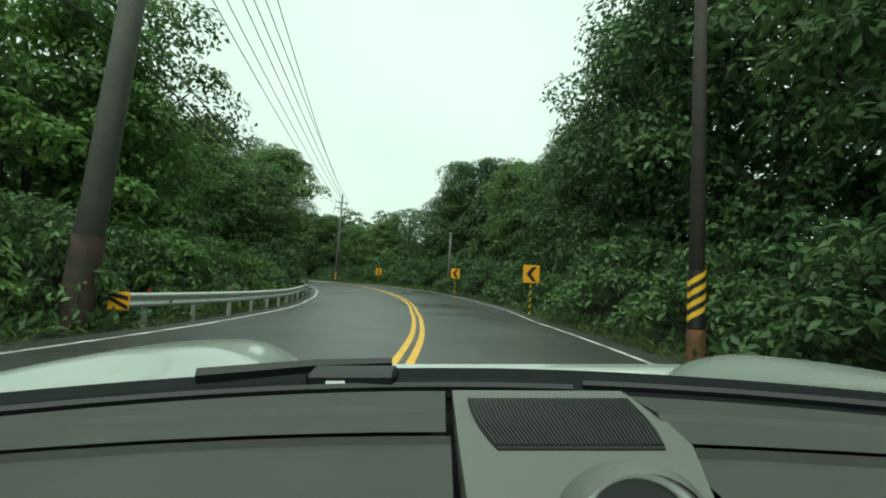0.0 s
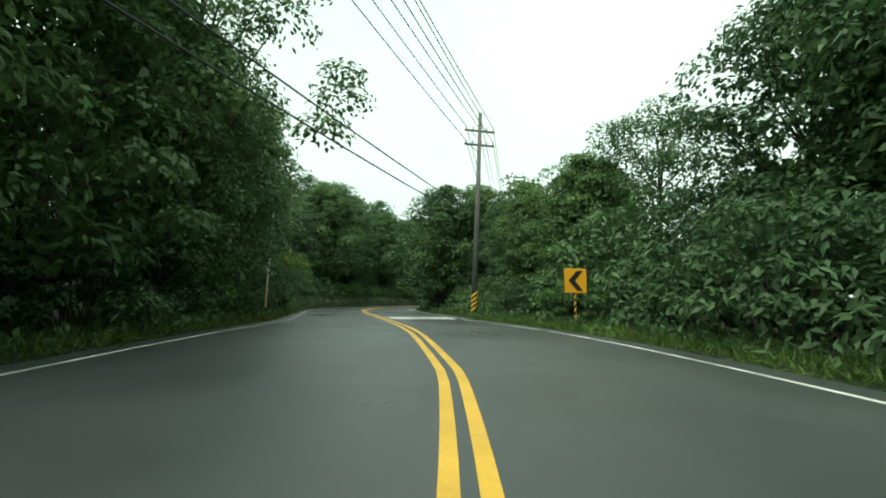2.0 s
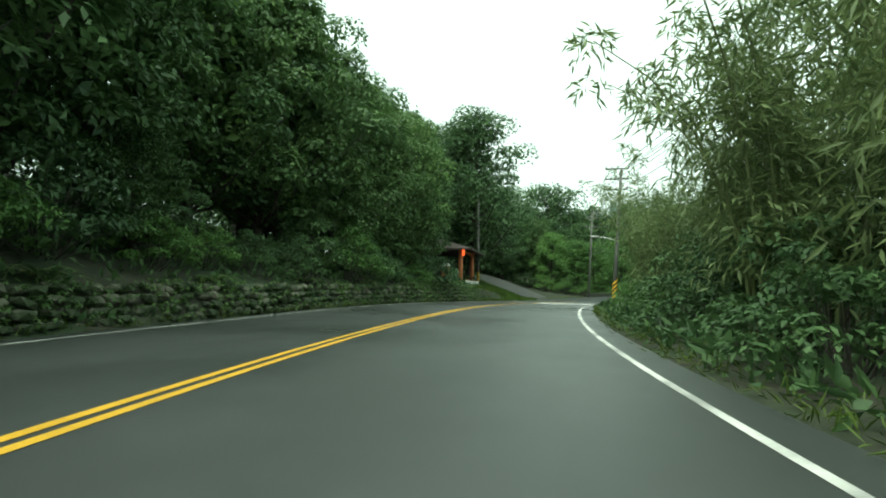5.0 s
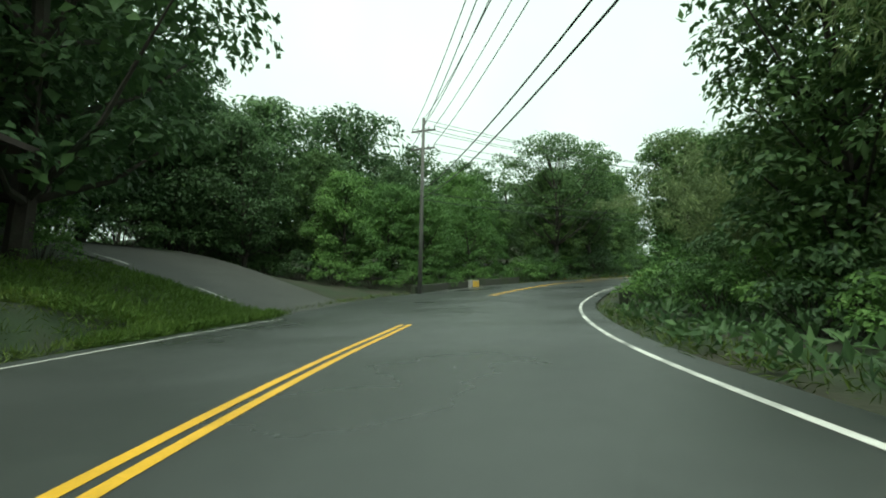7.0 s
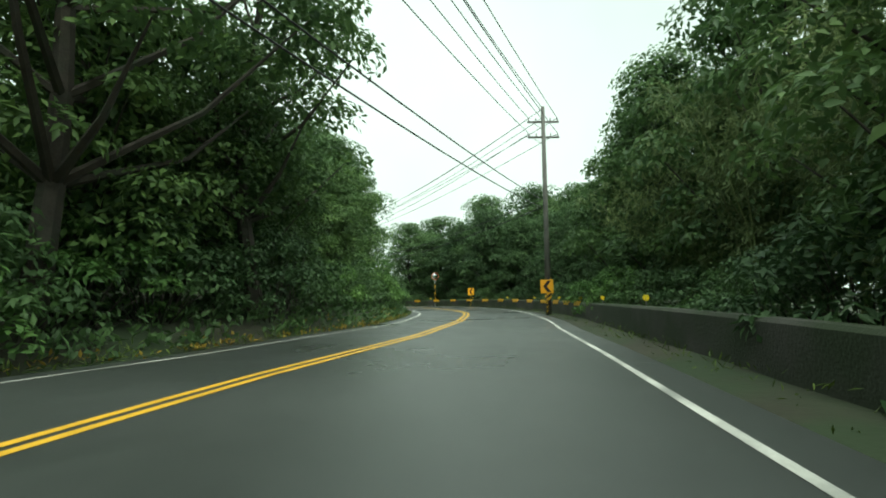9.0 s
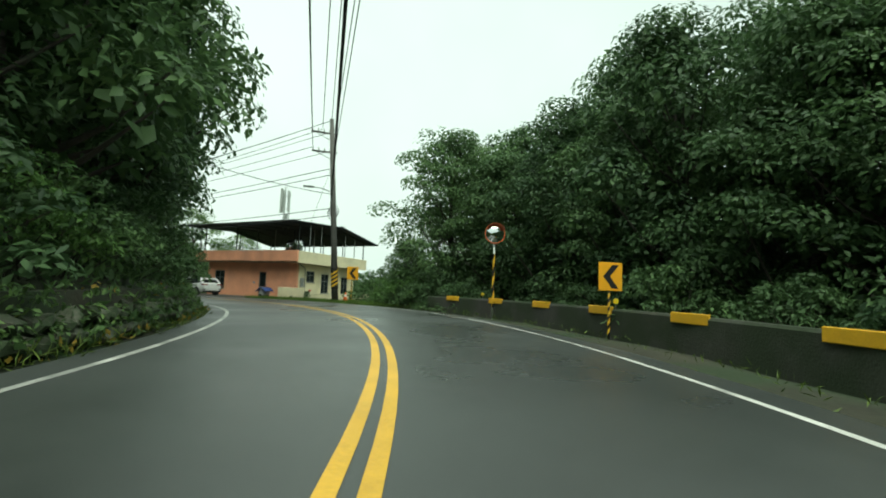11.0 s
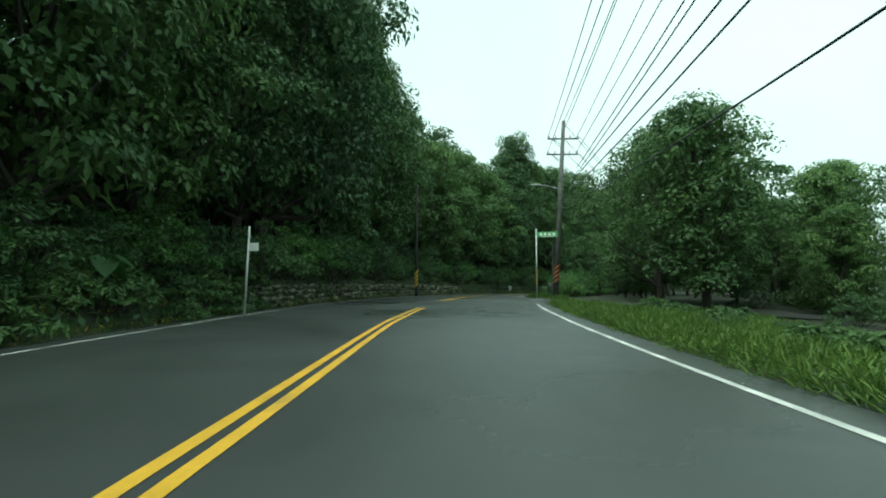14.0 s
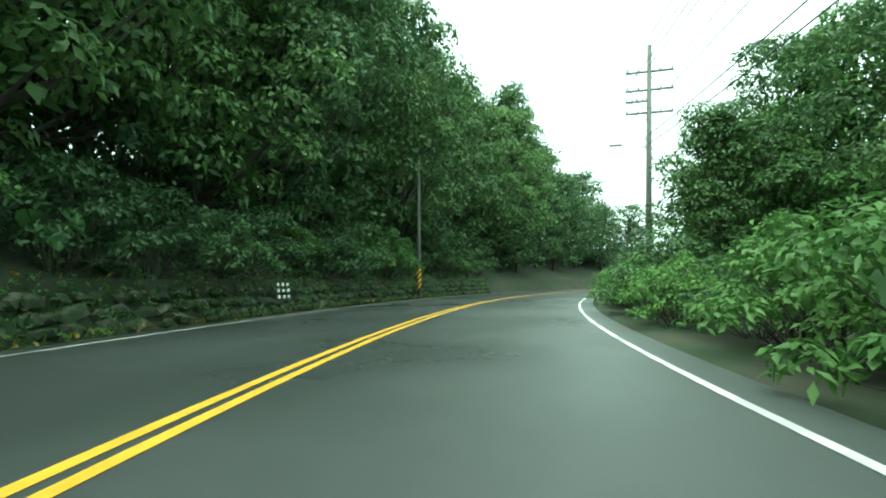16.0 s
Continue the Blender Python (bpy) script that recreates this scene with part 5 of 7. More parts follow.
ROADSIDE["house"] = utility_pole(236.8, -5.2, 11.7, arms=((10.75, 0.87, 0.55), (9.55, 0.87, 0.55)), lean=-1.5, lean_side=-5.6, lamp=7.0, label="leaning concrete utility pole hung with coiled cable", radius=0.22, stripe_z=(1.0, 2.0))
ROADSIDE["short"] = utility_pole(265.2, -5.0, 5.75, radius=0.13, stripes=False, lean=4, lean_side=6.5, label="short bare wooden pole in the verge grass")
ROADSIDE["lane"] = utility_pole(296.5, -3.9, 12.2, lean_side=3.6, arms=((10.95, 1.05, 0), (9.85, 1.05, 0)), lamp=7.4, label="concrete utility pole with orange worn bands", radius=0.2, stripe_z=(0.9, 2.1), orange=True)
ROADSIDE["end"] = utility_pole(338.0, -5.5, 13.65, lean_side=2, arms=((12.2, 1.2, 0), (11.2, 1.2, 0), (10.6, 0.6, 0.6), (9.95, 1.2, 0)), stripes=False, lamp=8.0, radius=0.18, label="utility pole with four crossarms above the shrubs")
utility_pole(298.1, 6.45, 8.5, radius=0.12, label="dark slim pole with bright yellow bands at the wall", stripe_z=(0.5, 1.75), shaft=M_DARKPOLE, z=rise(298))
utility_pole(336.8, 7.0, 8.6, radius=0.12, label="grey pole with yellow bands at the wall", stripe_z=(0.35, 1.6), z=rise(337))
# the next poles beyond both ends of the drive
ROADSIDE["before"] = utility_pole(-30, 7.5, 12.5, arms=arms(12.4), stripes=False)
ROADSIDE["after"] = utility_pole(388, -5.0, 12.5, arms=arms(12.4), stripes=False)


def thin_post(s, l, height, radius, label, stripes=0, lean=0.0, lean_side=0.0, material=None):
    p = thing("marker_post", label, "post", stand(s, l, None, 0, lean, lean_side), "marker posts")
    part("shaft", rod([(0, 0, -0.3), (0, 0, height)], radius, 10), material or M_GALV, p)
    if stripes:
        wrap_stripes(p, radius * 1.06, 0.15, 0.15 + 0.28 * stripes, stripes, M_STRIPE_YEL)
    return p


guy = thin_post(62.4, 6.0, 5.2, 0.05, "thin leaning striped cable guard on the verge", 5, lean=11)
part("label_plate", box(-0.06, -0.08, 3.7, -0.05, 0.08, 4.0, 0.002), M_REFLECT_W, guy, "small white number plate")
part("label_plate", box(-0.06, -0.08, 2.2, -0.05, 0.08, 2.45, 0.002), M_REFLECT_W, guy, "small white number plate")


def chevron_sign(s, l, z_mid, turn=0.0, label="yellow chevron bend sign on a striped post", size=0.7, border=False):
    g = ground_z(s, l)
    t = thing("chevron_sign", label, "road sign", stand(s, l, g, turn), "chevron signs")
    h = z_mid - g
    part("post", rod([(0, 0, -0.3), (0, 0, h + 0.25)], 0.03, 10), M_BLACK, t, "black and yellow banded post", smooth=True)
    wrap_stripes(t, 0.033, 0.1, h - size * 0.52, 5, M_STRIPE_YEL, 0.7)
    plate = part("plate", box(-0.065, -size * 0.49, h - size * 0.52, -0.045, size * 0.49, h + size * 0.52, 0.008), M_SIGN_YEL, t, "yellow sign plate")
    k = size * 0.5
    bm = bmesh.new()
    for pts in ([(0.62, 0.0), (-0.1, 0.86), (-0.66, 0.86), (0.06, 0.0)], [(0.62, 0.0), (0.06, 0.0), (-0.66, -0.86), (-0.1, -0.86)]):
        bm.faces.new([bm.verts.new((-0.069, y * k, h + zz * k)) for y, zz in pts])
    part("arrow", bm, M_BLACK, plate, "black arrow bar")
    for zz in (-0.2, 0.2):
        part("bracket", box(-0.05, -0.12, h + zz - 0.02, 0.02, 0.12, h + zz + 0.02, 0.004), M_METAL, t)
    return t


chevron_sign(19.7, -3.95, 1.5)
chevron_sign(36.0, -5.15, 1.65)
chevron_sign(52.0, -5.0, 1.7)
chevron_sign(196.0, -3.5, 1.7, label="yellow chevron bend sign at the parapet")
chevron_sign(217.6, -5.9, 1.75, label="yellow chevron bend sign beside the mirror")
chevron_sign(235.9, -5.75, 2.0, -6, label="large yellow chevron sign near the leaning pole", size=0.78)


def wire(a, b, sag, radius=0.014):
    a, b = Vector(a), Vector(b)
    pts = [a.lerp(b, t) - Vector((0, 0, sag * 4 * t * (1 - t))) for t in np.linspace(0, 1, 15)]
    return rod(pts, radius, 5)


# where the wires sit on each pole: the two crossarms (height, outer ends), the tip, and the telephone cables below
GRIP = {"before": (11.9, 11.1, -0.8, 0.8, 12.4, 6.0), "start": (11.9, 11.1, 0.6, 2.2, 12.4, 6.0), "bend": (10.25, 9.45, -0.78, 0.78, 11.2, 5.6), "transformer": (9.7, 8.9, -0.5, 1.1, 10.3, 5.8), "junction": (10.55, 9.4, -0.82, 0.82, 11.3, 6.6),
        "parapet": (10.9, 10.0, -0.82, 0.82, 11.7, 6.4), "house": (10.75, 9.55, -0.2, 1.35, 11.6, 6.0), "lane": (10.95, 9.85, -0.97, 0.97, 12.1, 6.8), "end": (12.2, 11.2, -1.1, 1.1, 13.5, 8.6), "after": (11.9, 11.1, -0.8, 0.8, 12.4, 6.0)}


def grips(name):
    up, low, right, left, tip, cable = GRIP[name]
    m = ROADSIDE[name].matrix_basis
    spots = [(right, up + 0.22), (left, up + 0.22), (right * 0.45 + left * 0.55, up + 0.22), (right, low + 0.22), (left, low + 0.22), (0, tip), (0.22, cable), (0.22, cable - 0.45)]
    return [m @ Vector((0, y, z)) for y, z in spots]


def wires_between(a, b, label, sag=0.55):
    """The wires of one span: three on the upper arms, two on the lower, one at the tips and the cables below."""
    span = thing("overhead_wires", label, "overhead wires", Matrix.Identity(4), "wire spans")
    for k, (p, q) in enumerate(zip(grips(a), grips(b))):
        part("wire", wire(p, q, sag + 0.12 * (k % 3), 0.019 if k < 6 else 0.023), M_CABLE, span)
    return span


RUN = ("before", "start", "bend", "transformer", "junction", "parapet", "house", "lane", "end", "after")
for a, b in zip(RUN, RUN[1:]):
    wires_between(a, b, "dark power and telephone wires strung from pole to pole")


def single_wire(a, b, sag, label, radius=0.018):
    w = thing("service_wire", label, "overhead wires", Matrix.Identity(4), "wire spans")
    part("wire", wire(a, b, sag, radius), M_CABLE, w)


def on_pole(name, y, z):
    return ROADSIDE[name].matrix_basis @ Vector((0, y, z))


single_wire(on_pole("house", -0.1, 8.6), on_pole("lane", -1.0, 8.9), 0.5, "heavy cable running past the house", 0.024)
single_wire(on_pole("house", -0.1, 8.2), on_pole("lane", -1.0, 8.5), 0.5, "heavy cable running past the house", 0.024)
single_wire(on_pole("short", 0, 4.9), on_pole("lane", -0.2, 6.4), 0.35, "heavy cable from the short pole to the next", 0.026)
single_wire(on_pole("short", -0.1, 4.6), (*spot(278, -24), 6.4), 0.9, "heavy sagging cable from the short pole", 0.026)

single_wire(on_pole("house", 0, 6.9), (*spot(234, 16), 10.2), 1.0, "single service cable sagging across the road", 0.02)
single_wire(on_pole("transformer", -0.1, 6.2), (*spot(150, -26), 9.2), 0.5, "side wire crossing over the bamboo", 0.016)
single_wire(on_pole("transformer", -0.1, 6.0), (*spot(160, -22), 5.4), 0.3, "side wire crossing over the bamboo", 0.016)


def coil(s, l, z, label):
    t = thing("cable_coil", label, "cable", stand(s, l, z))
    for k in range(3):
        ring = [(0.03 * k, 0.33 * math.cos(a) + 0.3 + 0.05 * k, 0.38 * math.sin(a) - 0.1 * k) for a in np.linspace(0, 2 * math.pi, 17)]
        part("loop", rod(ring, 0.018, 5), M_CABLE, t)
    return t


coil(236.6, -4.95, 5.9, "coiled black cable hanging on the leaning pole")

def mirror_post(s, l, height, turn, label):
    """A round convex traffic mirror with a red-orange hood on a post."""
    t = thing("traffic_mirror", label, "traffic mirror", stand(s, l, None, turn), "")
    part("post", rod([(0, 0, -0.3), (0, 0, height)], 0.045, 10), M_GALV, t, smooth=True)
    part("black_wrap", rod([(0, 0, 0.5), (0, 0, height - 1.1)], 0.048, 12, cap=False), M_BLACK, t)
    wrap_stripes(t, 0.051, 0.5, height - 1.1, 3, M_STRIPE_YEL, 0.6)
    bm = bmesh.new()
    rings = []
    for k in range(6):
        r, x = 0.4 * k / 5, -0.12 - 0.08 * (1 - (k / 5) ** 2)
        rings.append([bm.verts.new((x, r * math.cos(a), height - 0.25 + r * math.sin(a))) for a in (2 * math.pi * i / 24 for i in range(24))] if k else [bm.verts.new((x, 0, height - 0.25))])
    for i in range(24):
        bm.faces.new((rings[0][0], rings[1][i], rings[1][(i + 1) % 24]))
        for k in range(1, 5):
            bm.faces.new((rings[k][i], rings[k + 1][i], rings[k + 1][(i + 1) % 24], rings[k][(i + 1) % 24]))
    part("mirror", bm, M_MIRROR, t, "convex mirror face", smooth=True)
    part("rim", rod([(-0.11, 0.42 * math.cos(a), height - 0.25 + 0.42 * math.sin(a)) for a in np.linspace(0, 2 * math.pi, 25)], 0.025, 6), M_ORANGE, t, "orange rim")
    bm = bmesh.new()
    arc = [(0.43 * math.cos(a), height - 0.25 + 0.43 * math.sin(a)) for a in np.linspace(radians(25), radians(155), 11)]
    front = [bm.verts.new((-0.34, y, z + 0.02)) for y, z in arc]
    back = [bm.verts.new((-0.08, y, z)) for y, z in arc]
    for i in range(10):
        bm.faces.new((front[i], front[i + 1], back[i + 1], back[i]))
    hood = part("hood", bm, M_ORANGE, t, "orange hood")
    hood.modifiers.new("thickness", "SOLIDIFY").thickness = 0.01
    part("back_plate", disc(0.41, 0.04, 24, m=Matrix.Translation((-0.07, 0, height - 0.25)) @ Matrix.Rotation(math.pi / 2, 4, "Y")), M_ORANGE, t)
    return t


M_MIRROR = mat("mirror_face", (0.75, 0.78, 0.78), 0.08, 1.0, vary=0.05)
M_ORANGE = mat("faded_orange", (0.6, 0.13, 0.04), 0.5, vary=0.15, scale=4)
mirror_post(225.0, -6.75, 3.9, -22, "round convex traffic mirror with orange hood on a striped post")
marker = thing("marker_post", "slim pale steel post with a small weathered plate", "sign post", stand(276.2, 6.55), "")
part("post", rod([(0, 0, -0.3), (0.03, -0.06, 2.75)], 0.032, 10), M_GALV, marker, smooth=True)
part("plate", box(-0.05, -0.4, 2.0, -0.035, -0.1, 2.24, 0.004), M_REFLECT_W, marker, "small weathered white plate")
part("bracket", rod([(-0.03, -0.25, 2.12), (0.02, -0.04, 2.12)], 0.015, 6), M_GALV, marker)

# street-name sign at the side lane
sign = thing("street_sign", "green street-name sign on a slim steel post", "road sign", stand(294.6, -2.75), "")
part("post", rod([(0, 0, -0.3), (0, 0, 4.5)], 0.045, 10), M_GALV, sign, smooth=True)
wrap_stripes(sign, 0.05, 0.9, 1.9, 4, M_STRIPE_YEL, 0.6)
M_SIGN_GREEN = mat("sign_green", (0.13, 0.42, 0.12), 0.4, vary=0.1)
plate = part("plate", box(-0.03, -1.35, 3.93, 0.03, -0.05, 4.28, 0.008), M_SIGN_GREEN, sign, "green name plate")
for k, w in enumerate((0.16, 0.16, 0.16, 0.16)):
    part("bar", box(-0.036, -1.2 + 0.27 * k, 4.04, -0.031, -1.2 + 0.27 * k + w, 4.2), M_REFLECT_W, plate, "white bar")
part("bar", box(-0.036, -1.2, 3.97, -0.031, -0.3, 4.0), M_REFLECT_W, plate, "thin white bar")

# white marks painted on the stone wall
marks = thing("wall_marks", "white painted squares on the stone wall", "painted mark", stand(324.6, left_line(324.6) + 0.98, rise(324.6)))
for i in range(3):
    for j in range(3):
        part("square", box(-0.42 + 0.3 * i, -0.2 + 0.03 * j, 0.5 + 0.2 * j, -0.3 + 0.3 * i, -0.16 + 0.03 * j, 0.6 + 0.2 * j, 0.01), M_REFLECT_W, marks)

# low dark wall round the far side of the junction, and the block with a yellow face on it
M_KERBWALL = mat("dark_kerb_wall", (0.038, 0.039, 0.032), 0.85, vary=0.35, scale=1.5, bump=0.5, bump_scale=20, second=(0.03, 0.04, 0.02), second_at=(0.4, 0.65))
low_wall = thing("low_wall", "low dark mossy concrete wall along the verge", "wall", Matrix.Identity(4))
for k in range(5):
    verts = []
    for s in (161.2 + 2.0 * k, 163.18 + 2.0 * k):
        for off, z in ((0.42, -0.1), (0.44, 0.5), (0.68, 0.52), (0.7, -0.1)):
            x, y = spot(s, left_line(s) + off)
            verts.append((x, y, rise(s) + z))
    link_mesh("wall_block", verts, [(0, 1, 5, 4), (1, 2, 6, 5), (2, 3, 7, 6), (3, 2, 1, 0), (4, 5, 6, 7)], M_KERBWALL, low_wall)
SB = 166.2
block = thing("concrete_block", "low concrete block with a yellow striped face", "barrier", stand(SB, left_line(SB) + 0.16))
part("body", box(-0.5, -0.2, -0.2, 0.5, 0.2, 0.6, 0.04), M_CONCRETE, block)
for k in range(4):
    part("yellow_bar", box(-0.45 + 0.23 * k, -0.212, 0.1, -0.29 + 0.23 * k, -0.203, 0.56), M_STRIPE_YEL, block)


# dark retaining wall with drain holes below the wooded bank
# concrete and moss tones darkened to hold the shade of the overhanging trees
M_DARKWALL = mat("shade_darkened_mossy_concrete", (0.024, 0.026, 0.02), 0.85, vary=0.4, scale=1.2, bump=0.6, bump_scale=14, second=(0.014, 0.024, 0.009), second_at=(0.35, 0.55))
M_DRAIN = mat("pale_drain_pipe", (0.34, 0.34, 0.31), 0.6, vary=0.15)
bank_wall = thing("retaining_wall", "mossy concrete retaining wall, darkened for the trees' shade, with pale drain pipes", "wall", Matrix.Identity(4))
verts, faces = [], []
stations = np.arange(246.0, 269.3, 1.0)
for s in stations:
    for off, z in ((1.0, -0.2), (1.18, 1.85), (1.26, 1.9), (1.62, 1.9), (1.7, 1.8)):
        x, y = spot(s, left_line(s) + off)
        verts.append((x, y, rise(s) + z + 0.03 * noise.noise((s * 0.5, z, 3.0))))
for i in range(len(stations) - 1):
    for j in range(4):
        q = 5 * i + j
        faces.append((q, q + 1, q + 6, q + 5))
faces += [(0, 1, 2, 3, 4), tuple(range(len(verts) - 1, len(verts) - 6, -1))]
link_mesh("wall_body", verts, faces, M_DARKWALL, bank_wall)
for s in np.arange(247.2, 269, 1.15):
    x, y = spot(s, left_line(s) + 1.07)
    part("drain_pipe", disc(0.045, 0.14, 10, m=pose(x, y, rise(s) + 1.15, 0, 0, math.degrees(heading(s))) @ Matrix.Rotation(math.pi / 2, 4, "X")), M_DRAIN, bank_wall)

# ---- side lane at the junction ----
def lane_mid(l):
    return 153.2 + 0.06 * (l - 14)


verts, faces = [], []
ls = np.arange(8.2, 27, 1.2)
for l in ls:
    for off in (-3.6, 3.4):
        s = lane_mid(l) + off
        x, y = spot(s, l)
        verts.append((x, y, ground_z(s, min(l, 34)) + 0.035 + 0.14 * max(0, l - 34)))
for i in range(len(ls) - 1):
    faces.append((2 * i, 2 * i + 1, 2 * i + 3, 2 * i + 2))
tagged(link_mesh("side_lane", verts, faces, M_ASPHALT_OLD), "narrow worn asphalt lane climbing away from the junction", "road", kind="structure")
verts, faces = [], []
ls = np.arange(11.4, 26, 1.2)
for l in ls:
    for off in (-3.1, -2.96):
        x, y = spot(lane_mid(l) + off, l)
        verts.append((x, y, ground_z(lane_mid(l) + off, l) + 0.045))
for i in range(len(ls) - 1):
    faces.append((2 * i, 2 * i + 1, 2 * i + 3, 2 * i + 2))
tagged(link_mesh("lane_line", verts, faces, M_WHITE), "white edge line of the side lane", "road marking", kind="structure")

# the lane that leaves between the grass and the street sign
verts, faces = [], []
stations = np.arange(284.6, 294.2, 0.8)
reach = [0.4, -1.0, -2.5, -4.5, -7.0, -10.0, -14.0]
for s in stations:
    for off in reach:
        squeeze = 1 - 0.35 * ease(-off, 1, 9)
        ss = 289.4 + (s - 289.4) * squeeze
        l = right_line(ss) + off
        x, y = spot(ss, l)
        verts.append((x, y, max(ground_z(ss, l), rise(ss) - 0.05 if off > -1.6 else -99) + 0.045))
n = len(reach)
for i in range(len(stations) - 1):
    for j in range(n - 1):
        a = n * i + j
        faces.append((a, a + 1, a + n + 1, a + n))
tagged(link_mesh("side_lane", verts, faces, M_ASPHALT_OLD), "short asphalt lane leaving beside the street sign", "road", kind="structure")

# ---- roadside pavilion on the bank ----
M_TERRA = mat("pavilion_column_paint", (0.5, 0.17, 0.07), 0.6, vary=0.2, scale=3, second=(0.3, 0.12, 0.06))
M_LANTERN = mat("red_lantern_cloth", (0.7, 0.06, 0.02), 0.5, vary=0.15)
lamp_shader = M_LANTERN.node_tree.nodes["Principled BSDF"]
lamp_shader.inputs["Emission Color"].default_value, lamp_shader.inputs["Emission Strength"].default_value = (1.0, 0.12, 0.03, 1), 0.7
M_ROOFTILE = mat("pavilion_roof_tile", (0.06, 0.045, 0.04), 0.8, vary=0.3, scale=4, bump=0.5, bump_scale=20)
M_WHITESLAB = mat("white_washed_slab", (0.62, 0.62, 0.58), 0.7, vary=0.15, scale=2, second=(0.35, 0.36, 0.3))
M_CLAY = mat("clay_figures", (0.4, 0.2, 0.1), 0.7, vary=0.3, scale=8)
x, y = spot(139.6, 12.6)
pav = thing("pavilion", "small open roadside pavilion with orange-red columns", "pavilion", pose(x, y, 1.3, 0, 0, math.degrees(heading(139.6)) + 18) @ Matrix.Translation((-0.9, 0.35, 0)) @ Matrix.Diagonal((1.38, 1.2, 1.18, 1)))
part("floor_slab", box(-2.9, -2.2, -0.5, 2.9, 2.2, 0.18, 0.03), M_CONCRETE, pav)
part("kerb", box(-2.9, -2.32, 0.0, 2.9, -2.2, 0.32, 0.02), M_WHITESLAB, pav, "white-washed front kerb")
for px, py in ((-2.4, -1.8), (2.4, -1.8), (-2.4, 1.8), (2.4, 1.8)):
    col = part("column", rod([(px, py, 0.15), (px, py, 2.75)], 0.16, 14), M_TERRA, pav, smooth=True)
    part("cap", box(px - 0.22, py - 0.22, 2.6, px + 0.22, py + 0.22, 2.75, 0.02), M_TERRA, col)
part("lantern", rod([(-2.4, -1.98, 2.15), (-2.4, -1.98, 2.25), (-2.4, -1.98, 2.6), (-2.4, -1.98, 2.7)], 0.12, 12, 0.1), M_LANTERN, pav, "bright red lantern on the corner column")
bm = bmesh.new()
eave = [(-3.3, -2.8, 2.62), (3.3, -2.8, 2.62), (3.3, 2.8, 2.62), (-3.3, 2.8, 2.62)]
ridge = [(-1.4, 0, 3.5), (1.4, 0, 3.5)]
ev = [bm.verts.new(q) for q in eave]
rv = [bm.verts.new(q) for q in ridge]
for f in ((ev[0], ev[1], rv[1], rv[0]), (ev[1], ev[2], rv[1]), (ev[2], ev[3], rv[0], rv[1]), (ev[3], ev[0], rv[0])):
    bm.faces.new(f)
roof = part("roof", bm, M_ROOFTILE, pav, "dark hipped tile roof")
roof.modifiers.new("thickness", "SOLIDIFY").thickness = 0.12
part("ridge_tile", rod([(-1.5, 0, 3.56), (1.5, 0, 3.56)], 0.09, 8), M_ROOFTILE, pav)
part("beam", box(-2.5, -1.88, 2.45, 2.5, -1.72, 2.62, 0.01), M_TERRA, pav)
part("beam", box(-2.5, 1.72, 2.45, 2.5, 1.88, 2.62, 0.01), M_TERRA, pav)
altar = thing("altar_table", "low dark table inside the pavilion", "table", pav.matrix_basis @ Matrix.Translation((0.2, 0.6, 0.18)))
part("top", box(-1.0, -0.35, 0.72, 1.0, 0.35, 0.8, 0.01), M_DARKMETAL, altar)
for px in (-0.9, 0.9):
    for py in (-0.28, 0.28):
        part("leg", box(px - 0.04, py - 0.04, 0, px + 0.04, py + 0.04, 0.72), M_DARKMETAL, altar)
for k, (px, py, sc) in enumerate(((-0.7, -2.0, 1.0), (1.9, -2.0, 0.9), (2.35, -2.05, 0.7))):
    m = pav.matrix_basis @ Matrix.Translation((px, py, 0.18 if k else 0.18)) @ Matrix.Scale(sc, 4)
    pot = thing("flower_pot", "clay flower pot on the pavilion edge", "flower pot", m, "pots on the pavilion")
    part("pot", rod([(0, 0, 0), (0, 0, 0.22), (0, 0, 0.26)], 0.12, 12, 0.2), M_CLAY, pot)
    leaves_mesh("plant", [(0, 0, 0.38), (0.06, 0.05, 0.46)], [0.14, 0.1], 26, 0.14, 0.07, M_LEAF_OLIVE, np.random.default_rng(300 + k), parent=pot)
x, y = spot(134.4, 9.9)
gate = thing("gate_pillar", "brick gate pillar with a pale curved tile cap", "pillar", pose(x, y, 1.25, 0, 0, math.degrees(heading(134.4)) + 10))
part("shaft", box(-0.28, -0.28, -0.2, 0.28, 0.28, 1.55, 0.02), M_TERRA, gate)
part("trim", box(0.29, -0.06, 0.0, 0.33, 0.06, 1.5, 0.005), M_WHITESLAB, gate, "white edge strip")
for k in range(3):
    part("cap_tile", box(-0.36 + 0.05 * k, -0.36 + 0.05 * k, 1.55 + 0.09 * k, 0.36 - 0.05 * k, 0.36 - 0.05 * k, 1.62 + 0.09 * k, 0.02), M_WHITESLAB, gate, "pale cap tile")

# ---- house with roof terrace ----
M_WALL_ORANGE = mat("painted_render_salmon", (0.76, 0.35, 0.21), 0.8, vary=0.14, scale=0.8, bump=0.25, bump_scale=60, second=(0.55, 0.27, 0.18), second_at=(0.5, 0.85))
M_WALL_CREAM = mat("painted_render_cream", (0.72, 0.66, 0.44), 0.8, vary=0.14, scale=0.8, bump=0.25, bump_scale=60, second=(0.5, 0.46, 0.3), second_at=(0.5, 0.85))
M_SOFFIT = mat("stained_soffit", (0.42, 0.3, 0.2), 0.85, vary=0.3, scale=1.5, second=(0.15, 0.13, 0.09))
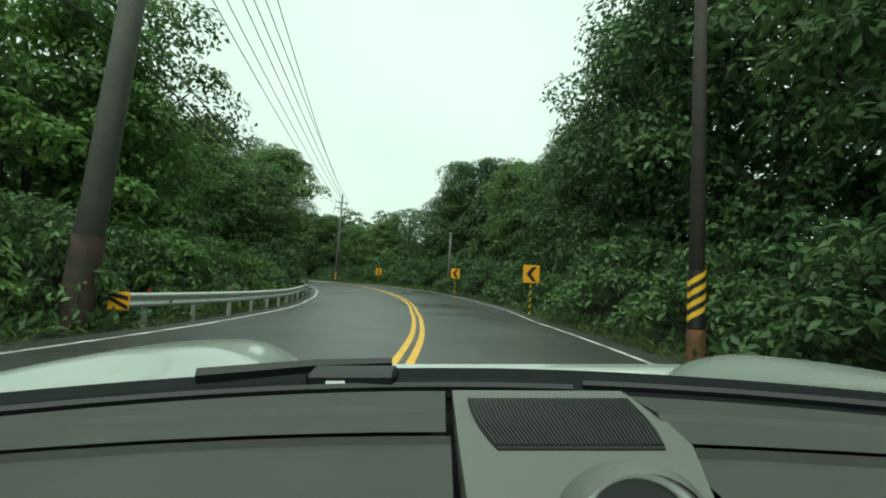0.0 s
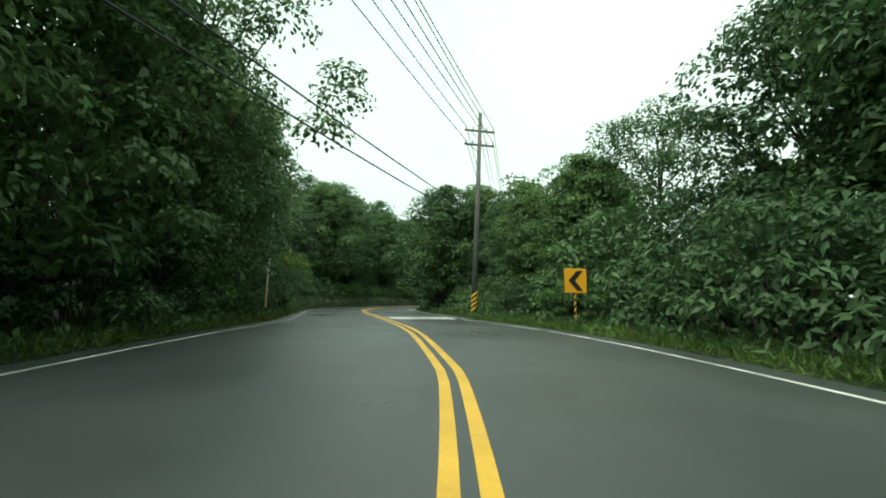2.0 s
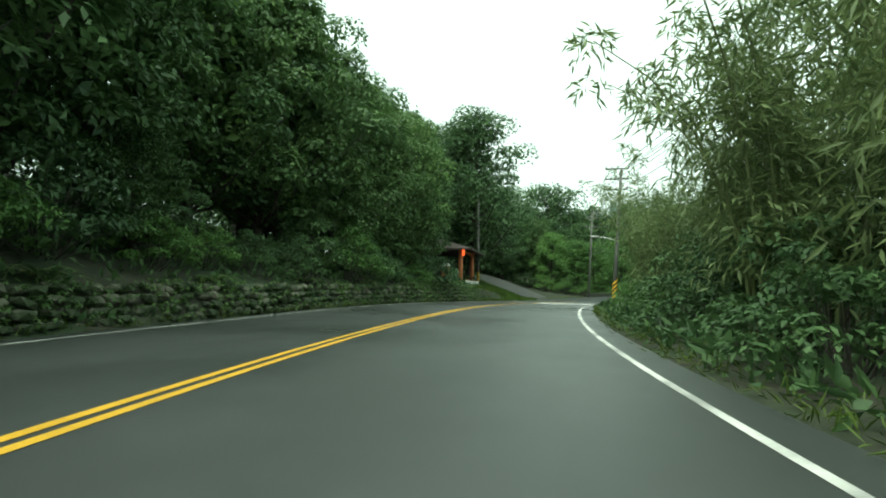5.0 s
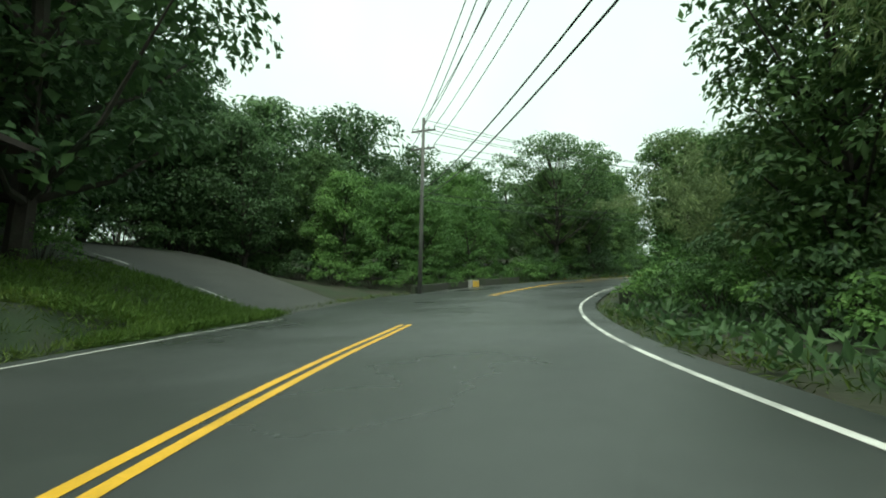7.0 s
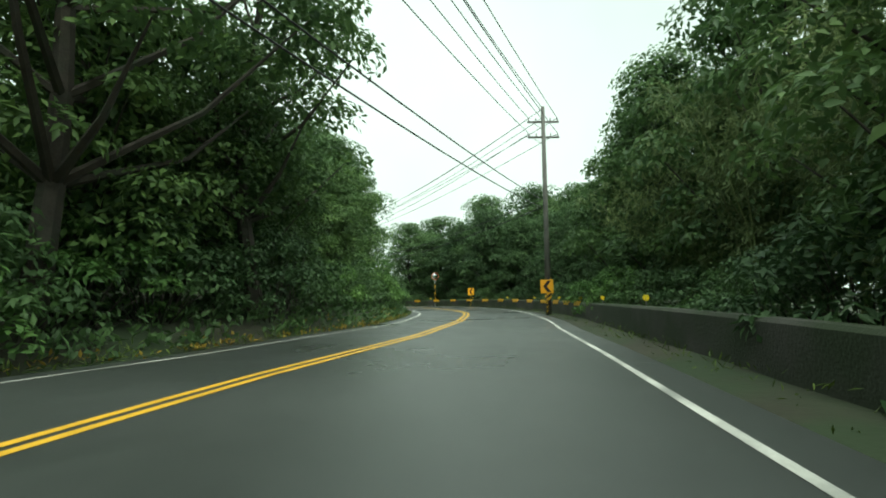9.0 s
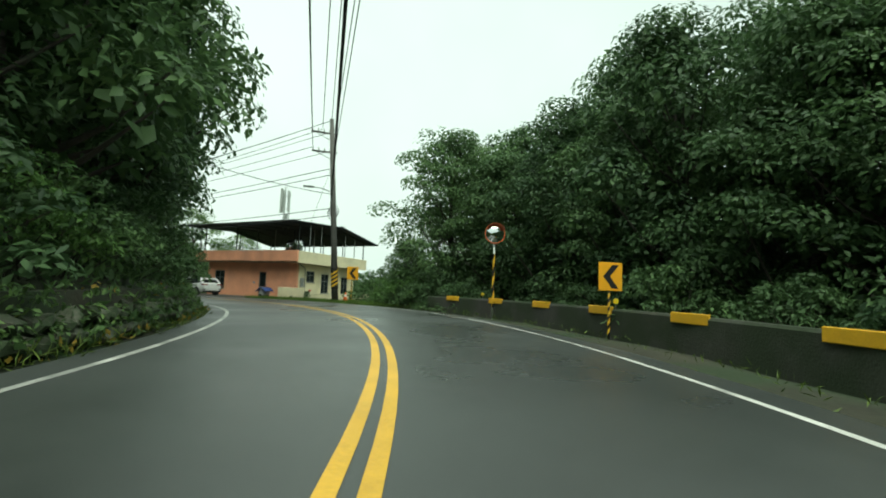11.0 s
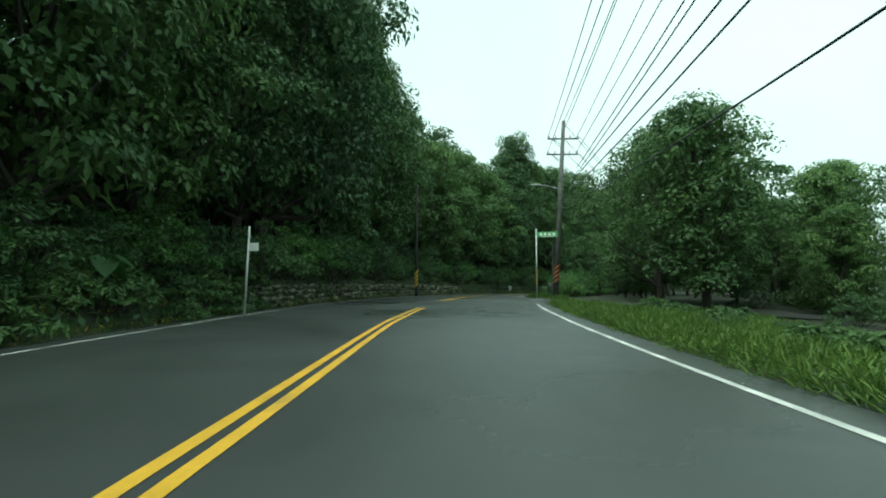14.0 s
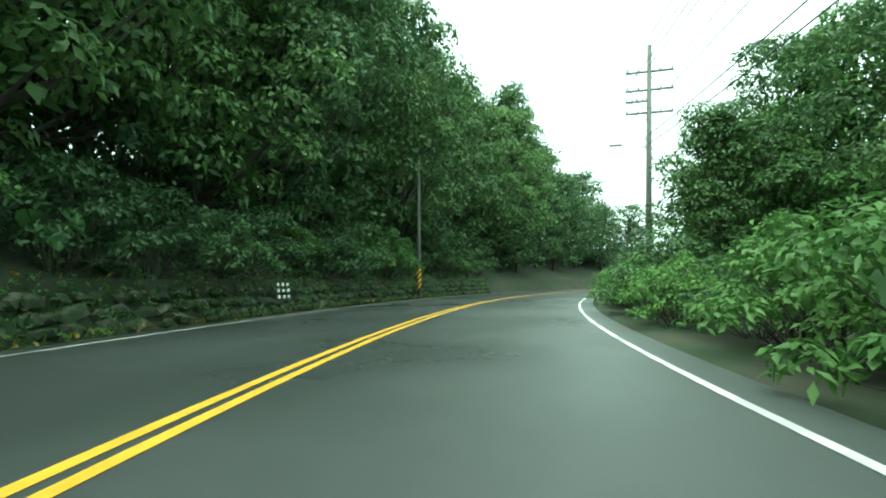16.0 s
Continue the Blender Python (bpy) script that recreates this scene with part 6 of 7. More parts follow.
M_SHEET = mat("dark_roof_sheet", (0.028, 0.036, 0.045), 0.6, vary=0.3, scale=2.0)
M_FRAME = mat("window_frame_aluminium", (0.2, 0.21, 0.2), 0.4, 0.6, vary=0.15)
M_STEEL_TANK = mat("stainless_tank", (0.62, 0.63, 0.62), 0.25, 1.0, vary=0.1)
M_GLASS_DARK = mat("dark_window_glass", (0.02, 0.025, 0.028), 0.08, vary=0.2, spec=0.6)
M_DOOR = mat("worn_metal_door", (0.3, 0.31, 0.3), 0.5, 0.3, vary=0.25, scale=3)
M_PLAQUE = mat("blue_plaque", (0.05, 0.3, 0.42), 0.4, vary=0.1)

HOUSE = pose(9.05, 230.2, 0.0, 0, 0, 34.7)
single_wire(on_pole("house", -0.2, 9.4), HOUSE @ Vector((4.0, 3.0, 6.7)), 0.2, "thin service cable to the terrace roof", 0.012)
house = thing("house", "one-storey salmon and cream house with a covered roof terrace", "house", HOUSE)


def wall_with_holes(axis, fixed, thick, lo, hi, z0, z1, holes, material, name):
    """A thick wall in the plane axis = fixed, with rectangular openings (from, to, bottom, top) cut right through."""
    bm = bmesh.new()
    cuts = sorted({lo, hi, *[h[0] for h in holes], *[h[1] for h in holes]})
    for a, b in zip(cuts, cuts[1:]):
        spans = [(z0, z1)]
        for h in holes:
            if h[0] <= a and b <= h[1]:
                spans = [q for p0, p1 in spans for q in ((p0, min(p1, h[2])), (max(p0, h[3]), p1)) if q[1] - q[0] > 1e-4]
        for p0, p1 in spans:
            if axis == "x":
                box(fixed, a, p0, fixed + thick, b, p1, 0, bm)
            else:
                box(a, fixed, p0, b, fixed + thick, p1, 0, bm)
    bmesh.ops.remove_doubles(bm, verts=list(bm.verts), dist=0.0005)
    return part(name, bm, material, house)


X0, X1, Y0, Y1 = 0.95, 8.6, 0.95, 13.5
front_holes = [(4.9, 5.85, -0.35, 2.15), (10.9, 12.4, 0.4, 2.2)]
side_holes = [(2.1, 3.1, 1.35, 2.35), (4.0, 5.0, 0.35, 2.15), (6.75, 7.7, 0.3, 1.95)]
wall_with_holes("x", X0, 0.2, Y0, Y1, -0.8, 3.1, front_holes, M_WALL_ORANGE, "front_wall")
wall_with_holes("y", Y0 - 0.004, 0.2, X0 + 0.2, X1, -2.2, 3.1, side_holes, M_WALL_CREAM, "side_wall")
wall_with_holes("x", X1 - 0.2, 0.2, Y0 + 0.2, Y1, -2.2, 3.1, [], M_WALL_CREAM, "back_wall")
wall_with_holes("y", Y1 - 0.2, 0.2, X0 + 0.2, X1 - 0.2, -0.8, 3.1, [], M_WALL_ORANGE, "end_wall")
part("terrace_slab", box(0.12, 0.12, 3.1, 9.28, 14.28, 3.3, 0.01), M_SOFFIT, house, "stained concrete slab and overhang")
part("floor", box(X0 + 0.2, Y0 + 0.2, -0.4, X1 - 0.2, Y1 - 0.2, -0.3), M_CONCRETE, house)
bm = bmesh.new()
box(0.0, 0.0, 3.12, 0.14, 14.4, 4.08, 0.01, bm)
part("parapet_front", bm, M_WALL_ORANGE, house, "salmon terrace parapet")
side = box(0.14, 0.003, 3.0, 9.4, 0.14, 4.05, 0.01)
for v in side.verts:
    # the coping falls a little towards the back
    v.co.z -= 0.026 * v.co.x
part("parapet_side", side, M_WALL_CREAM, house, "cream terrace parapet")
part("parapet_back", box(9.26, 0.14, 2.95, 9.4, 14.4, 3.8, 0.01), M_WALL_CREAM, house)
part("parapet_end", box(0.14, 14.26, 3.12, 9.26, 14.4, 4.05, 0.01), M_WALL_ORANGE, house)
part("soffit_strip", box(0.14, 0.14, 3.0, 0.95, 14.2, 3.1, 0.02), M_SOFFIT, house)


def window_unit(axis, at, a, b, z0, z1, bars, name="window"):
    w = part(name, bmesh.new(), M_FRAME, house, "aluminium window with dark panes")
    bm = bmesh.new()

    def piece(p0, p1, q0, q1, d0, d1):
        if axis == "x":
            box(at + d0, p0, q0, at + d1, p1, q1, 0.004, bm)
        else:
            box(p0, at + d0, q0, p1, at + d1, q1, 0.004, bm)

    t = 0.05
    piece(a, b, z0, z0 + t, 0.03, 0.11)
    piece(a, b, z1 - t, z1, 0.03, 0.11)
    piece(a, a + t, z0 + t, z1 - t, 0.03, 0.11)
    piece(b - t, b, z0 + t, z1 - t, 0.03, 0.11)
    for k in range(1, bars):
        m = a + (b - a) * k / bars
        piece(m - 0.02, m + 0.02, z0 + t, z1 - t, 0.04, 0.1)
    zm = z0 + (z1 - z0) * 0.62
    piece(a + t, b - t, zm - 0.02, zm + 0.02, 0.042, 0.098)
    part("window_frame", bm, M_FRAME, w)
    for k in range(bars):
        p0, p1 = a + (b - a) * k / bars + 0.025, a + (b - a) * (k + 1) / bars - 0.025
        pane = box(at + 0.062, p0, z0 + t, at + 0.074, p1, z1 - t) if axis == "x" else box(p0, at + 0.062, z0 + t, p1, at + 0.074, z1 - t)
        part("pane", pane, M_GLASS_DARK, w, "dark glass pane")
    sill = box(at - 0.06, a - 0.06, z0 - 0.06, at + 0.02, b + 0.06, z0, 0.008) if axis == "x" else box(a - 0.06, at - 0.06, z0 - 0.06, b + 0.06, at + 0.02, z0, 0.008)
    part("window_sill", sill, M_CONCRETE, w)
    return w


window_unit("x", X0, 10.9, 12.4, 0.4, 2.2, 2)
for a, b, z0, z1 in side_holes:
    window_unit("y", Y0, a, b, z0, z1, 2)
door = part("door", box(X0 + 0.06, 4.97, -0.32, X0 + 0.11, 5.78, 0.75, 0.006), M_DOOR, house, "worn grey metal door with a dark screen above")
part("screen", box(X0 + 0.07, 4.97, 0.78, X0 + 0.1, 5.78, 2.1, 0.004), M_GLASS_DARK, door, "dark screen panel")
part("door_frame", box(X0 + 0.02, 4.9, -0.34, X0 + 0.13, 4.97, 2.15, 0.004), M_FRAME, door)
part("door_frame", box(X0 + 0.02, 5.78, -0.34, X0 + 0.13, 5.85, 2.15, 0.004), M_FRAME, door)
part("door_handle", rod([(X0 + 0.04, 5.66, 0.3), (X0 - 0.02, 5.66, 0.3), (X0 - 0.02, 5.56, 0.3)], 0.012, 6), M_METAL, door)
part("plaque", box(X0 - 0.015, 6.4, 1.05, X0 - 0.002, 6.62, 1.2, 0.003), M_PLAQUE, house, "small blue enamel plaque")
part("meter_box", box(1.35, Y0 - 0.16, 0.9, 1.7, Y0 - 0.006, 1.7, 0.015), M_DOOR, house, "grey meter box")
part("drain_pipe", rod([(1.05, Y0 - 0.07, 2.95), (1.85, Y0 - 0.07, 2.6), (1.9, Y0 - 0.07, 0.6)], 0.035, 8), M_FRAME, house)

# terrace roof on posts: gently pitched dark sheeting with ribs
EAVE_F, EAVE_B, RIDGE = 6.5, 5.45, 6.62
RX0, RXM, RX1, RY0, RY1 = -1.3, 4.7, 10.1, -0.85, 15.4
bm = bmesh.new()
ny = 60
for i in range(ny):
    y0, y1 = RY0 + (RY1 - RY0) * i / ny, RY0 + (RY1 - RY0) * (i + 1) / ny
    for xa, za, xb, zb in ((RX0, EAVE_F, RXM, RIDGE), (RXM, RIDGE, RX1, EAVE_B)):
        u0, u1 = 0.035 * (i % 2), 0.035 * ((i + 1) % 2)
        bm.faces.new([bm.verts.new(v) for v in ((xa, y0, za + u0), (xb, y0, zb + u0), (xb, y1, zb + u1), (xa, y1, za + u1))])
bmesh.ops.remove_doubles(bm, verts=list(bm.verts), dist=0.001)
roof = part("terrace_roof", bm, M_SHEET, house, "dark ribbed sheet-metal roof over the terrace")
roof.modifiers.new("thickness", "SOLIDIFY").thickness = 0.03
part("ridge_cap", box(RXM - 0.18, RY0, RIDGE + 0.03, RXM + 0.18, RY1, RIDGE + 0.07, 0.01), M_SHEET, house)
part("fascia", box(RX0 - 0.03, RY0, EAVE_F - 0.1, RX0, RY1, EAVE_F + 0.05), M_DARKMETAL, house)
part("fascia", box(RX1, RY0, EAVE_B - 0.1, RX1 + 0.03, RY1, EAVE_B + 0.05), M_DARKMETAL, house)
for k, yy in enumerate(np.linspace(0.25, 14.1, 6)):
    for px, top in ((0.3, EAVE_F + 0.02), (4.9, RIDGE - 0.03), (9.1, EAVE_B + 0.2)):
        if px < 1 and k in (1, 2, 4):
            continue
        part("terrace_post", box(px - 0.04, yy - 0.04, 3.3, px + 0.04, yy + 0.04, top, 0.006), M_METAL if (k + int(px)) % 3 else M_DARKMETAL, house)
    part("rafter", rod([(RX0 + 0.1, yy, EAVE_F - 0.06), (RXM, yy, RIDGE - 0.06), (RX1 - 0.1, yy, EAVE_B - 0.06)], 0.045, 4), M_DARKMETAL, house)
for px in (1.6, 3.0, 6.3, 7.7):
    part("terrace_post", box(px - 0.03, 0.22, 3.3, px + 0.03, 0.28, EAVE_F + 0.2 if px < 5 else EAVE_B + 0.5, 0.005), M_METAL, house)
part("terrace_post", box(0.26, 13.3, 3.3, 0.34, 13.38, EAVE_F, 0.006), M_DARKMETAL, house)
part("brace", rod([(0.3, 13.34, 5.7), (-0.7, 13.34, EAVE_F - 0.05)], 0.03, 6), M_DARKMETAL, house)
part("railing", rod([(0.3, 14.1, 4.9), (9.1, 14.1, 4.9)], 0.025, 6), M_DARKMETAL, house)


def water_tank(lx, ly, z, r, h, label):
    t = thing("water_tank", label, "water tank", HOUSE @ Matrix.Translation((lx, ly, z)), "rooftop tanks")
    prof = [(0.0, r * 0.9), (0.08, r), (h * 0.3, r), (h * 0.32, r * 1.03), (h * 0.36, r), (h * 0.62, r), (h * 0.64, r * 1.03), (h * 0.68, r), (h * 0.92, r), (h * 1.0, r * 0.55), (h * 1.04, 0.16)]
    bm = bmesh.new()
    rings = [[bm.verts.new((rr * math.cos(a), rr * math.sin(a), zz)) for a in (2 * math.pi * i / 20 for i in range(20))] for zz, rr in prof]
    for r0, r1 in zip(rings, rings[1:]):
        for i in range(20):
            bm.faces.new((r0[i], r0[(i + 1) % 20], r1[(i + 1) % 20], r1[i]))
    bm.faces.new(rings[-1])
    bm.faces.new(rings[0][::-1])
    part("body", bm, M_STEEL_TANK, t, smooth=True)
    part("pipe", rod([(r + 0.05, 0, 0.1), (r + 0.05, 0, h * 0.8)], 0.02, 6), M_METAL, t)
    return t


water_tank(1.1, 1.2, 3.3, 0.46, 1.95, "small ribbed stainless water tank under the terrace roof")
water_tank(1.3, 2.4, 3.3, 0.42, 1.75, "small ribbed stainless water tank under the terrace roof")
mast = thing("antenna_mast", "cluster of pale antenna panels on a roof mast", "antenna", HOUSE @ Matrix.Translation((3.2, 5.6, 6.55)))
part("pole", rod([(0, 0, -0.1), (0, 0, 4.1)], 0.05, 8), M_METAL, mast)
part("pole", rod([(0.05, -0.62, -0.1), (0.05, -0.62, 3.6)], 0.04, 8), M_METAL, mast)
part("whip", rod([(0, -0.3, 2.6), (0, -0.3, 5.2)], 0.012, 5), M_METAL, mast)
for zz in (1.9, 3.2):
    part("bracket", rod([(0.02, -0.8, zz), (0.0, 0.45, zz)], 0.03, 6), M_METAL, mast)
for px, py, z0, z1, turn in ((-0.16, 0.3, 1.5, 3.95, 25), (-0.18, -0.02, 1.5, 3.7, -10), (-0.1, -0.62, 1.55, 3.65, -25), (0.2, -0.35, 1.6, 3.4, 160)):
    pn = part("panel", box(-0.07, -0.14, z0, 0.07, 0.14, z1, 0.025, segments=2), M_GALV, mast, "pale antenna panel")
    pn.matrix_basis = pose(px, py, 0, 0, 0, turn)
part("radio_box", box(-0.15, -0.45, 0.9, 0.1, -0.1, 1.4, 0.02), M_GALV, mast)
part("cable", rod([(-0.05, -0.1, 1.4), (-0.12, 0.05, 1.0), (-0.02, 0.06, 0.1)], 0.025, 6), M_CABLE, mast)

# low cream wall in front of the side yard
yard = thing("yard_wall", "low cream-painted yard wall beside the house", "wall", HOUSE)
part("front", box(-0.25, -1.2, -1.6, -0.1, 1.9, 0.82, 0.015), M_WALL_CREAM, yard)
part("side", box(-0.1, -1.2, -2.6, 8.6, -1.05, 0.3, 0.015), M_WALL_CREAM, yard)
part("coping", box(-0.1, -1.24, 0.3, 8.6, -1.01, 0.35, 0.01), M_WALL_CREAM, yard)
part("yard_floor", box(-0.1, -1.05, -0.7, 8.6, 0.9, -0.45), M_CONCRETE, yard)
forecourt = ribbon("forecourt", lambda s: right_line(s) - 4.6 * ease(s, 243, 246) * (1 - ease(s, 256.5, 259)) - 0.45, lambda s: right_line(s) - 0.45, 243.2, 258.8, 0.03, M_ASPHALT_OLD, 0.5)
tagged(forecourt, "worn asphalt forecourt between the road and the house", "paving", kind="structure")
apron = thing("house_apron", "worn asphalt apron in front of the house", "paving", HOUSE)
for k in range(5):
    part("slab", box(-2.2, 2.0 + 2.5 * k, -0.6, 0.94, 4.488 + 2.5 * k, -0.33, 0.015), M_ASPHALT_OLD, apron)


# ---- vehicles and small things by the house ----
M_CARPAINT = mat("white_car_paint", (0.78, 0.79, 0.78), 0.25, vary=0.03, coat=0.6)
M_TYRE = mat("tyre_rubber", (0.02, 0.02, 0.02), 0.8, vary=0.2)
M_RIM = mat("dark_alloy", (0.05, 0.05, 0.055), 0.4, 0.6, vary=0.1)
M_PLASTIC = mat("black_plastic", (0.018, 0.018, 0.019), 0.55, vary=0.2)
M_LAMP_RED = mat("tail_lamp_red", (0.17, 0.012, 0.012), 0.15, vary=0.1, coat=0.5)
M_LAMP_CLEAR = mat("head_lamp_clear", (0.6, 0.62, 0.62), 0.1, vary=0.05, coat=0.5)
M_CAR_GLASS = mat("tinted_car_glass", (0.012, 0.016, 0.016), 0.04, vary=0.05, spec=0.7)
M_CHROME = mat("chrome", (0.7, 0.7, 0.7), 0.1, 1.0, vary=0.03)


def suv(m):
    """A compact crossover: lower body, cabin, glass, lamps, wheels. x runs to its nose."""
    car = thing("parked_car", "white compact crossover parked beside the house", "car", m)
    # body sections along x: (x, half width at the waist, sill z, waist z, top z of the shoulder)
    rows = [(-2.14, 0.74, 0.46, 0.86, 1.06), (-2.05, 0.86, 0.36, 0.90, 1.13), (-1.6, 0.90, 0.30, 0.90, 1.13), (-0.8, 0.90, 0.28, 0.86, 1.06), (0.2, 0.90, 0.28, 0.82, 0.99), (0.9, 0.90, 0.28, 0.80, 0.98), (1.25, 0.89, 0.30, 0.78, 0.95), (1.75, 0.86, 0.34, 0.74, 0.88), (2.05, 0.76, 0.38, 0.66, 0.78), (2.16, 0.60, 0.44, 0.60, 0.70)]
    bm = bmesh.new()
    rings = []
    for x, w, z0, z1, z2 in rows:
        pts = [(-w * 0.86, z0), (-w, z0 + 0.12), (-w, z1), (-w * 0.93, z2), (-w * 0.6, z2 + 0.035), (0, z2 + 0.05), (w * 0.6, z2 + 0.035), (w * 0.93, z2), (w, z1), (w, z0 + 0.12), (w * 0.86, z0)]
        rings.append([bm.verts.new((x, yy, zz)) for yy, zz in pts])
    for r0, r1 in zip(rings, rings[1:]):
        n = len(r0)
        for i in range(n):
            bm.faces.new((r0[i], r0[(i + 1) % n], r1[(i + 1) % n], r1[i]))
    bm.faces.new(rings[0])
    bm.faces.new(rings[-1][::-1])
    bmesh.ops.recalc_face_normals(bm, faces=list(bm.faces))
    body = part("body", bm, M_CARPAINT, car, "glossy white body", smooth=True)
    bev = body.modifiers.new("soft_edges", "BEVEL")
    bev.width, bev.segments, bev.angle_limit = 0.03, 2, radians(25)
    # cabin: glass all round under a white roof
    bm = bmesh.new()
    side_l = [bm.verts.new((-2.03, 0.64, 1.12)), bm.verts.new((-1.56, 0.6, 1.47)), bm.verts.new((-0.9, 0.66, 1.55)), bm.verts.new((0.0, 0.66, 1.55)), bm.verts.new((0.5, 0.65, 1.46)), bm.verts.new((1.25, 0.78, 0.97)), bm.verts.new((0.0, 0.86, 0.98)), bm.verts.new((-1.1, 0.86, 1.1))]
    side_r = [bm.verts.new((v.co.x, -v.co.y, v.co.z)) for v in side_l]
    bm.faces.new(side_l)
    bm.faces.new(side_r[::-1])
    for i in (0, 1, 2, 3, 4):
        bm.faces.new((side_l[i + 1], side_l[i], side_r[i], side_r[i + 1]))
    part("glasshouse", bm, M_CAR_GLASS, car, "tinted windows")
    bm = bmesh.new()
    prof = [(-1.75, 1.44), (-1.5, 1.52), (-0.9, 1.6), (-0.3, 1.62), (0.1, 1.6), (0.52, 1.5)]
    top = [[bm.verts.new((x, yy, z - (0.05 if abs(yy) > 0.6 else 0.0))) for yy in (-0.69, -0.6, 0, 0.6, 0.69)] for x, z in prof]
    for r0, r1 in zip(top, top[1:]):
        for i in range(4):
            bm.faces.new((r0[i], r0[i + 1], r1[i + 1], r1[i]))
    roofp = part("roof_panel", bm, M_CARPAINT, car, smooth=True)
    roofp.modifiers.new("thickness", "SOLIDIFY").thickness = 0.05
    for sgn in (-1, 1):
        part("roof_rail", rod([(-1.45, sgn * 0.64, 1.53), (-1.3, sgn * 0.64, 1.63), (0.1, sgn * 0.64, 1.65), (0.3, sgn * 0.64, 1.57)], 0.02, 6), M_CHROME, car)
        part("rear_pillar", rod([(-1.93, sgn * 0.76, 1.08), (-1.42, sgn * 0.66, 1.5)], 0.14, 8), M_CARPAINT, car)
        part("front_pillar", rod([(0.52, sgn * 0.67, 1.48), (1.25, sgn * 0.8, 0.97)], 0.03, 6), M_CARPAINT, car)
        part("middle_pillar", rod([(-0.3, sgn * 0.86, 0.98), (-0.25, sgn * 0.67, 1.56)], 0.03, 6), M_PLASTIC, car)
        part("wing_mirror", box(0.75, sgn * 0.9 - 0.1, 0.98, 0.95, sgn * 0.9 + 0.1, 1.12, 0.04, segments=2), M_CARPAINT, car)
        part("sill", box(-1.0, sgn * 0.88 - 0.04, 0.22, 0.95, sgn * 0.88 + 0.04, 0.36, 0.02), M_PLASTIC, car, "black sill cladding")
        part("tail_lamp", box(-2.15, sgn * 0.64 - 0.23, 0.92, -1.9, sgn * 0.64 + 0.23, 1.06, 0.04, segments=2), M_LAMP_RED, car, "red tail lamp")
        part("reflector", box(-2.17, sgn * 0.72 - 0.12, 0.52, -2.08, sgn * 0.72 + 0.12, 0.62, 0.02), M_PLASTIC, car)
        part("head_lamp", box(1.88, sgn * 0.62 - 0.18, 0.68, 2.12, sgn * 0.62 + 0.14, 0.8, 0.04), M_LAMP_CLEAR, car, "clear head lamp")
        for hx in (-0.75, 0.2):
            part("door_handle", box(hx - 0.1, sgn * 0.905 - 0.015, 0.86, hx + 0.1, sgn * 0.905 + 0.015, 0.9, 0.008), M_CHROME, car)
        for wx in (-1.32, 1.32):
            part("wheel_arch", disc(0.43, 0.1, 24, m=Matrix.Translation((wx, sgn * 0.865, 0.34)) @ Matrix.Rotation(math.pi / 2, 4, "X")), M_PLASTIC, car, "black wheel arch")
            wheel = part("wheel", disc(0.2, 0.21, 20, m=Matrix.Translation((wx, sgn * 0.82, 0.33)) @ Matrix.Rotation(math.pi / 2, 4, "X")), M_RIM, car)
            bm = bmesh.new()
            tyre = [(0.2, -0.1), (0.31, -0.105), (0.335, -0.07), (0.335, 0.07), (0.31, 0.105), (0.2, 0.1)]
            tr = [[bm.verts.new((wx + rr * math.cos(a), sgn * 0.82 + dy, 0.33 + rr * math.sin(a))) for rr, dy in tyre] for a in (2 * math.pi * i / 24 for i in range(24))]
            for i in range(24):
                for j in range(5):
                    bm.faces.new((tr[i][j], tr[i][j + 1], tr[(i + 1) % 24][j + 1], tr[(i + 1) % 24][j]))
            part("tyre", bm, M_TYRE, wheel, "black rubber tyre", smooth=True)
            for k in range(5):
                a = 2 * math.pi * k / 5
                part("spoke", rod([(wx, sgn * 0.93, 0.33), (wx + 0.2 * math.cos(a), sgn * 0.925, 0.33 + 0.2 * math.sin(a))], 0.025, 5), M_RIM, wheel)
    part("rear_bumper", box(-2.19, -0.78, 0.32, -2.0, 0.78, 0.46, 0.04, segments=2), M_PLASTIC, car, "black rear bumper")
    part("diffuser_trim", box(-2.205, -0.62, 0.4, -2.185, 0.62, 0.43, 0.006), M_CHROME, car, "thin bright bumper trim")
    part("number_plate", box(-2.165, -0.24, 0.72, -2.14, 0.24, 0.84, 0.005), M_REFLECT_W, car, "plain white plate")
    part("badge", disc(0.05, 0.02, 12, m=Matrix.Translation((-2.13, 0, 0.95)) @ Matrix.Rotation(math.pi / 2, 4, "Y")), M_CHROME, car)
    part("spoiler", box(-1.98, -0.62, 1.46, -1.62, 0.62, 1.52, 0.02), M_CARPAINT, car)
    return car


x, y = spot(254.05, -4.55)
suv(pose(x, y, 0.0, 0, 0, math.degrees(heading(254.05)) + 3) @ Matrix.Translation((0, 0, rise(254.05) + 0.035)) @ Matrix.Diagonal((1, 1, 0.92, 1)))

M_BLUE = mat("blue_cloth", (0.03, 0.06, 0.22), 0.8, vary=0.3, scale=8)
M_REDPL = mat("red_plastic", (0.5, 0.03, 0.02), 0.3, vary=0.1)
M_SCOOT = mat("scooter_panel_grey", (0.3, 0.31, 0.33), 0.35, vary=0.1)


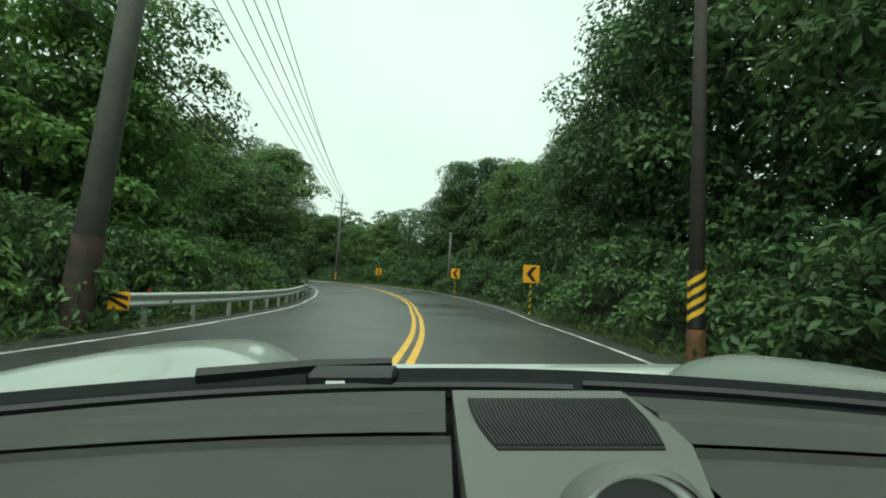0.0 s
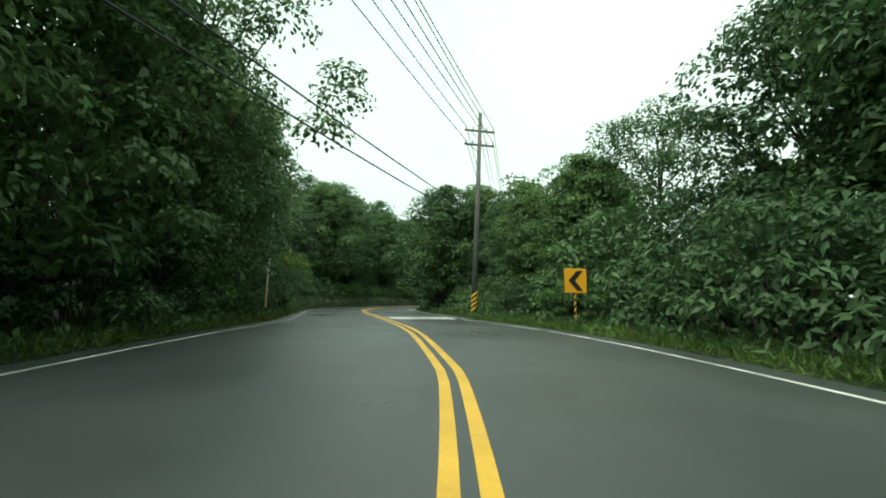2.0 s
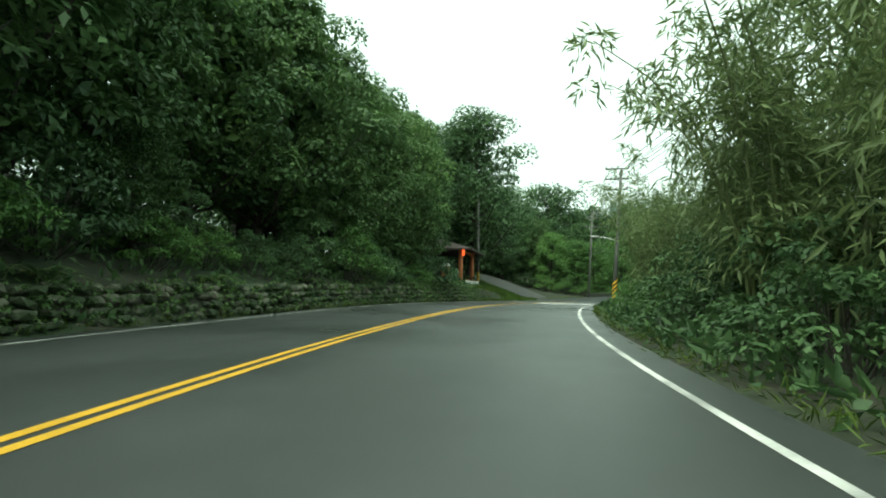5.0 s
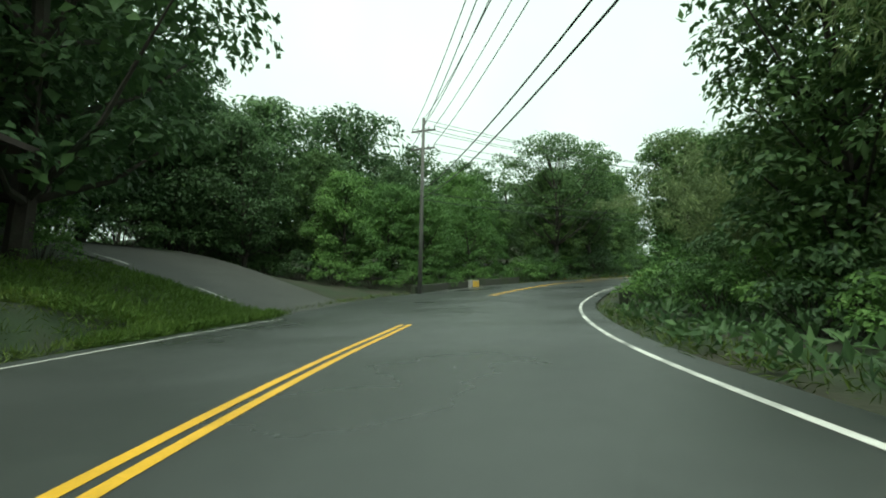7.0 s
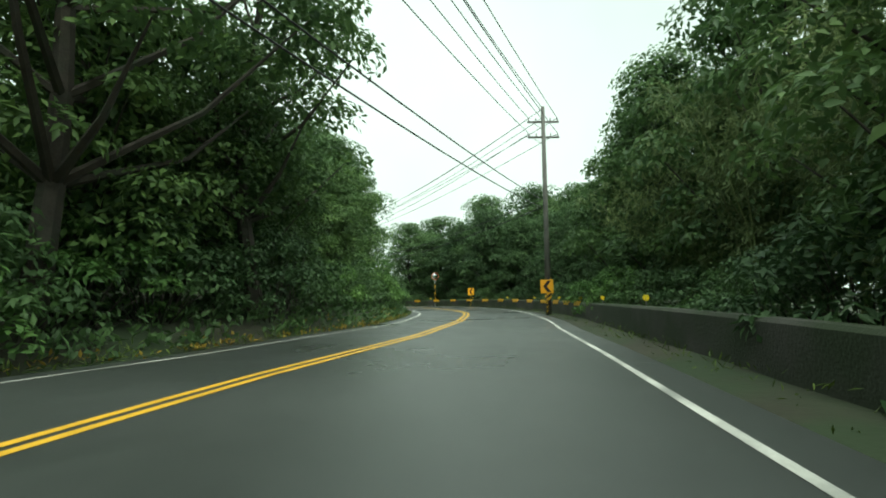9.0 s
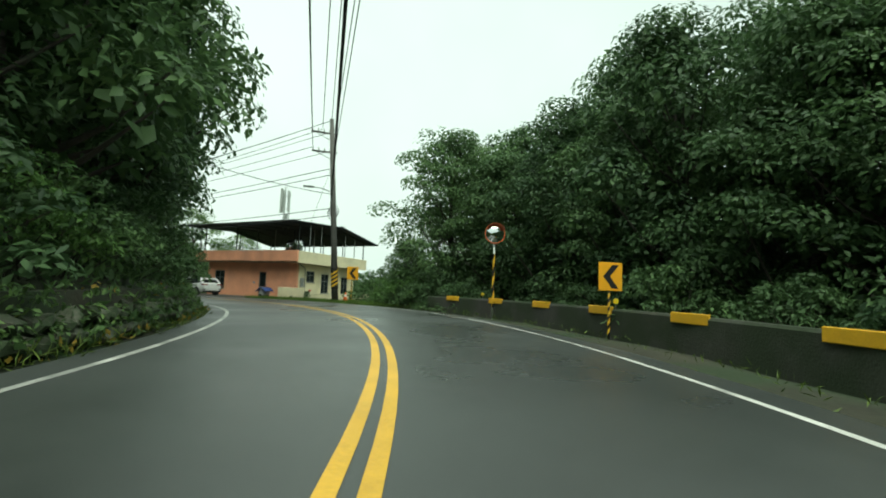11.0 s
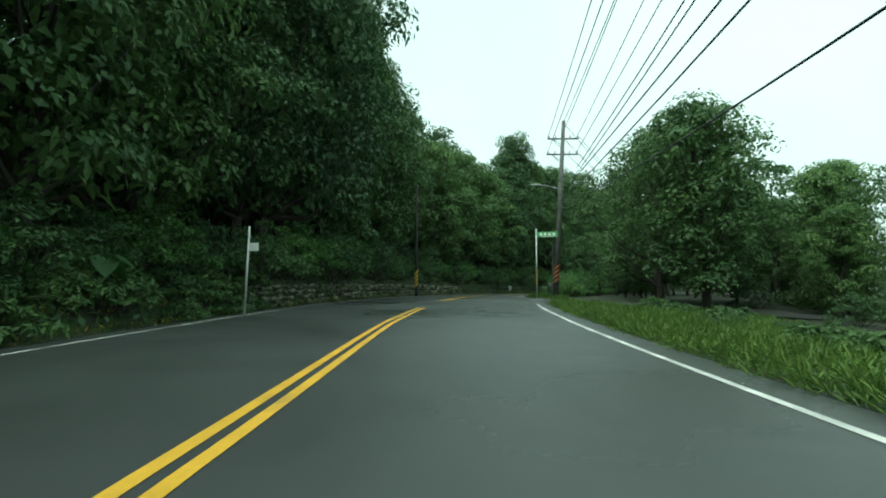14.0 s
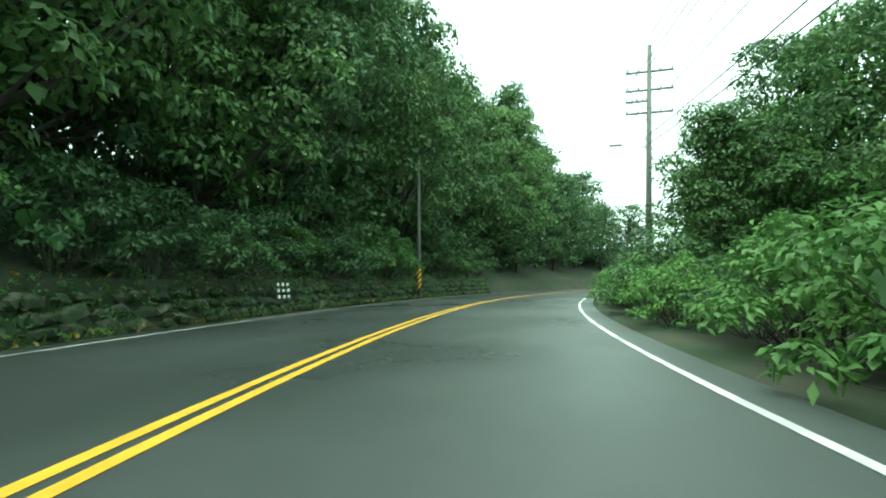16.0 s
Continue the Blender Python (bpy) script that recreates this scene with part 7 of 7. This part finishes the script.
def scooter(m, cover, label, box_on):
    """A parked scooter: wheels, floorboard, leg shield, seat, handlebar, lamp."""
    sc = thing("scooter", label, "scooter", m, "parked scooters")
    for wx in (-0.62, 0.62):
        w = part("wheel", disc(0.12, 0.09, 16, m=Matrix.Translation((wx, 0, 0.23)) @ Matrix.Rotation(math.pi / 2, 4, "X")), M_RIM, sc)
        bm = bmesh.new()
        tyre = [(0.12, -0.05), (0.2, -0.055), (0.23, 0.0), (0.2, 0.055), (0.12, 0.05)]
        tr = [[bm.verts.new((wx + rr * math.cos(a), dy, 0.23 + rr * math.sin(a))) for rr, dy in tyre] for a in (2 * math.pi * i / 18 for i in range(18))]
        for i in range(18):
            for j in range(4):
                bm.faces.new((tr[i][j], tr[i][j + 1], tr[(i + 1) % 18][j + 1], tr[(i + 1) % 18][j]))
        part("tyre", bm, M_TYRE, w, smooth=True)
    part("floorboard", box(-0.2, -0.17, 0.27, 0.36, 0.17, 0.34, 0.02), M_PLASTIC, sc)
    part("body", box(-0.75, -0.18, 0.36, -0.1, 0.18, 0.68, 0.08, segments=3), M_SCOOT, sc, "grey body panel")
    part("seat", box(-0.8, -0.15, 0.69, -0.1, 0.15, 0.8, 0.05, segments=3), M_PLASTIC, sc)
    part("leg_shield", box(0.34, -0.2, 0.3, 0.44, 0.2, 0.9, 0.04, segments=2), M_SCOOT, sc)
    part("fork", rod([(0.42, 0, 0.95), (0.62, 0, 0.23)], 0.035, 8), M_METAL, sc)
    part("handlebar", rod([(0.34, -0.34, 1.02), (0.42, -0.12, 0.98), (0.42, 0.12, 0.98), (0.34, 0.34, 1.02)], 0.016, 6), M_METAL, sc)
    part("lamp", box(0.42, -0.1, 0.82, 0.52, 0.1, 0.98, 0.03, segments=2), M_LAMP_CLEAR, sc)
    for sgn in (-1, 1):
        part("mirror", disc(0.06, 0.02, 12, m=Matrix.Translation((0.36, sgn * 0.3, 1.2)) @ Matrix.Rotation(math.pi / 2, 4, "Y")), M_PLASTIC, sc)
    if cover:
        bm = bmesh.new()
        bmesh.ops.create_grid(bm, x_segments=14, y_segments=8, size=0.5)
        for v in bm.verts:
            v.co = Vector((v.co.x * 1.5 - 0.12, v.co.y * 0.95, 1.04 - 0.9 * v.co.y ** 2 * 1.6 - 0.35 * max(0, abs(v.co.x) - 0.3) + 0.05 * noise.noise(v.co * 5)))
        cl = part("cape", bm, M_BLUE, sc, "dark blue rain cape over the seat", smooth=True)
        cl.modifiers.new("thickness", "SOLIDIFY").thickness = 0.02
    if box_on:
        part("luggage_box", box(-0.92, -0.1, 0.82, -0.72, 0.1, 0.96, 0.03, segments=2), M_REDPL, sc, "red luggage box")
    return sc


scooter(HOUSE @ pose(-0.85, 2.9, -0.27, 0, 0, 200), True, "scooter under a dark blue rain cape beside the house", False)
scooter(HOUSE @ pose(0.35, -0.2, -0.28, 0, 0, 150), False, "scooter with a red box behind the yard wall", True)

M_CONE = mat("cone_orange", (0.75, 0.13, 0.03), 0.5, vary=0.1)
cone = thing("traffic_cone", "orange traffic cone leaning at the pole foot", "traffic cone", stand(236.0, -5.4, None, 0, 3, 3))
part("body", rod([(0, 0, 0.03), (0, 0, 0.72)], 0.17, 16, 0.03), M_CONE, cone, smooth=True)
part("base", box(-0.2, -0.2, -0.02, 0.2, 0.2, 0.04, 0.02), M_CONE, cone)
part("collar", rod([(0, 0, 0.42), (0, 0, 0.56)], 0.094, 16, 0.067), M_REFLECT_W, cone, "white reflective collar")
stump = thing("timber_pile", "dark weathered timbers lying on the grass", "timber", HOUSE @ Matrix.Translation((-1.4, -2.4, -0.35)))
for k in range(4):
    part("log", rod([(-0.9 + 0.1 * k, -0.2 + 0.18 * k, 0.05), (1.0 - 0.15 * k, 0.1 + 0.1 * k, 0.12 + 0.05 * k)], 0.07, 7, 0.05), M_BARK, stump)
pot = thing("planter", "dark plant pot with a yellow-tipped shrub", "flower pot", HOUSE @ Matrix.Translation((-0.6, -2.0, -0.35)))
part("pot", rod([(0, 0, -0.1), (0, 0, 0.3)], 0.16, 12, 0.24), M_PLASTIC, pot)
leaves_mesh("plant", [(0, 0, 0.5), (0, 0, 0.72)], [0.2, 0.14], 45, 0.22, 0.08, M_LEAF_DARK, np.random.default_rng(77), parent=pot)

# dark fence at the side lane past the street sign
fence = thing("sheet_fence", "dark green sheet fence overgrown with shrubs", "fence", Matrix.Identity(4))
for k, s in enumerate(np.arange(297.0, 300, 2.0)):
    x, y = spot(s, right_line(s) - 1.75)
    pn = part("panel", box(-0.97, -0.02, 0.0, 0.97, 0.02, 0.95, 0.008), M_DARKMETAL, fence)
    pn.matrix_basis = pose(x, y, ground_z(s, right_line(s) - 1.75) - 0.1, 0, 0, math.degrees(heading(s)))
    x, y = spot(s + 1.0, right_line(s + 1.0) - 1.75)
    pst = part("post", box(-0.04, -0.04, -0.2, 0.04, 0.04, 1.05, 0.006), M_METAL, fence)
    pst.matrix_basis = pose(x, y, ground_z(s + 1, right_line(s + 1) - 1.75), 0, 0, math.degrees(heading(s)))


# ---- the white car at the start of the drive: dashboard, scuttle, wipers and bonnet ----
M_DASH = mat("dashboard_grained_plastic", (0.115, 0.125, 0.113), 0.6, vary=0.08, scale=6, bump=0.35, bump_scale=900)
M_DASH_DARK = mat("dashboard_dark_gap", (0.006, 0.006, 0.006), 0.8, vary=0.1)
M_GRILLE = mat("speaker_grille_black", (0.014, 0.015, 0.015), 0.6, vary=0.1)
M_SCUTTLE = mat("scuttle_dark_plastic", (0.009, 0.013, 0.014), 0.55, vary=0.2, scale=8, spec=0.25)
M_RUBBER = mat("wiper_rubber", (0.006, 0.008, 0.009), 0.5, vary=0.2, spec=0.3)
M_RING = mat("satin_gauge_ring", (0.72, 0.74, 0.72), 0.35, 0.25, vary=0.03)
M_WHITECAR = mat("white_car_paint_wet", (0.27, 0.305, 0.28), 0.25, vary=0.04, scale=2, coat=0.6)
M_DIAL = mat("dial_black", (0.008, 0.008, 0.009), 0.3, vary=0.1)

# its own axes: x to the right, y ahead, z up from the driver's camera mount
mount = look(PATH[0][1], PATH[0][2], PATH[0][3]) @ Matrix.Rotation(-math.pi / 2, 4, "X")
own = thing("car_front", "white car front seen from inside over its grey dashboard", "car", mount)
DASH_Z, BODY_MID = -0.28, 0.17


def sheet(name, x0, x1, nx, lines, material, label="", thick=0.012):
    """A bowed panel: lines are (depth at the middle, bow, height), each running across the car."""
    bm = bmesh.new()
    rows = []
    for dist, bow, z in lines:
        rows.append([bm.verts.new((x, dist - bow * x * x, z)) for x in np.linspace(x0, x1, nx)])
    for r0, r1 in zip(rows, rows[1:]):
        for i in range(nx - 1):
            bm.faces.new((r0[i], r0[i + 1], r1[i + 1], r1[i]))
    bmesh.ops.solidify(bm, geom=list(bm.faces), thickness=thick)
    return part(name, bm, material, own, label, smooth=False)


sheet("dash_top", -1.05, 0.012, 30, [(0.40, 0.16, DASH_Z - 0.012), (0.726, 0.18, DASH_Z - 0.012), (0.728, 0.18, DASH_Z + 0.0)], M_DASH, "grey-green grained dashboard")
sheet("dash_ledge", -1.05, 0.004, 30, [(0.744, 0.18, DASH_Z), (0.82, 0.2, DASH_Z + 0.004), (0.835, 0.2, DASH_Z + 0.012), (0.945, 0.27, DASH_Z + 0.004), (0.955, 0.27, DASH_Z - 0.02)], M_DASH)
sheet("dash_slit", -1.05, 0.0, 24, [(0.715, 0.18, DASH_Z - 0.03), (0.76, 0.18, DASH_Z - 0.03)], M_DASH_DARK)
sheet("slit_trim", -1.05, -0.02, 24, [(0.734, 0.18, DASH_Z - 0.004), (0.738, 0.18, DASH_Z - 0.004)], M_SCUTTLE, thick=0.004)
sheet("dash_top", 0.33, 1.15, 24, [(0.40, 0.14, DASH_Z - 0.014), (0.70, 0.14, DASH_Z - 0.014), (0.702, 0.14, DASH_Z)], M_DASH)
sheet("dash_ledge", 0.35, 1.15, 24, [(0.716, 0.14, DASH_Z), (0.80, 0.17, DASH_Z + 0.004), (0.815, 0.18, DASH_Z + 0.012), (0.95, 0.26, DASH_Z + 0.002), (0.96, 0.26, DASH_Z - 0.02)], M_DASH)
sheet("dash_slit", 0.35, 1.15, 24, [(0.69, 0.14, DASH_Z - 0.032), (0.73, 0.14, DASH_Z - 0.032)], M_DASH_DARK)
sheet("slit_trim", 0.36, 1.15, 24, [(0.706, 0.14, DASH_Z - 0.006), (0.71, 0.14, DASH_Z - 0.006)], M_SCUTTLE, thick=0.004)
sheet("dash_underlay", -1.1, 1.2, 24, [(0.38, 0.1, DASH_Z - 0.07), (0.99, 0.27, DASH_Z - 0.05), (1.0, 0.27, DASH_Z - 0.012)], M_DASH_DARK)


def prism(name, outline, z0, z1, material, label=""):
    bm = bmesh.new()
    top = [bm.verts.new((x, y, z1)) for x, y in outline]
    low = [bm.verts.new((x, y, z0)) for x, y in outline]
    bm.faces.new(top)
    n = len(outline)
    for i in range(n):
        bm.faces.new((low[i], low[(i + 1) % n], top[(i + 1) % n], top[i]))
    bmesh.ops.recalc_face_normals(bm, faces=list(bm.faces))
    return part(name, bm, material, own, label)


prism("centre_panel", [(0.018, 0.95), (0.345, 0.945), (0.36, 0.80), (0.35, 0.68), (0.27, 0.45), (0.26, 0.40), (0.03, 0.40), (0.022, 0.72)], DASH_Z - 0.06, DASH_Z + 0.004, M_DASH, "raised middle panel of the dashboard")
# speaker grille: a rounded trapezoid of fine ribs
edge = lambda v: (0.045 + 0.03 * (1 - v) ** 2.2, 0.325 + 0.012 * v - 0.02 * (1 - v) ** 3)
outline = [(edge(v)[0], 0.665 + 0.225 * v) for v in np.linspace(1, 0, 9)] + [(edge(v)[1], 0.665 + 0.225 * v) for v in np.linspace(0, 1, 9)]
prism("speaker_grille", outline, DASH_Z - 0.01, DASH_Z + 0.007, M_DASH_DARK, "black ribbed speaker grille")
bm = bmesh.new()
for k in range(44):
    u = (k + 0.5) / 44
    p = []
    for v in (0.04, 0.5, 0.97):
        lo, hi = edge(v)
        p.append((lo + (hi - lo) * u, 0.665 + 0.225 * v, DASH_Z + 0.0085))
    rod(p, 0.0016, 4, None, bm, cap=False)
tagged(part("grille_ribs", bm, M_GRILLE, own), kind="stuff")
# the round gauge with its bright rim, and the hood behind it
tilt = Matrix.Translation((0.196, 0.475, -0.29)) @ Matrix.Rotation(radians(68), 4, "X")
bm = bmesh.new()
for k in range(48):
    a0, a1 = 2 * math.pi * k / 48, 2 * math.pi * (k + 1) / 48
    for j in range(8):
        b0, b1 = 2 * math.pi * j / 8, 2 * math.pi * (j + 1) / 8
        q = [((0.066 + 0.007 * math.cos(bb)) * math.cos(aa), (0.066 + 0.007 * math.cos(bb)) * math.sin(aa), 0.007 * math.sin(bb)) for aa, bb in ((a0, b0), (a1, b0), (a1, b1), (a0, b1))]
        bm.faces.new([bm.verts.new(tilt @ Vector(v)) for v in q])
bmesh.ops.remove_doubles(bm, verts=list(bm.verts), dist=0.0002)
gauge = part("gauge_rim", bm, M_RING, own, "bright chrome gauge rim", smooth=True)
part("gauge_face", disc(0.064, 0.01, 40, m=tilt @ Matrix.Translation((0, 0, -0.008))), M_DIAL, gauge)
bm = bmesh.new()
rings = []
for dist, r, dz in ((0.0, 0.073, 0.0), (0.012, 0.078, 0.0), (0.07, 0.074, -0.02), (0.13, 0.06, -0.05)):
    rings.append([bm.verts.new((0.196 + r * math.cos(q), 0.475 + dist, -0.292 + dz + r * math.sin(q))) for q in np.linspace(0.0, math.pi, 19)])
for r0, r1 in zip(rings, rings[1:]):
    for i in range(18):
        bm.faces.new((r0[i], r0[i + 1], r1[i + 1], r1[i]))
part("gauge_hood", bm, M_DASH, own, "rounded hood behind the gauge", smooth=True)

# scuttle, wipers and bonnet
sheet("scuttle", -1.05, 1.25, 40, [(0.985, 0.25, -0.30), (1.06, 0.25, -0.318), (1.20, 0.247, -0.318), (1.235, 0.247, -0.302)], M_SCUTTLE, "dark plastic scuttle below the windscreen")
part("wiper", rod([(x, 1.03 - 0.25 * x * x, -0.292) for x in np.linspace(-0.98, 0.27, 24)], 0.011, 6), M_RUBBER, own, "long black wiper blade")
part("wiper", rod([(x, 1.07 - 0.25 * x * x, -0.293) for x in np.linspace(0.3, 1.2, 20)], 0.011, 6), M_RUBBER, own, "long black wiper blade")
part("wiper_arm", rod([(-0.55, 1.09, -0.285), (-0.3, 1.13, -0.272), (-0.12, 1.15, -0.27)], 0.02, 6, 0.014), M_RUBBER, own)
part("wiper_joint", box(-0.29, 1.02, -0.295, -0.10, 1.10, -0.262, 0.008), M_RUBBER, own, "black wiper blade holder with a pale mark")
part("holder_mark", box(-0.246, 1.0165, -0.284, -0.206, 1.0195, -0.277, 0.0), M_REFLECT_W, own, "small pale bar")
bm = bmesh.new()
nx, ny = 64, 14
grid = []
for j in range(ny + 1):
    v = j / ny
    rowv = []
    for i in range(nx + 1):
        x = BODY_MID + (-1.45 + 2.9 * i / nx)
        u = abs(x - BODY_MID)
        y = 1.238 - 0.247 * x * x * (1 - v) + (0.95 - 0.28 * u * u) * v
        z = -0.304 - 0.3 * v - 0.1 * v ** 4 + (0.03 + 0.24 * v) * ease(u, 0.5, 0.88) * min(1.0, 6 * v) - 0.026 * (x - BODY_MID) * min(1.0, 6 * v)
        z -= 0.3 * max(0.0, u - 0.98) ** 1.5
        rowv.append(bm.verts.new((x, y, z)))
    grid.append(rowv)
for j in range(ny):
    for i in range(nx):
        bm.faces.new((grid[j][i], grid[j][i + 1], grid[j + 1][i + 1], grid[j + 1][i]))
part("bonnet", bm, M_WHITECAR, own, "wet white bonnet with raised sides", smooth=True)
for sgn in (-1, 1):
    x = BODY_MID + sgn * 0.96
    bm = bmesh.new()
    top = [(1.0, -0.40), (1.35, -0.36), (1.7, -0.40), (2.0, -0.52), (2.1, -0.7)]
    low = [(1.0, -0.86), (1.2, -0.86), (1.32, -0.62), (1.75, -0.62), (1.9, -0.86)]
    up_v = [bm.verts.new((x, yy, zz)) for yy, zz in top]
    lo_v = [bm.verts.new((x, yy, zz)) for yy, zz in low]
    for i in range(4):
        bm.faces.new((up_v[i], up_v[i + 1], lo_v[i + 1], lo_v[i]))
    bmesh.ops.solidify(bm, geom=list(bm.faces), thickness=0.03)
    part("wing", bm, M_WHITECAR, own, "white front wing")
    m = Matrix.Translation((BODY_MID + sgn * 0.84, 1.54, -0.77)) @ Matrix.Rotation(math.pi / 2, 4, "Y")
    wheel = part("wheel", disc(0.27, 0.2, 28, m=m), M_TYRE, own, "black tyre")
    part("rim", disc(0.17, 0.215, 20, m=m), M_RIM, wheel)
bm = box(BODY_MID - 0.9, 2.0, -0.86, BODY_MID + 0.9, 2.16, -0.5, 0.05, segments=3)
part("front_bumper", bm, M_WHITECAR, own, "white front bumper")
